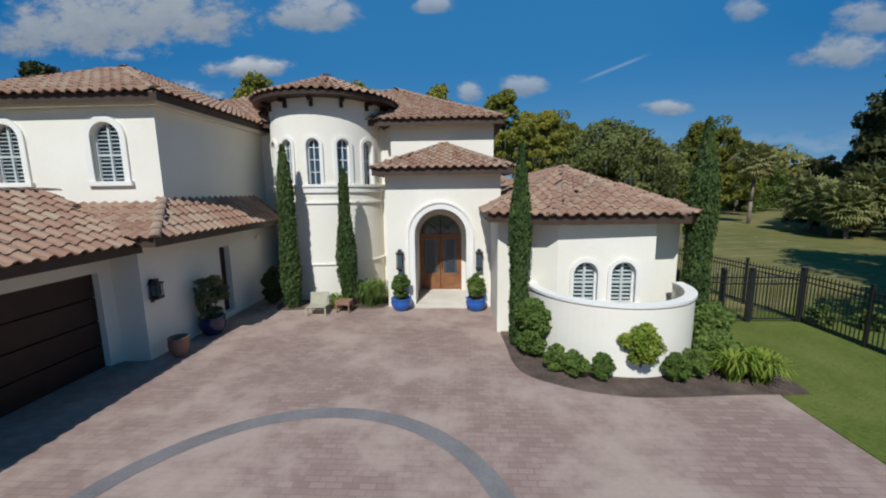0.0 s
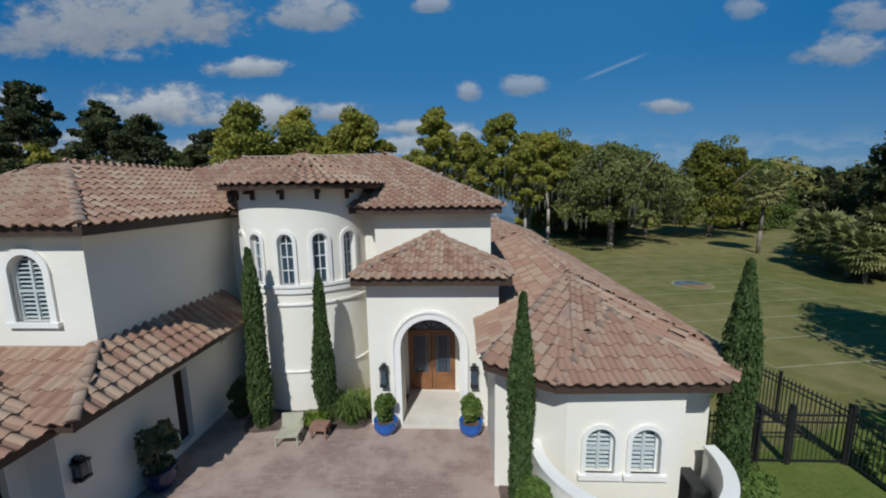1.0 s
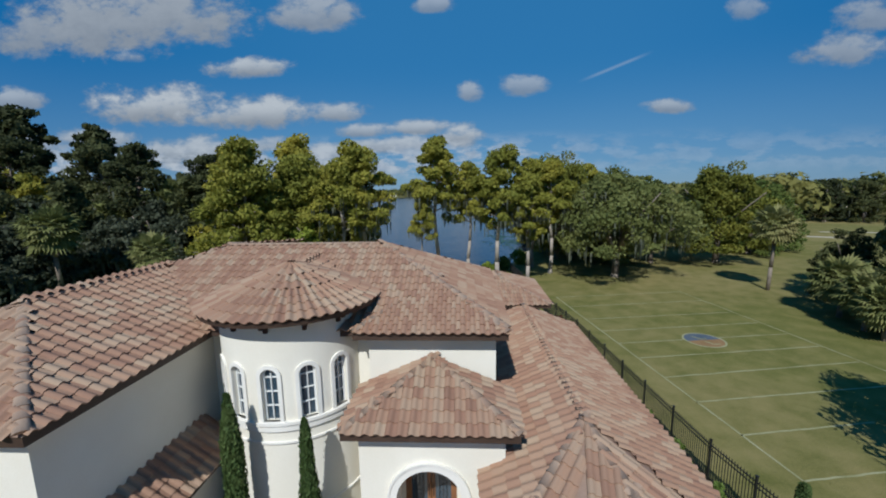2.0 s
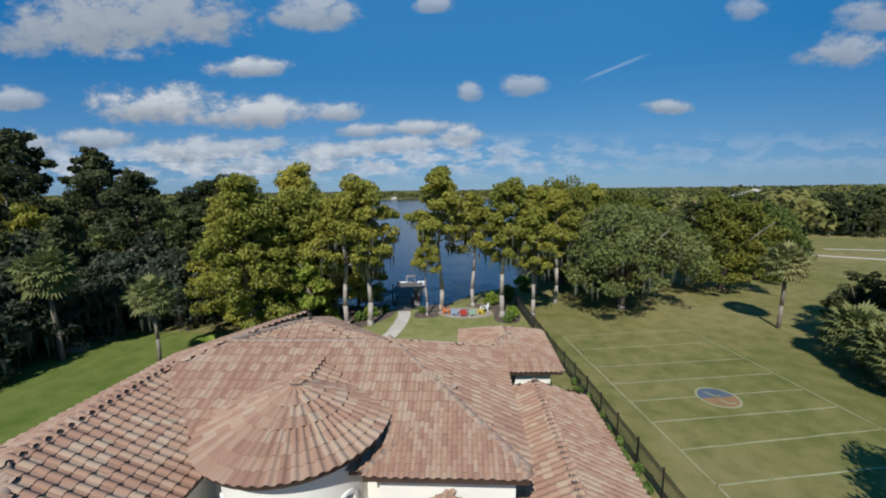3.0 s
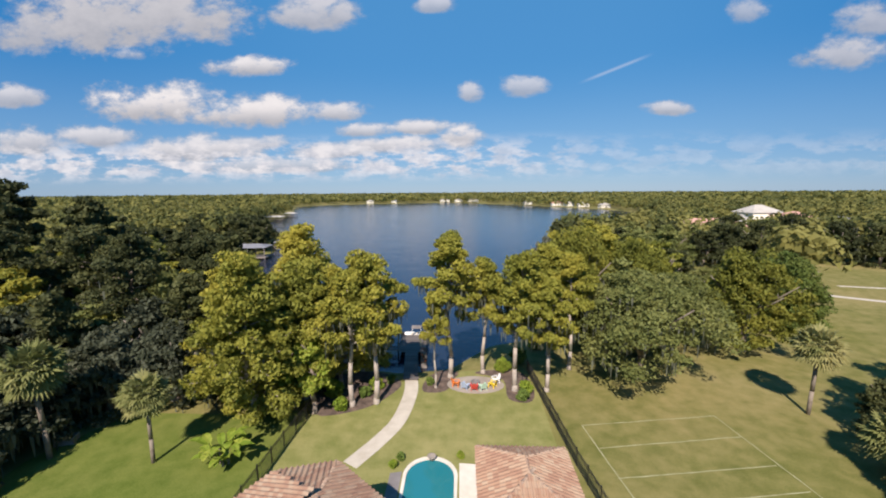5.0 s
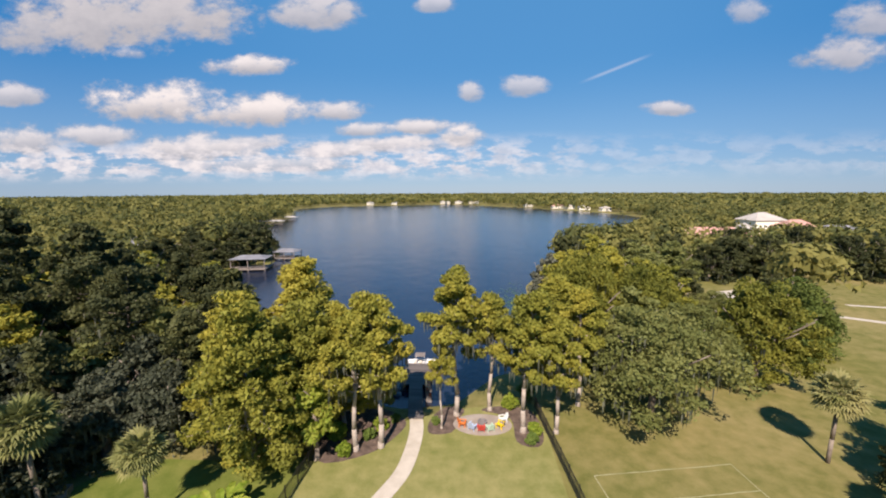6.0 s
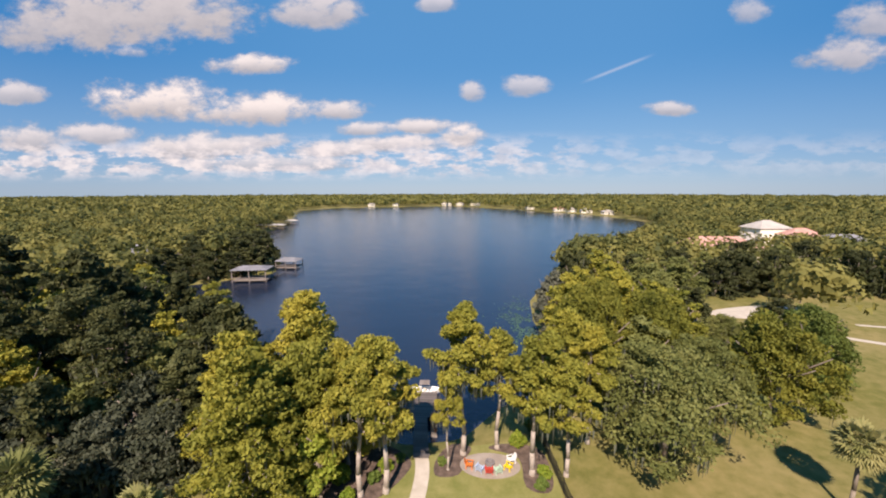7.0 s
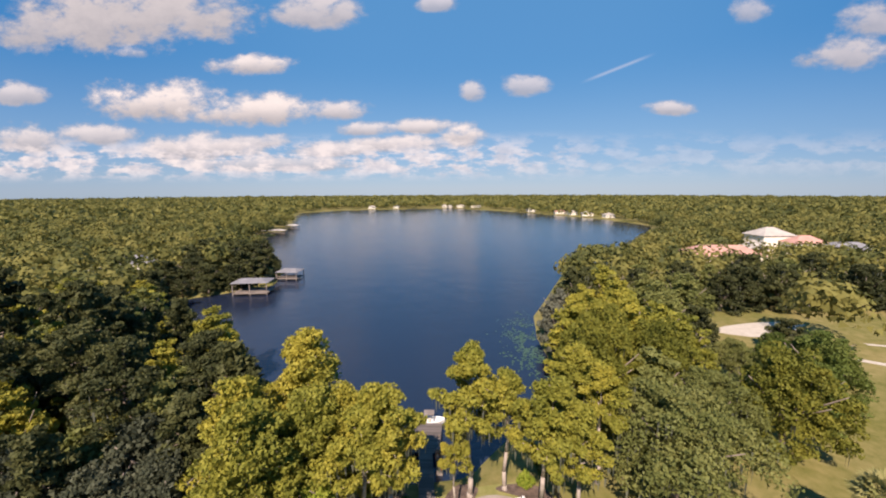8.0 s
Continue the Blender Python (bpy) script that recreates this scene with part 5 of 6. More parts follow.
WOODLAND = leafy("woodland_leaf", [(0.045, 0.058, 0.022), (0.085, 0.098, 0.032), (0.145, 0.148, 0.042), (0.215, 0.20, 0.058)], 0.88, 0.075)
far_woods()

# plants by the house
for h, r, x, y, text in ((5.75, 0.34, -5.45, 15.35, "slim dark green cypress beside the tower"), (4.95, 0.30, -3.45, 15.5, "slim dark green cypress against the tower"), (5.28, 0.27, 2.12, 11.98, "slim green cypress at the wing corner"), (5.86, 0.37, 6.82, 12.42, "tall dark cypress at the end of the wing")):
    slim_cypress(text, h, r, int(h * 10)).matrix_basis = pose(x, y, 0.03)
leafy_ball("shrub", "dense round green shrub below the cypress", "shrub", 0.62, 1.35, 51, SHRUB, 70, 110, 0.06).matrix_basis = pose(2.45, 11.45, 0.04)
for k, (x, y, r) in enumerate(((2.75, 10.55, 0.33), (3.1, 10.3, 0.34), (3.62, 10.1, 0.30), (5.2, 10.1, 0.34), (5.75, 10.35, 0.36))):
    leafy_ball("hedge_ball", "low clipped green boxwood ball", "shrub", r, 0.52, 60 + k, SHRUB, 34, 90, 0.042, group="boxwood balls").matrix_basis = pose(x, y, 0.04)
leafy_ball("shrub", "loose lime-green shrub with bare lower stems", "shrub", 0.52, 0.75, 70, LIME, 40, 80, 0.065, lift=0.4).matrix_basis = pose(4.45, 10.15, 0.04)
for k, (x, y, r, h) in enumerate(((6.75, 11.7, 0.65, 1.15), (6.5, 10.75, 0.5, 0.8), (7.3, 12.4, 0.6, 1.0))):
    leafy_ball("shrub", "spreading green shrub beside the curved wall", "shrub", r, h, 75 + k, SHRUB, 50, 90, 0.07, group="wall shrubs").matrix_basis = pose(x, y, 0.04)
for k, (x, y) in enumerate(((6.75, 10.5), (6.95, 10.15), (6.45, 10.25))):
    strap_clump("flax_lily", "yellow-green arching strap-leaf clump", "plant", 0.48, 130, 80 + k, LIME, 0.02, 0.72).matrix_basis = pose(x, y, 0.04)
for k, (x, y) in enumerate(((-2.9, 15.75), (-2.4, 15.8), (-2.65, 15.5))):
    strap_clump("grass_clump", "tall dark green grassy clump by the tower", "plant", 0.55, 130, 90 + k, SHRUB, 0.016, 1.0).matrix_basis = pose(x, y, 0.03)
leafy_ball("shrub", "dark shrub in the shaded corner by the tower", "shrub", 0.5, 1.35, 58, DARKLEAF, 40, 60, 0.08).matrix_basis = pose(-6.35, 15.75, 0.04)
for k in range(16):
    leafy_ball("hedge_plant", "low dark green plant along the fence", "shrub", 0.4, 0.5, 100 + k % 4, SHRUB, 16, 40, 0.09, group="fence hedge").matrix_basis = pose(9.55 - 0.06 * k + 0.3 * (k % 2), 17.5 + 1.15 * k, 0)
for k, (x, y) in enumerate(((11.5, 12.6), (12.4, 12.1), (13.4, 11.5), (14.4, 11.0), (15.6, 10.2))):
    leafy_ball("hedge_plant", "low shrub below the fence rail", "shrub", 0.4, 0.5, 120 + k, SHRUB, 16, 40, 0.09, group="side hedge").matrix_basis = pose(x, y + 1.2, 0)
for k, (x, y, r) in enumerate(((-13.1, 46.3, 0.9), (-11.2, 48.8, 0.8), (-10.3, 50.5, 0.9), (-8.9, 52.0, 0.7), (6.2, 50.2, 0.9), (5.7, 48.7, 0.8), (4.2, 55.2, 1.2), (6.5, 57.5, 1.4), (9.5, 62.5, 1.6), (-4.4, 51.6, 0.6), (-14.5, 48.8, 1.2), (-16.5, 50.5, 1.4), (-6.3, 38.3, 0.35), (-5.9, 39.2, 0.35), (-0.9, 39.6, 0.3))):
    leafy_ball("bush", "rounded green bush beside the lawn", "shrub", r, r * 1.3, 130 + k, SHRUB if k % 2 else LIME, 30, 40, 0.16, group="garden bushes").matrix_basis = pose(x, y, float(land_z(np.array([x]), np.array([y]))[0]))


# ---------------------------------------------------------------- front door and entrance
def front_door():
    door = thing("front_door", "arched wooden double door with iron grille glass", "door")
    cx, y, half, spring = -0.2, 17.42, 0.84, 2.36
    spot, _ = line_spot((cx - half, y), (cx + half, y))
    mesh_object("door_frame", *ribbon_along(spot, arch_stations((0.0, 2 * half, 0.15, spring), -0.07, 0.0), 0.05, 0.06), WOOD, door)
    for side in (-1, 1):
        x0, x1 = (cx - half + 0.07, cx - 0.01) if side < 0 else (cx + 0.01, cx + half - 0.07)
        leaf = new("door_leaf")
        leaf.parent = door
        bm = bmesh.new()
        add_box(bm, (x0, y - 0.03, 0.17), (x0 + 0.12, y + 0.03, 2.34), 0.006)
        add_box(bm, (x1 - 0.12, y - 0.03, 0.17), (x1, y + 0.03, 2.34), 0.006)
        add_box(bm, (x0 + 0.12, y - 0.028, 2.22), (x1 - 0.12, y + 0.028, 2.34), 0.006)
        add_box(bm, (x0 + 0.12, y - 0.028, 0.17), (x1 - 0.12, y + 0.028, 0.32), 0.006)
        add_box(bm, (x0 + 0.12, y - 0.028, 0.72), (x1 - 0.12, y + 0.028, 0.84), 0.006)
        add_box(bm, (x0 + 0.12, y - 0.012, 0.32), (x1 - 0.12, y + 0.012, 0.72))
        add_box(bm, (x0 + 0.17, y - 0.024, 0.37), (x1 - 0.17, y - 0.01, 0.67), 0.008)
        part("panel", bm, WOOD, leaf)
        box("pane", (x0 + 0.12, y + 0.004, 0.84), (x1 - 0.12, y + 0.012, 2.22), GLASS, leaf)
        bm = bmesh.new()
        for k in range(1, 4):
            x = x0 + 0.12 + (x1 - x0 - 0.24) * k / 4
            add_tube(bm, (x, y - 0.012, 0.84), (x, y - 0.012, 2.22), 0.009, 0.009, 6)
        for k in range(7):
            z = 0.94 + 0.19 * k
            for j in range(8):
                a, b = math.pi * j / 4, math.pi * (j + 1) / 4
                m = (x0 + x1) / 2
                add_tube(bm, (m + 0.11 * math.cos(a), y - 0.014, z + 0.08 * math.sin(a)), (m + 0.11 * math.cos(b), y - 0.014, z + 0.08 * math.sin(b)), 0.006, 0.006, 4)
        part("iron_grille", bm, IRON, leaf)
        hx = x1 - 0.06 if side < 0 else x0 + 0.06
        bm = bmesh.new()
        add_tube(bm, (hx, y - 0.07, 1.05), (hx, y - 0.07, 1.45), 0.014, 0.014, 8)
        add_tube(bm, (hx, y - 0.07, 1.08), (hx, y - 0.02, 1.08), 0.01, 0.01, 6)
        add_tube(bm, (hx, y - 0.07, 1.42), (hx, y - 0.02, 1.42), 0.01, 0.01, 6)
        part("handle", bm, IRON, leaf)
    box("transom_bar", (cx - half + 0.07, y - 0.035, 2.34), (cx + half - 0.07, y + 0.035, 2.44), WOOD, door, 0.006)
    verts, faces = [], []
    for k in range(17):
        a = math.pi * k / 16
        verts.append((cx - (half - 0.05) * math.cos(a), y + 0.008, 2.42 + (half - 0.11) * math.sin(a)))
    mesh_object("transom_pane", verts, [tuple(range(17))], GLASS, door)
    bm = bmesh.new()
    for a in (45, 90, 135):
        add_tube(bm, (cx, y - 0.005, 2.44), (cx + 0.75 * math.cos(radians(a)), y - 0.005, 2.42 + 0.72 * math.sin(radians(a))), 0.016, 0.016, 6)
    for k in range(8):
        a, b = math.pi * k / 8, math.pi * (k + 1) / 8
        add_tube(bm, (cx + 0.4 * math.cos(a), y - 0.006, 2.44 + 0.36 * math.sin(a)), (cx + 0.4 * math.cos(b), y - 0.006, 2.44 + 0.36 * math.sin(b)), 0.014, 0.014, 6)
    part("transom_bars", bm, IRON, door)


front_door()
box("threshold_step", (-1.02, 15.28, -0.02), (0.84, 17.6, 0.14), STONE, None, 0.015)
tagged(bpy.data.objects["threshold_step"], "pale stone threshold step under the entrance arch", "step", kind="structure")
tagged(box("interior_wall", (-2.0, 19.2, 0), (1.9, 19.3, 4.0), STUCCO, None), "plain inner wall behind the entrance", "wall", kind="structure")


def wall_lantern(label, m, tall=0.62):
    lamp = thing("wall_lantern", label, "lantern", "wall lanterns")
    w = 0.1
    box("back_plate", (-0.06, -0.025, -0.12), (0.06, 0.0, tall + 0.05), IRON, lamp, 0.008)
    box("pane", (-w * 0.82, -0.20, 0.05), (w * 0.82, -0.05, tall - 0.1), GLASS, lamp)
    bm = bmesh.new()
    for x in (-w, w):
        for y in (-0.22, -0.04):
            add_tube(bm, (x, y, 0.0), (x * 0.95, y, tall - 0.06), 0.012, 0.012, 6)
    add_box(bm, (-w - 0.02, -0.24, -0.03), (w + 0.02, -0.02, 0.03), 0.01)
    part("cage", bm, IRON, lamp)
    bm = bmesh.new()
    add_box(bm, (-w - 0.03, -0.25, tall - 0.08), (w + 0.03, -0.015, tall - 0.03), 0.012)
    add_box(bm, (-w * 0.6, -0.19, tall - 0.03), (w * 0.6, -0.07, tall + 0.06), 0.02)
    part("cap", bm, IRON, lamp)
    lamp.matrix_basis = m
    return lamp


wall_lantern("tall black iron lantern beside the entrance arch", pose(-1.52, 15.447, 1.45))
wall_lantern("tall black iron lantern beside the entrance arch", pose(1.25, 15.447, 1.45))
wall_lantern("black iron lantern on the garage side wall", pose(-7.127, 11.2, 1.58, 0, 0, 90), 0.42)


OLIVE = leafy("olive_leaf", [(0.09, 0.105, 0.045), (0.17, 0.18, 0.09), (0.27, 0.26, 0.14)], 0.3, 3.0)


def round_pot(name, label, r, h, mat, at, shrub, seed):
    pot = thing(name, label, "pot")
    bm = turned([(r * 0.55, 0.0), (r * 0.62, 0.02), (r * 0.95, h * 0.42), (r, h * 0.66), (r * 0.93, h * 0.88), (r * 1.0, h * 0.95), (r * 1.0, h), (r * 0.88, h), (r * 0.84, h * 0.85)], 28)
    part("bowl", bm, mat, pot, "", True)
    bm = turned([(r * 0.02, h * 0.8), (r * 0.86, h * 0.84), (r * 0.02, h * 0.9)], 16)
    part("soil", bm, MULCH, pot)
    pot.matrix_basis = pose(*at)
    if shrub:
        text, sr, sh, leaf, size = shrub
        leafy_ball("potted_shrub", text, "shrub", sr, sh, seed, leaf, 46 if sr < 0.5 else 26, 60 if sr < 0.5 else 26, size, lift=0.0).matrix_basis = pose(at[0], at[1], at[2] + h * 0.86)
    return pot


for x, s in ((-1.47, 201), (1.13, 202)):
    round_pot("blue_pot", "glossy cobalt blue round ceramic pot", 0.36, 0.44, BLUE, (x, 15.07, 0.03), ("clipped green topiary shrub in the blue pot", 0.36, 0.82, SHRUB, 0.065), s)
round_pot("navy_pot", "dark navy glazed pot in the shade", 0.36, 0.55, NAVY, (-6.72, 12.75, 0.03), ("airy grey-green shrub in the navy pot", 0.55, 1.3, OLIVE, 0.09), 203)
round_pot("terracotta_urn", "empty weathered terracotta urn by the corner", 0.24, 0.5, CLAY, (-6.62, 11.25, 0.03), None, 204)


def garden_chair():
    pale = mottled("pale_green_wood", (0.34, 0.32, 0.22), (0.47, 0.44, 0.33), 2.0, 20.0, 0.7)
    chair = thing("garden_chair", "pale green low wooden garden chair", "chair")
    for k in range(4):
        box("seat_slat", (-0.32, -0.42 + k * 0.13, 0.30 - k * 0.012), (0.32, -0.31 + k * 0.13, 0.325 - k * 0.012), pale, chair, 0.004)
    back = box("backrest", (-0.32, 0.10, 0.25), (0.32, 0.14, 0.72), pale, chair, 0.01)
    back.matrix_basis = Matrix.Rotation(radians(-14), 4, "X")
    for x in (-0.33, 0.29):
        for y in (-0.40, 0.12):
            box("leg", (x, y, 0.0), (x + 0.045, y + 0.05, 0.30), pale, chair, 0.004)
    chair.matrix_basis = pose(-4.28, 14.72, 0.03, 0, 0, 6)
    planter = thing("planter_box", "small brown wooden planter table", "planter")
    box("tray", (-0.26, -0.2, 0.28), (0.26, 0.2, 0.42), CLAY, planter, 0.012)
    for x in (-0.24, 0.19):
        for y in (-0.18, 0.13):
            box("leg", (x, y, 0.0), (x + 0.05, y + 0.05, 0.28), CLAY, planter, 0.004)
    planter.matrix_basis = pose(-3.42, 14.85, 0.03, 0, 0, -4)
    strap_clump("fern", "bright green fern beside the chair", "plant", 0.42, 90, 210, LIME, 0.02, 0.6).matrix_basis = pose(-3.75, 15.25, 0.05)
    sheet("garden_bed", smooth_line([(-5.9, 15.0), (-4.6, 15.15), (-3.2, 15.2), (-2.2, 15.3), (-2.1, 16.4), (-4, 16.6), (-6.0, 16.4)], 3, True), 0.045, MULCH, "narrow mulch bed at the tower foot", "garden bed")


garden_chair()


# curved planter wall before the wing
def curved_wall():
    c, r = (4.42, 12.25), 2.0
    spot = arc_spot(*c, r, 172)
    length = r * radians(192)
    verts, faces = wall_mesh(spot, length, 0, 1.62, (), 0.2, 0.15, ends=True)
    body = tagged(mesh_object("planter_wall", verts, faces, STUCCO), "smooth curved cream stucco garden wall", "wall", kind="structure")
    rows = [((s, 1.62), (s, 1.68)) for s in np.linspace(0.0, length, 50)]
    mesh_object("coping", *ribbon_along(spot, rows, 0.035, 0.225), TRIM, body)
    tagged(box("grill_cabinet", (5.72, 11.75, 0.0), (6.05, 12.5, 1.05), IRON, None, 0.02), "dark equipment cabinet behind the curved wall", "cabinet")


curved_wall()


# ---------------------------------------------------------------- fences
def fence(label, points, h=1.55, gap=0.115, group="iron fences"):
    run = thing("fence", label, "fence", group)
    for a, b in zip(points, points[1:]):
        a, b = Vector((*a, 0)), Vector((*b, 0))
        way, length = (b - a).normalized(), (b - a).length
        side = Vector((-way.y, way.x, 0))
        bays = max(1, round(length / 2.2))
        for k in range(bays + 1):
            p = a + way * (length * k / bays)
            bm = bmesh.new()
            add_box(bm, (-0.035, -0.035, -0.2), (0.035, 0.035, h + 0.1), 0.006)
            add_box(bm, (-0.045, -0.045, h + 0.1), (0.045, 0.045, h + 0.13), 0.006)
            post = part("post", bm, IRON, run)
            post.matrix_basis = Matrix.Translation(p) @ Matrix.Rotation(math.atan2(way.y, way.x), 4, "Z")
        for z in (0.12, h - 0.28, h - 0.12):
            bm = bmesh.new()
            c = [a + side * 0.016, b + side * 0.016, b - side * 0.016, a - side * 0.016]
            low = [bm.verts.new(p + Vector((0, 0, z))) for p in c]
            top = [bm.verts.new(p + Vector((0, 0, z + 0.035))) for p in c]
            for k in range(4):
                bm.faces.new((low[k], low[(k + 1) % 4], top[(k + 1) % 4], top[k]))
            bm.faces.new(low[::-1]), bm.faces.new(top)
            part("rail", bm, IRON, run)
        verts, faces = [], []
        n = int(length / gap)
        for k in range(1, n):
            p = a + way * (length * k / n)
            base = len(verts)
            for z, s in ((0.06, 0.010), (h - 0.02, 0.010)):
                verts += [tuple(p + way * (s * i) + side * (s * j) + Vector((0, 0, z))) for i, j in ((-1, -1), (1, -1), (1, 1), (-1, 1))]
            verts.append(tuple(p + Vector((0, 0, h + 0.05))))
            faces += [(base + i, base + (i + 1) % 4, base + 4 + (i + 1) % 4, base + 4 + i) for i in range(4)]
            faces += [(base + 4 + i, base + 4 + (i + 1) % 4, base + 8) for i in range(4)]
        tagged(mesh_object("picket_run", verts, faces, IRON, run), kind="stuff")
    return run


fence("black iron picket fence along the sports field", [(11.0, 14.1), (10.1, 19.6), (9.15, 33.0), (8.4, 39.0), (7.2, 55.2)])
fence("black iron picket fence beside the side lawn", [(11.0, 14.1), (11.0, 2.0)])
fence("black iron fence panel by the wing", [(7.2, 13.9), (8.6, 13.9)])
fence("dark iron picket fence across the lawn", [(-16.4, 32.0), (-16.2, 40.3), (-15.8, 46.6)])


def gate():
    g = thing("gate", "black iron double gate standing closed", "gate")
    for x0, x1 in ((8.65, 9.42), (9.5, 10.93)):
        leaf = new("gate_leaf")
        leaf.parent = g
        bm = bmesh.new()
        for z in (0.1, 1.2, 1.4):
            add_box(bm, (x0, 13.985, z), (x1, 14.015, z + 0.04))
        add_box(bm, (x0, 13.97, 0.05), (x0 + 0.06, 14.03, 1.62), 0.004)
        add_box(bm, (x1 - 0.06, 13.97, 0.05), (x1, 14.03, 1.62), 0.004)
        part("leaf_frame", bm, IRON, leaf)
        for k in range(1, int((x1 - x0) / 0.115)):
            bm = bmesh.new()
            x = x0 + 0.115 * k
            add_tube(bm, (x, 14.0, 0.1), (x, 14.0, 1.52), 0.010, 0.010, 4)
            part("picket", bm, IRON, leaf)
    for x in (8.6, 9.46, 10.99):
        box("post", (x - 0.05, 13.95, -0.1), (x + 0.05, 14.05, 1.72), IRON, g, 0.008)


gate()


# ---------------------------------------------------------------- sports field
LINE = mottled("line_paint", (0.20, 0.195, 0.08), (0.40, 0.385, 0.23), 0.8, 12.0, 0.9)
field_lines = [((13.6, 19.6), (10.5, 44.4)), ((26.1, 27.0), (23.9, 46.4)), ((10.5, 44.4), (23.9, 46.4)), ((11.0, 41.2), (24.2, 43.2)), ((11.2, 37.7), (24.4, 39.6)), ((11.7, 35.0), (24.7, 36.9)), ((12.0, 32.6), (25.0, 34.5)), ((12.35, 30.2), (25.3, 32.2)), ((12.6, 27.6), (25.6, 29.8)), ((12.9, 25.0), (25.9, 27.1)), ((13.2, 22.3), (20.0, 23.4)), ((13.6, 19.6), (20.0, 20.6))]
for a, b in field_lines:
    a, b = Vector((*a, 0.012)), Vector((*b, 0.012))
    s = (b - a).normalized().cross(Vector((0, 0, 1))) * 0.045
    n = 14
    verts, faces = [], []
    for k in range(n + 1):
        p = a.lerp(b, k / n) + Vector((noise.noise((k * 0.7, a.x, a.y)) * 0.05, noise.noise((k * 0.7, a.y, 3.0)) * 0.05, 0))
        verts += [tuple(p + s), tuple(p - s)]
    faces = [(2 * k, 2 * k + 1, 2 * k + 3, 2 * k + 2) for k in range(n)]
    tagged(mesh_object("field_line", verts, faces, LINE), "faded pale painted line on the grass", "field marking", kind="structure")


def field_emblem():
    c, r = (18.3, 33.25), 1.38
    emblem = thing("field_emblem", "round blue and orange emblem painted on grass", "field marking", kind="structure")
    blue = mottled("emblem_blue", (0.06, 0.08, 0.10), (0.10, 0.12, 0.15), 1.0, 14.0, 0.9)
    orange = mottled("emblem_orange", (0.20, 0.12, 0.05), (0.28, 0.16, 0.07), 1.0, 14.0, 0.9)
    for name, mat, start in (("blue_half", blue, 8), ("orange_half", orange, 188)):
        verts = [(c[0], c[1], 0.016)] + [(c[0] + (r - 0.12) * math.cos(radians(start + 180 * k / 20)), c[1] + (r - 0.12) * math.sin(radians(start + 180 * k / 20)), 0.016) for k in range(21)]
        mesh_object(name, verts, [(0, k + 1, k + 2) for k in range(20)], mat, emblem)
    verts, faces = [], []
    for k in range(41):
        a = 2 * math.pi * k / 40
        for q in (r - 0.13, r):
            verts.append((c[0] + q * math.cos(a), c[1] + q * math.sin(a), 0.02))
    mesh_object("ring", verts, [(2 * k, 2 * k + 1, 2 * k + 3, 2 * k + 2) for k in range(40)], LINE, emblem)
    for k, (ax, ay, bx, by) in enumerate(((-0.5, 0.75, -0.15, 0.15), (-0.15, 0.15, 0.3, 0.2), (-0.1, -0.2, 0.2, -0.8), (0.2, -0.8, 0.7, -0.75))):
        d = Vector((bx - ax, by - ay, 0)).normalized().cross(Vector((0, 0, 1))) * 0.06
        mesh_object("stroke", [(c[0] + ax + d.x, c[1] + ay + d.y, 0.024), (c[0] + ax - d.x, c[1] + ay - d.y, 0.024), (c[0] + bx - d.x, c[1] + by - d.y, 0.024), (c[0] + bx + d.x, c[1] + by + d.y, 0.024)], [(0, 1, 2, 3)], LINE, emblem)


field_emblem()

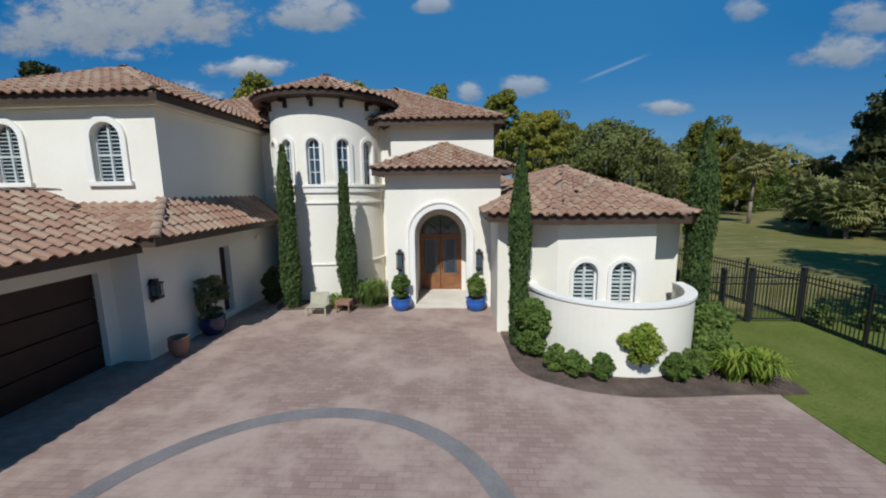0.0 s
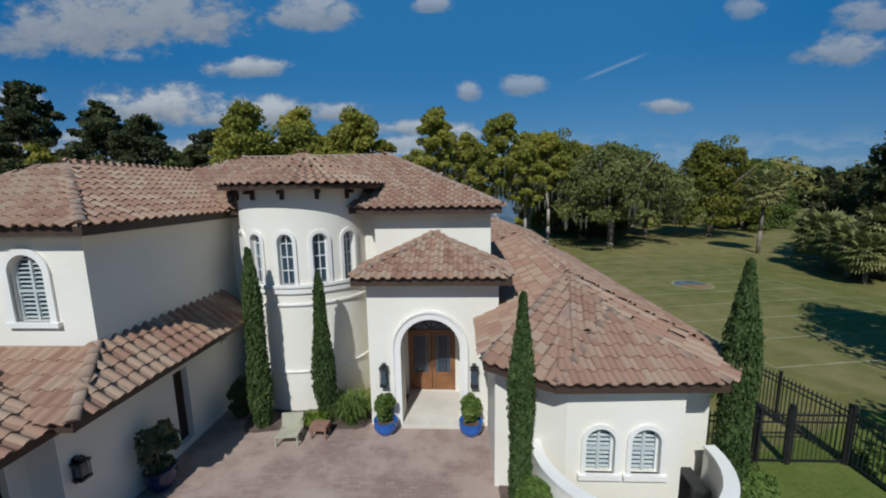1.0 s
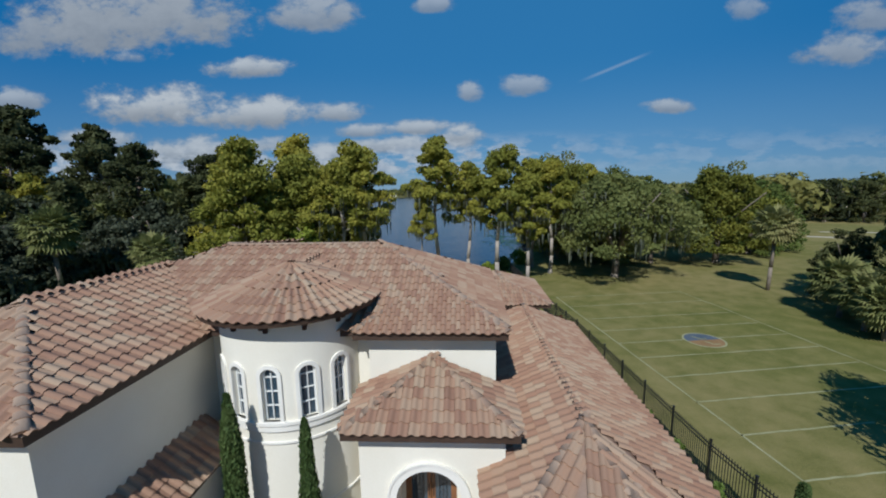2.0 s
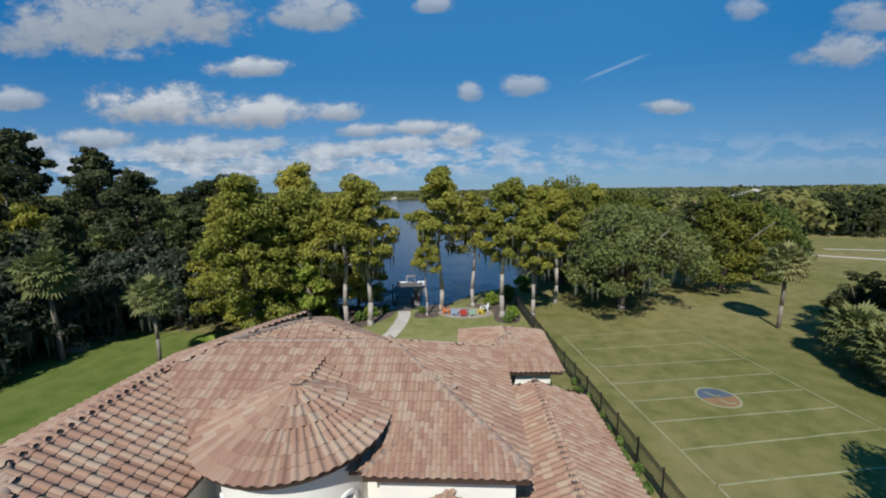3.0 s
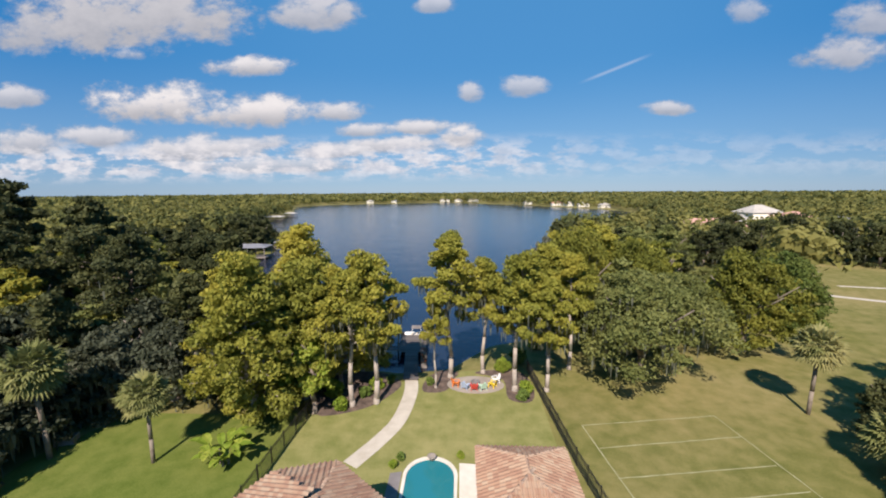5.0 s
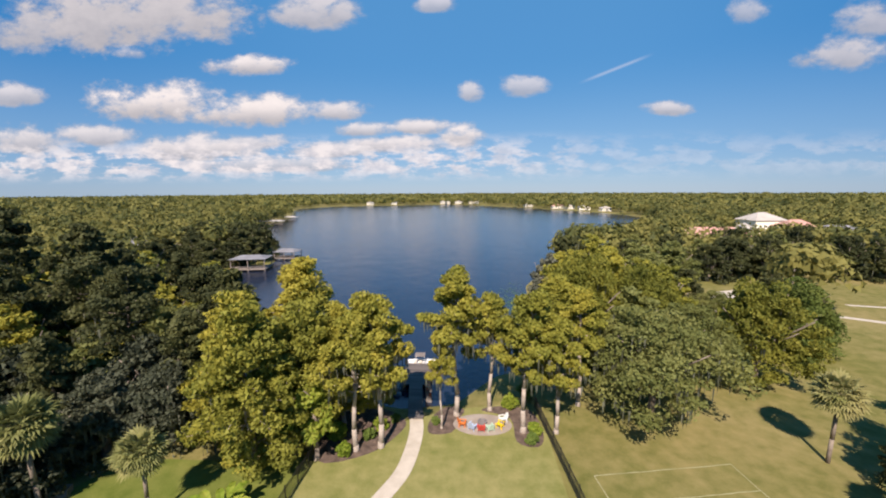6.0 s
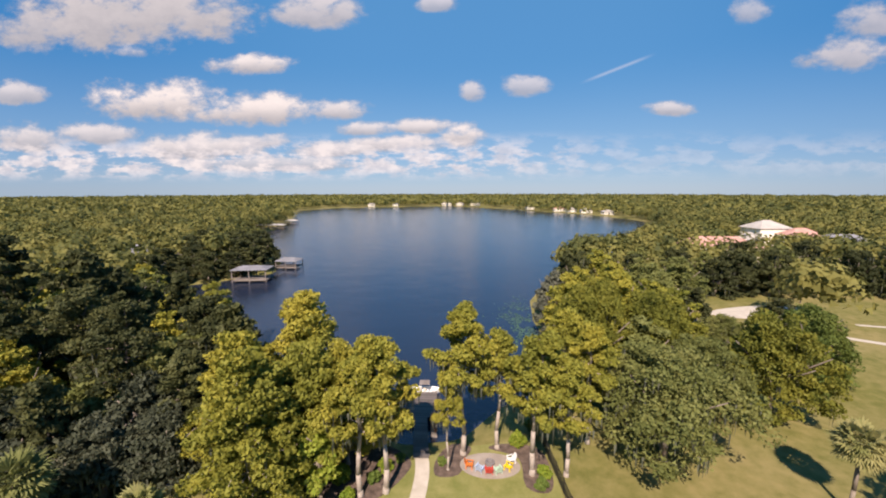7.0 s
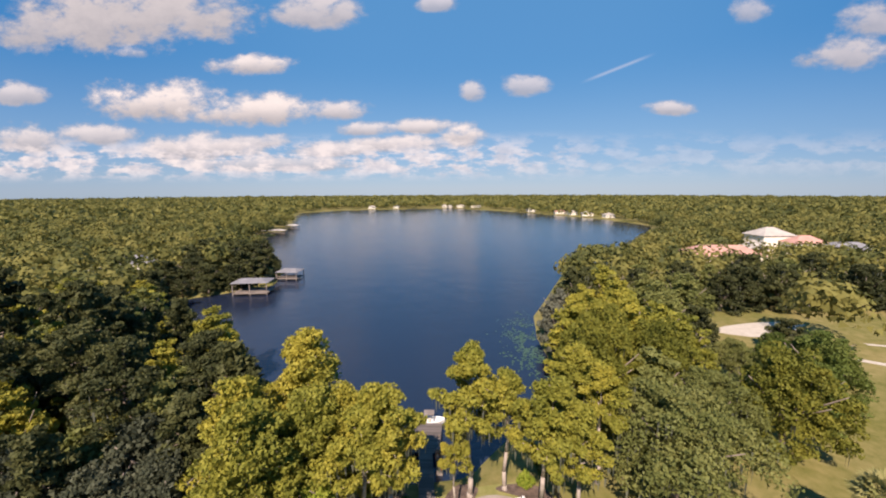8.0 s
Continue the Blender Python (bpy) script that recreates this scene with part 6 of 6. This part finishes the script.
# ---------------------------------------------------------------- pool
def pool():
    x0, x1, y0, yr = -5.15, -1.4, 31.8, 37.3
    outline = [(x0, y0), (x1, y0)] + [((x0 + x1) / 2 + (x1 - x0) / 2 * math.cos(math.pi * k / 20), yr + 1.9 * math.sin(math.pi * k / 20)) for k in range(21)]
    basin = thing("swimming_pool", "turquoise swimming pool with a rounded end", "pool")
    bm = bmesh.new()
    face = bm.faces.new([bm.verts.new((x, y, 0.035)) for x, y in outline])
    part("water_surface", bm, POOLWATER, basin)
    cx, cy = (x0 + x1) / 2, 35.5
    verts, faces = [], []
    for x, y in outline:
        d = Vector((x - cx, y - cy))
        d = d.normalized() * 0.38
        verts += [(x, y, 0.0), (x, y, 0.09), (x + d.x, y + d.y, 0.09), (x + d.x, y + d.y, 0.0)]
    n = len(outline)
    for k in range(n):
        j = (k + 1) % n
        for q in range(3):
            faces.append((4 * k + q, 4 * j + q, 4 * j + q + 1, 4 * k + q + 1))
    mesh_object("coping", verts, faces, STONE, basin)
    f = thing("fountain_bowl", "stone fountain bowl on the pool edge", "fountain")
    part("bowl", turned([(0.2, 0.0), (0.16, 0.18), (0.36, 0.30), (0.38, 0.35), (0.31, 0.34), (0.1, 0.27)], 20), PATIO_STONE, f, "", True)
    f.matrix_basis = pose(cx, 39.2, 0.08)
    sheet("pool_deck", [(x1 + 0.38, 31.0), (0.8, 31.0), (0.75, 38.8), (x1 + 0.4, 38.9)], 0.05, STONE, "pale stone pool deck beside the pavilion", "pool deck")
    sheet("pool_deck", [(x0 - 1.3, 31.0), (x0 - 0.38, 31.0), (x0 - 0.38, 37.8), (x0 - 1.3, 37.6)], 0.05, PAVER_GREY, "dark paver strip beside the pool", "pool deck")
    t = thing("lounger", "low pale sun lounger on the deck", "lounger")
    box("frame", (-0.35, -0.9, 0.2), (0.35, 0.9, 0.26), WHITE, t, 0.01)
    box("mattress", (-0.33, -0.88, 0.262), (0.33, 0.88, 0.34), STONE, t, 0.03)
    for x in (-0.3, 0.24):
        for y in (-0.8, 0.74):
            box("leg", (x, y, 0.0), (x + 0.06, y + 0.06, 0.2), WHITE, t)
    t.matrix_basis = pose(0.0, 33.6, 0.05)


pool()
path_mid = smooth_line([(-9.9, 38.4), (-9.2, 39.6), (-8.2, 41.4), (-7.0, 44.2), (-6.5, 47.4), (-6.4, 50.4), (-6.7, 52.6)], 6)
edge_l, edge_r = [], []
for k, p in enumerate(path_mid):
    q, o = path_mid[min(k + 1, len(path_mid) - 1)], path_mid[max(k - 1, 0)]
    d = Vector((q[0] - o[0], q[1] - o[1], 0)).normalized()
    edge_l.append((p[0] - d.y * 0.75, p[1] + d.x * 0.75))
    edge_r.append((p[0] + d.y * 0.75, p[1] - d.x * 0.75))
sheet("garden_path", edge_l + edge_r[::-1], 0.045, SANDY, "pale winding gravel path to the dock", "path")
sheet("garden_bed", smooth_line([(-15.6, 45.4), (-10.9, 46.4), (-8.3, 49.6), (-7.9, 52.2), (-11.5, 54.5), (-16.5, 52.5)], 4, True), 0.03, MULCH, "dark mulch bed under the cypresses", "garden bed")
sheet("garden_bed", smooth_line([(-5.0, 50.0), (-2.6, 50.2), (-1.8, 52.6), (-1.2, 54.6), (-3.4, 55.0), (-5.0, 52.6)], 4, True), 0.03, MULCH, "mulch bed at the cypress roots", "garden bed")
sheet("garden_bed", smooth_line([(4.2, 48.9), (6.3, 48.2), (7.2, 50.4), (6.6, 54.6), (3.0, 55.4), (0.8, 54.5), (4.0, 53.0)], 4, True), 0.03, MULCH, "mulch bed along the fence end", "garden bed")

# fire-pit patio and chairs
sheet("patio", [(0.8 + 3.25 * math.cos(2 * math.pi * k / 40), 51.7 + 1.95 * math.sin(2 * math.pi * k / 40)) for k in range(40)], 0.06, PATIO_STONE, "round stone patio by the lake", "patio")


def garden_seat(label, colour, x, y, turn):
    mat = mottled("painted_wood", tuple(c * 0.85 for c in colour), colour, 2.0, 20.0, 0.55)
    seat = thing("adirondack_chair", label, "chair", "patio chairs")
    for k in range(5):
        bend = box("back_slat", (-0.3 + 0.122 * k, 0.22, 0.30), (-0.19 + 0.122 * k, 0.245, 1.0 + 0.06 * (2 - abs(k - 2))), mat, seat, 0.006)
        bend.matrix_basis = Matrix.Rotation(radians(-18), 4, "X")
        bend.location.y = -0.02
    for k in range(5):
        box("seat_slat", (-0.3, -0.38 + 0.13 * k, 0.40 - 0.03 * k), (0.3, -0.27 + 0.13 * k, 0.42 - 0.03 * k), mat, seat, 0.004)
    for s in (-1, 1):
        box("arm", (s * 0.38 - 0.07, -0.42, 0.56), (s * 0.38 + 0.07, 0.36, 0.58), mat, seat, 0.006)
        box("leg", (s * 0.34 - 0.02, -0.38, 0.0), (s * 0.34 + 0.02, -0.28, 0.56), mat, seat)
        box("leg", (s * 0.34 - 0.02, 0.24, 0.0), (s * 0.34 + 0.02, 0.34, 0.56), mat, seat)
    seat.matrix_basis = pose(x, y, 0.06, 0, 0, turn)


garden_seat("orange painted slatted garden armchair", (0.72, 0.20, 0.04), -1.45, 51.3, 80)
garden_seat("pale blue painted slatted garden armchair", (0.42, 0.52, 0.68), -0.35, 50.8, 150)
garden_seat("red painted slatted garden armchair", (0.60, 0.07, 0.05), 0.6, 50.55, 178)
garden_seat("mint painted slatted garden armchair", (0.48, 0.66, 0.50), 1.55, 50.65, 200)
garden_seat("bright yellow slatted garden armchair", (0.85, 0.60, 0.02), 2.7, 51.2, 240)
garden_seat("white painted slatted garden armchair", (0.80, 0.80, 0.78), 3.15, 52.3, 290)
pit = thing("fire_pit", "low round stone fire pit", "fire pit")
part("ring", turned([(0.5, 0.0), (0.52, 0.3), (0.36, 0.3), (0.34, 0.1)], 20), PAVER_GREY, pit)
pit.matrix_basis = pose(0.8, 51.9, 0.06)


# ---------------------------------------------------------------- dock and boat
def dock():
    d = thing("dock", "weathered grey plank dock over the lake", "dock")
    shared = {}

    def plank(x, y, w, long):
        key = (round(w, 2), round(long, 2))
        if key not in shared:
            bm = bmesh.new()
            add_box(bm, (-long / 2, -w / 2, -0.03), (long / 2, w / 2, 0.0))
            data = bpy.data.meshes.new("plank")
            bm.to_mesh(data)
            bm.free()
            data.materials.append(PLANK)
            shared[key] = data
        ob = new("plank", shared[key])
        ob.parent = d
        ob.matrix_basis = pose(x, y, 0.24 + random.uniform(-0.004, 0.004), 0, 0, random.uniform(-0.5, 0.5))

    y = 52.4
    while y < 60.0:
        plank(-6.75 - (y - 52.4) * 0.11, y, 0.19, 1.75)
        y += 0.2
    while y < 66.2:
        plank(-7.75, y, 0.19, 3.9)
        y += 0.2
    for x, y in ((-7.4, 53), (-5.9, 53), (-7.9, 56.5), (-6.4, 56.5), (-9.5, 60.3), (-6.0, 60.3), (-9.5, 63.2), (-6.0, 63.2), (-9.5, 66), (-6.0, 66)):
        bm = bmesh.new()
        add_tube(bm, (x, y, -2.2), (x, y, 0.42 if y > 60 else 0.2), 0.11, 0.10, 10)
        part("pile", bm, BARK, d)
    side = thing("boat_lift", "low side platform of the dock with piles", "dock")
    box("platform", (-13.2, 59.2, 0.0), (-9.75, 60.6, 0.14), DECK, side, 0.01)
    for x, y in ((-13.1, 59.3), (-13.1, 62.4), (-9.8, 62.4)):
        bm = bmesh.new()
        add_tube(bm, (x, y, -2.2), (x, y, 0.9), 0.11, 0.1, 10)
        part("pile", bm, BARK, side)
    for y in (61.3, 62.2):
        box("beam", (-13.1, y, -0.2), (-9.8, y + 0.14, 0.0), DECK, side)


PLANK = varied("dock_plank", [(0.09, 0.076, 0.068), (0.14, 0.12, 0.108), (0.20, 0.172, 0.155)], 2.0, 0.85, False)
dock()


def boat():
    b = thing("motor_boat", "white motor boat with a grey canopy", "boat")
    stations = ((-2.3, 0.85, 0.0), (-1.2, 0.98, 0.0), (0.3, 0.95, 0.02), (1.4, 0.65, 0.1), (2.2, 0.12, 0.24))
    verts, faces = [], []
    for x, w, lift in stations:
        verts += [(x, -w, 0.62 + lift), (x, -w * 0.8, 0.1 + lift), (x, 0, -0.15 + lift), (x, w * 0.8, 0.1 + lift), (x, w, 0.62 + lift), (x, w * 0.84, 0.64 + lift), (x, w * 0.7, 0.35 + lift * 0.5), (x, -w * 0.7, 0.35 + lift * 0.5), (x, -w * 0.84, 0.64 + lift)]
    for k in range(len(stations) - 1):
        for j in range(9):
            faces.append((9 * k + j, 9 * k + (j + 1) % 9, 9 * k + 9 + (j + 1) % 9, 9 * k + 9 + j))
    faces.append(tuple(range(8, -1, -1)))
    faces.append(tuple(range(36, 45)))
    mesh_object("hull", verts, faces, WHITE, b)
    for x in (-1.3, -0.5):
        box("seat", (x, -0.55, 0.35), (x + 0.45, 0.55, 0.72), STONE, b, 0.05)
    box("windscreen", (0.35, -0.6, 0.62), (0.4, 0.6, 1.0), GLASS, b, 0.01)
    box("canopy", (-1.1, -0.75, 1.75), (0.5, 0.75, 1.82), DECK, b, 0.03)
    for x in (-1.0, 0.4):
        for y in (-0.7, 0.7):
            bm = bmesh.new()
            add_tube(bm, (x, y, 0.6), (x, y, 1.76), 0.02, 0.02, 6)
            part("canopy_pole", bm, WHITE, b)
    box("outboard_motor", (-2.75, -0.18, 0.2), (-2.35, 0.18, 0.95), IRON, b, 0.06)
    b.matrix_basis = pose(-7.5, 67.6, -0.75, 0, 0, 3) @ Matrix.Diagonal((0.95, 0.95, 0.95, 1))


boat()
ORANGE = mottled("orange_gelcoat", (0.42, 0.08, 0.02), (0.55, 0.12, 0.03), 2.0, 20.0, 0.3)
ski = thing("kayak_rack", "reddish brown kayak rack beside the dock", "rack")
for k in range(3):
    bm = bmesh.new()
    for (xa, ra), (xb, rb) in zip(((-1.5, 0.03), (-0.9, 0.2), (0.0, 0.26), (0.9, 0.2)), ((-0.9, 0.2), (0.0, 0.26), (0.9, 0.2), (1.5, 0.03))):
        add_tube(bm, (xa, 0, 0), (xb, 0, 0), ra, rb, 10)
    k_ob = part("kayak", bm, ORANGE if k % 2 == 0 else CLAY, ski, "", True)
    k_ob.location = (0, 0.2 * (k - 1), 0.35 + 0.38 * k)
for x in (-0.9, 0.9):
    box("rack_post", (x - 0.05, -0.4, -2.0), (x + 0.05, 0.4, 1.35), DECK, ski)
ski.matrix_basis = pose(-5.75, 58.2, 0.0, 0, 0, 96)


# ---------------------------------------------------------------- left garden
crate = thing("garden_crate", "small pale open wooden crate on the grass", "crate")
for lo, hi in (((-0.7, -0.5, 0), (0.7, -0.44, 0.6)), ((-0.7, 0.44, 0), (0.7, 0.5, 0.6)), ((-0.7, -0.44, 0), (-0.64, 0.44, 0.6)), ((0.64, -0.44, 0), (0.7, 0.44, 0.6))):
    box("side", lo, hi, DECK, crate, 0.006)
crate.matrix_basis = pose(-36.0, 40.3, 0, 0, 0, 20)
bm = bmesh.new()
limb(bm, [(0, 0, -0.2), (1.0, 0.4, 1.4), (2.2, 0.9, 3.4)], 0.16, 0.10, 9)
snag = thing("leaning_trunk", "bare pale leaning dead trunk", "tree trunk")
part("trunk", bm, mottled("bleached_wood", (0.40, 0.36, 0.31), (0.55, 0.50, 0.44), 1.0, 12.0, 0.85), snag)
snag.matrix_basis = pose(-44.6, 41.0, 0)


def lily_pads():
    """Floating leaves in the shallows off the wooded shore, too many to count."""
    rng = random.Random(61)
    verts, faces = [], []
    while len(faces) < 620:
        x, y = rng.gauss(12.0, 2.6), rng.gauss(98.0, 9.0)
        if float(shore_distance(np.array([x]), np.array([y]))[0]) > -0.6 or noise.noise((x * 0.35, y * 0.2, 2.0)) < -0.12:
            continue
        r, turn, base = rng.uniform(0.14, 0.34), rng.uniform(0, 6.28), len(verts)
        verts += [(x + r * math.cos(turn + 0.87 * k), y + r * math.sin(turn + 0.87 * k), -0.785) for k in range(7)] + [(x, y, -0.79)]
        faces.append(tuple(range(base, base + 8)))
    pads = mesh_object("lily_pads", verts, faces, mottled("lily_leaf", (0.03, 0.075, 0.05), (0.065, 0.125, 0.08), 0.6, 6.0, 0.5))
    tagged(pads, "green lily pads floating off the wooded shore", "lily pads", kind="stuff")


lily_pads()


# ---------------------------------------------------------------- houses and docks round the lake
PINK = mottled("pink_tile_roof", (0.42, 0.22, 0.17), (0.55, 0.31, 0.25), 0.3, 3.0, 0.85, 0.02)
PALE_ROOF = mottled("pale_roof", (0.36, 0.33, 0.29), (0.48, 0.44, 0.39), 0.3, 3.0, 0.85, 0.02)
GREY_ROOF = mottled("grey_roof", (0.16, 0.16, 0.17), (0.25, 0.25, 0.26), 0.3, 3.0, 0.85, 0.02)


def far_house(label, x, y, w, d, h, rise, roof_mat, turn=0.0, group="lake houses"):
    home = thing("house", label, "house", group)
    box("wall", (-w / 2, -d / 2, 0), (w / 2, d / 2, h), STUCCO, home)
    o = 0.7
    ridge = max(0.2, (w - d) / 2)
    v = [(-w / 2 - o, -d / 2 - o, h), (w / 2 + o, -d / 2 - o, h), (w / 2 + o, d / 2 + o, h), (-w / 2 - o, d / 2 + o, h), (-ridge, 0, h + rise), (ridge, 0, h + rise)]
    mesh_object("roof", v, [(0, 1, 5, 4), (1, 2, 5), (2, 3, 4, 5), (3, 0, 4), (3, 2, 1, 0)], roof_mat, home)
    n = max(2, int(w / 3.5))
    for k in range(n):
        cx = -w / 2 + w * (k + 0.5) / n
        win = new("window")
        win.parent = home
        box("frame", (cx - 0.65, -d / 2 - 0.06, 0.9), (cx + 0.65, -d / 2 + 0.02, 2.3), WHITE, win)
        box("pane", (cx - 0.55, -d / 2 - 0.08, 1.0), (cx + 0.55, -d / 2 - 0.062, 2.2), GLASS, win)
    home.matrix_basis = pose(x, y, 0, 0, 0, turn)
    return home


far_house("large pink-roofed villa beyond the field", 112, 190, 30, 13, 4.5, 4.0, PINK, -4)
far_house("tall pale-roofed villa among trees", 160, 226, 17, 13, 9.0, 4.0, PALE_ROOF, 6)
far_house("pale villa wing with a pink roof", 168, 214, 15, 10, 6.5, 3.5, PINK, 0)
far_house("villa with a pale gabled roof", 133, 200, 10, 9, 6.0, 3.5, PALE_ROOF, 30)
far_house("grey-roofed house beyond the field", 180, 205, 20, 11, 5.0, 3.0, GREY_ROOF, -8)
far_house("pink-roofed house at the wood edge", 188, 186, 12, 9, 5.0, 3.0, PINK, 10)
far_house("grey-roofed lake house among trees", -139, 165, 14, 9, 4.0, 3.0, GREY_ROOF, 20)
far_house("small pale-roofed lake house", -146, 152, 8, 6, 3.0, 2.0, PALE_ROOF, 10)
for k, (x, y, w, m) in enumerate(((-241, 416, 30, PALE_ROOF), (-342, 431, 26, PALE_ROOF), (-430, 440, 24, PALE_ROOF), (-30, 722, 22, PALE_ROOF), (-5, 722, 18, PALE_ROOF), (22, 716, 24, PALE_ROOF), (98, 578, 14, PALE_ROOF), (128, 530, 18, PINK), (140, 515, 14, PALE_ROOF), (152, 492, 16, PALE_ROOF), (168, 465, 14, PALE_ROOF), (-120, 692, 12, GREY_ROOF), (-160, 676, 14, PALE_ROOF))):
    far_house("pale stucco house across the lake", x, y + 6, w * 0.8, 9, 3.6, 2.2, m, (k * 37) % 25 - 12)


def boathouse(label, x, y, w, d, h, mat, turn=0.0):
    b = thing("boathouse", label, "boathouse", "boathouses")
    box("deck", (-w / 2, -d / 2, 0.6), (w / 2, d / 2, 0.8), DECK, b)
    v = [(-w / 2 - 0.4, -d / 2 - 0.4, h), (w / 2 + 0.4, -d / 2 - 0.4, h), (w / 2 + 0.4, d / 2 + 0.4, h), (-w / 2 - 0.4, d / 2 + 0.4, h), (-w / 4, 0, h + 1.0), (w / 4, 0, h + 1.0)]
    mesh_object("roof", v, [(0, 1, 5, 4), (1, 2, 5), (2, 3, 4, 5), (3, 0, 4), (3, 2, 1, 0)], mat, b)
    for x_ in (-w / 2 + 0.15, 0.0, w / 2 - 0.15):
        for y_ in (-d / 2 + 0.15, d / 2 - 0.15):
            box("post", (x_ - 0.12, y_ - 0.12, -2.0), (x_ + 0.12, y_ + 0.12, h), DECK, b)
    box("rail", (-w / 2, -d / 2 - 0.05, 1.6), (w / 2, -d / 2 + 0.05, 1.75), DECK, b)
    b.matrix_basis = pose(x, y, -0.8, 0, 0, turn)


boathouse("open timber boathouse with a grey roof", -72.5, 137, 11, 7, 4.2, GREY_ROOF, 8)
boathouse("grey covered dock with boats", -69.5, 158, 8, 7, 3.2, GREY_ROOF, 0)
boathouse("red-brown covered dock on posts", 92, 226, 10, 6, 3.2, PINK, 5)
boathouse("pale long covered dock", -146, 305, 12, 6, 3.0, PALE_ROOF, 4)
boathouse("pale long covered dock", -158, 302, 10, 6, 3.0, PALE_ROOF, 0)
boathouse("pale covered dock on white posts", -152, 345, 10, 6, 3.2, PALE_ROOF, 0)

# bare sandy ground and tracks past the trees
sheet("sandy_track", smooth_line([(57, 104.5), (66, 101.5), (76, 106.5), (82, 111.5), (73, 112), (61, 108.5)], 3, True), 0.03, SANDY, "bare pale sandy patch among trees", "sand")
sheet("sandy_track", [(74, 90), (88, 81), (140, 66), (140, 67.2), (89, 82.2), (75, 91.2)], 0.03, SANDY, "thin pale sandy track over grass", "track")
sheet("sandy_track", [(84, 98), (140, 84), (140, 85), (84, 99)], 0.03, SANDY, "thin pale sandy track over grass", "track")
pole = thing("utility_pole", "grey wooden utility pole", "pole")
bm = bmesh.new()
add_tube(bm, (0, 0, -0.5), (0, 0, 8.4), 0.16, 0.12, 10)
part("shaft", bm, DECK, pole)
box("crossarm", (-0.8, -0.06, 7.6), (0.8, 0.06, 7.75), DECK, pole)
pole.matrix_basis = pose(86, 115, 0)
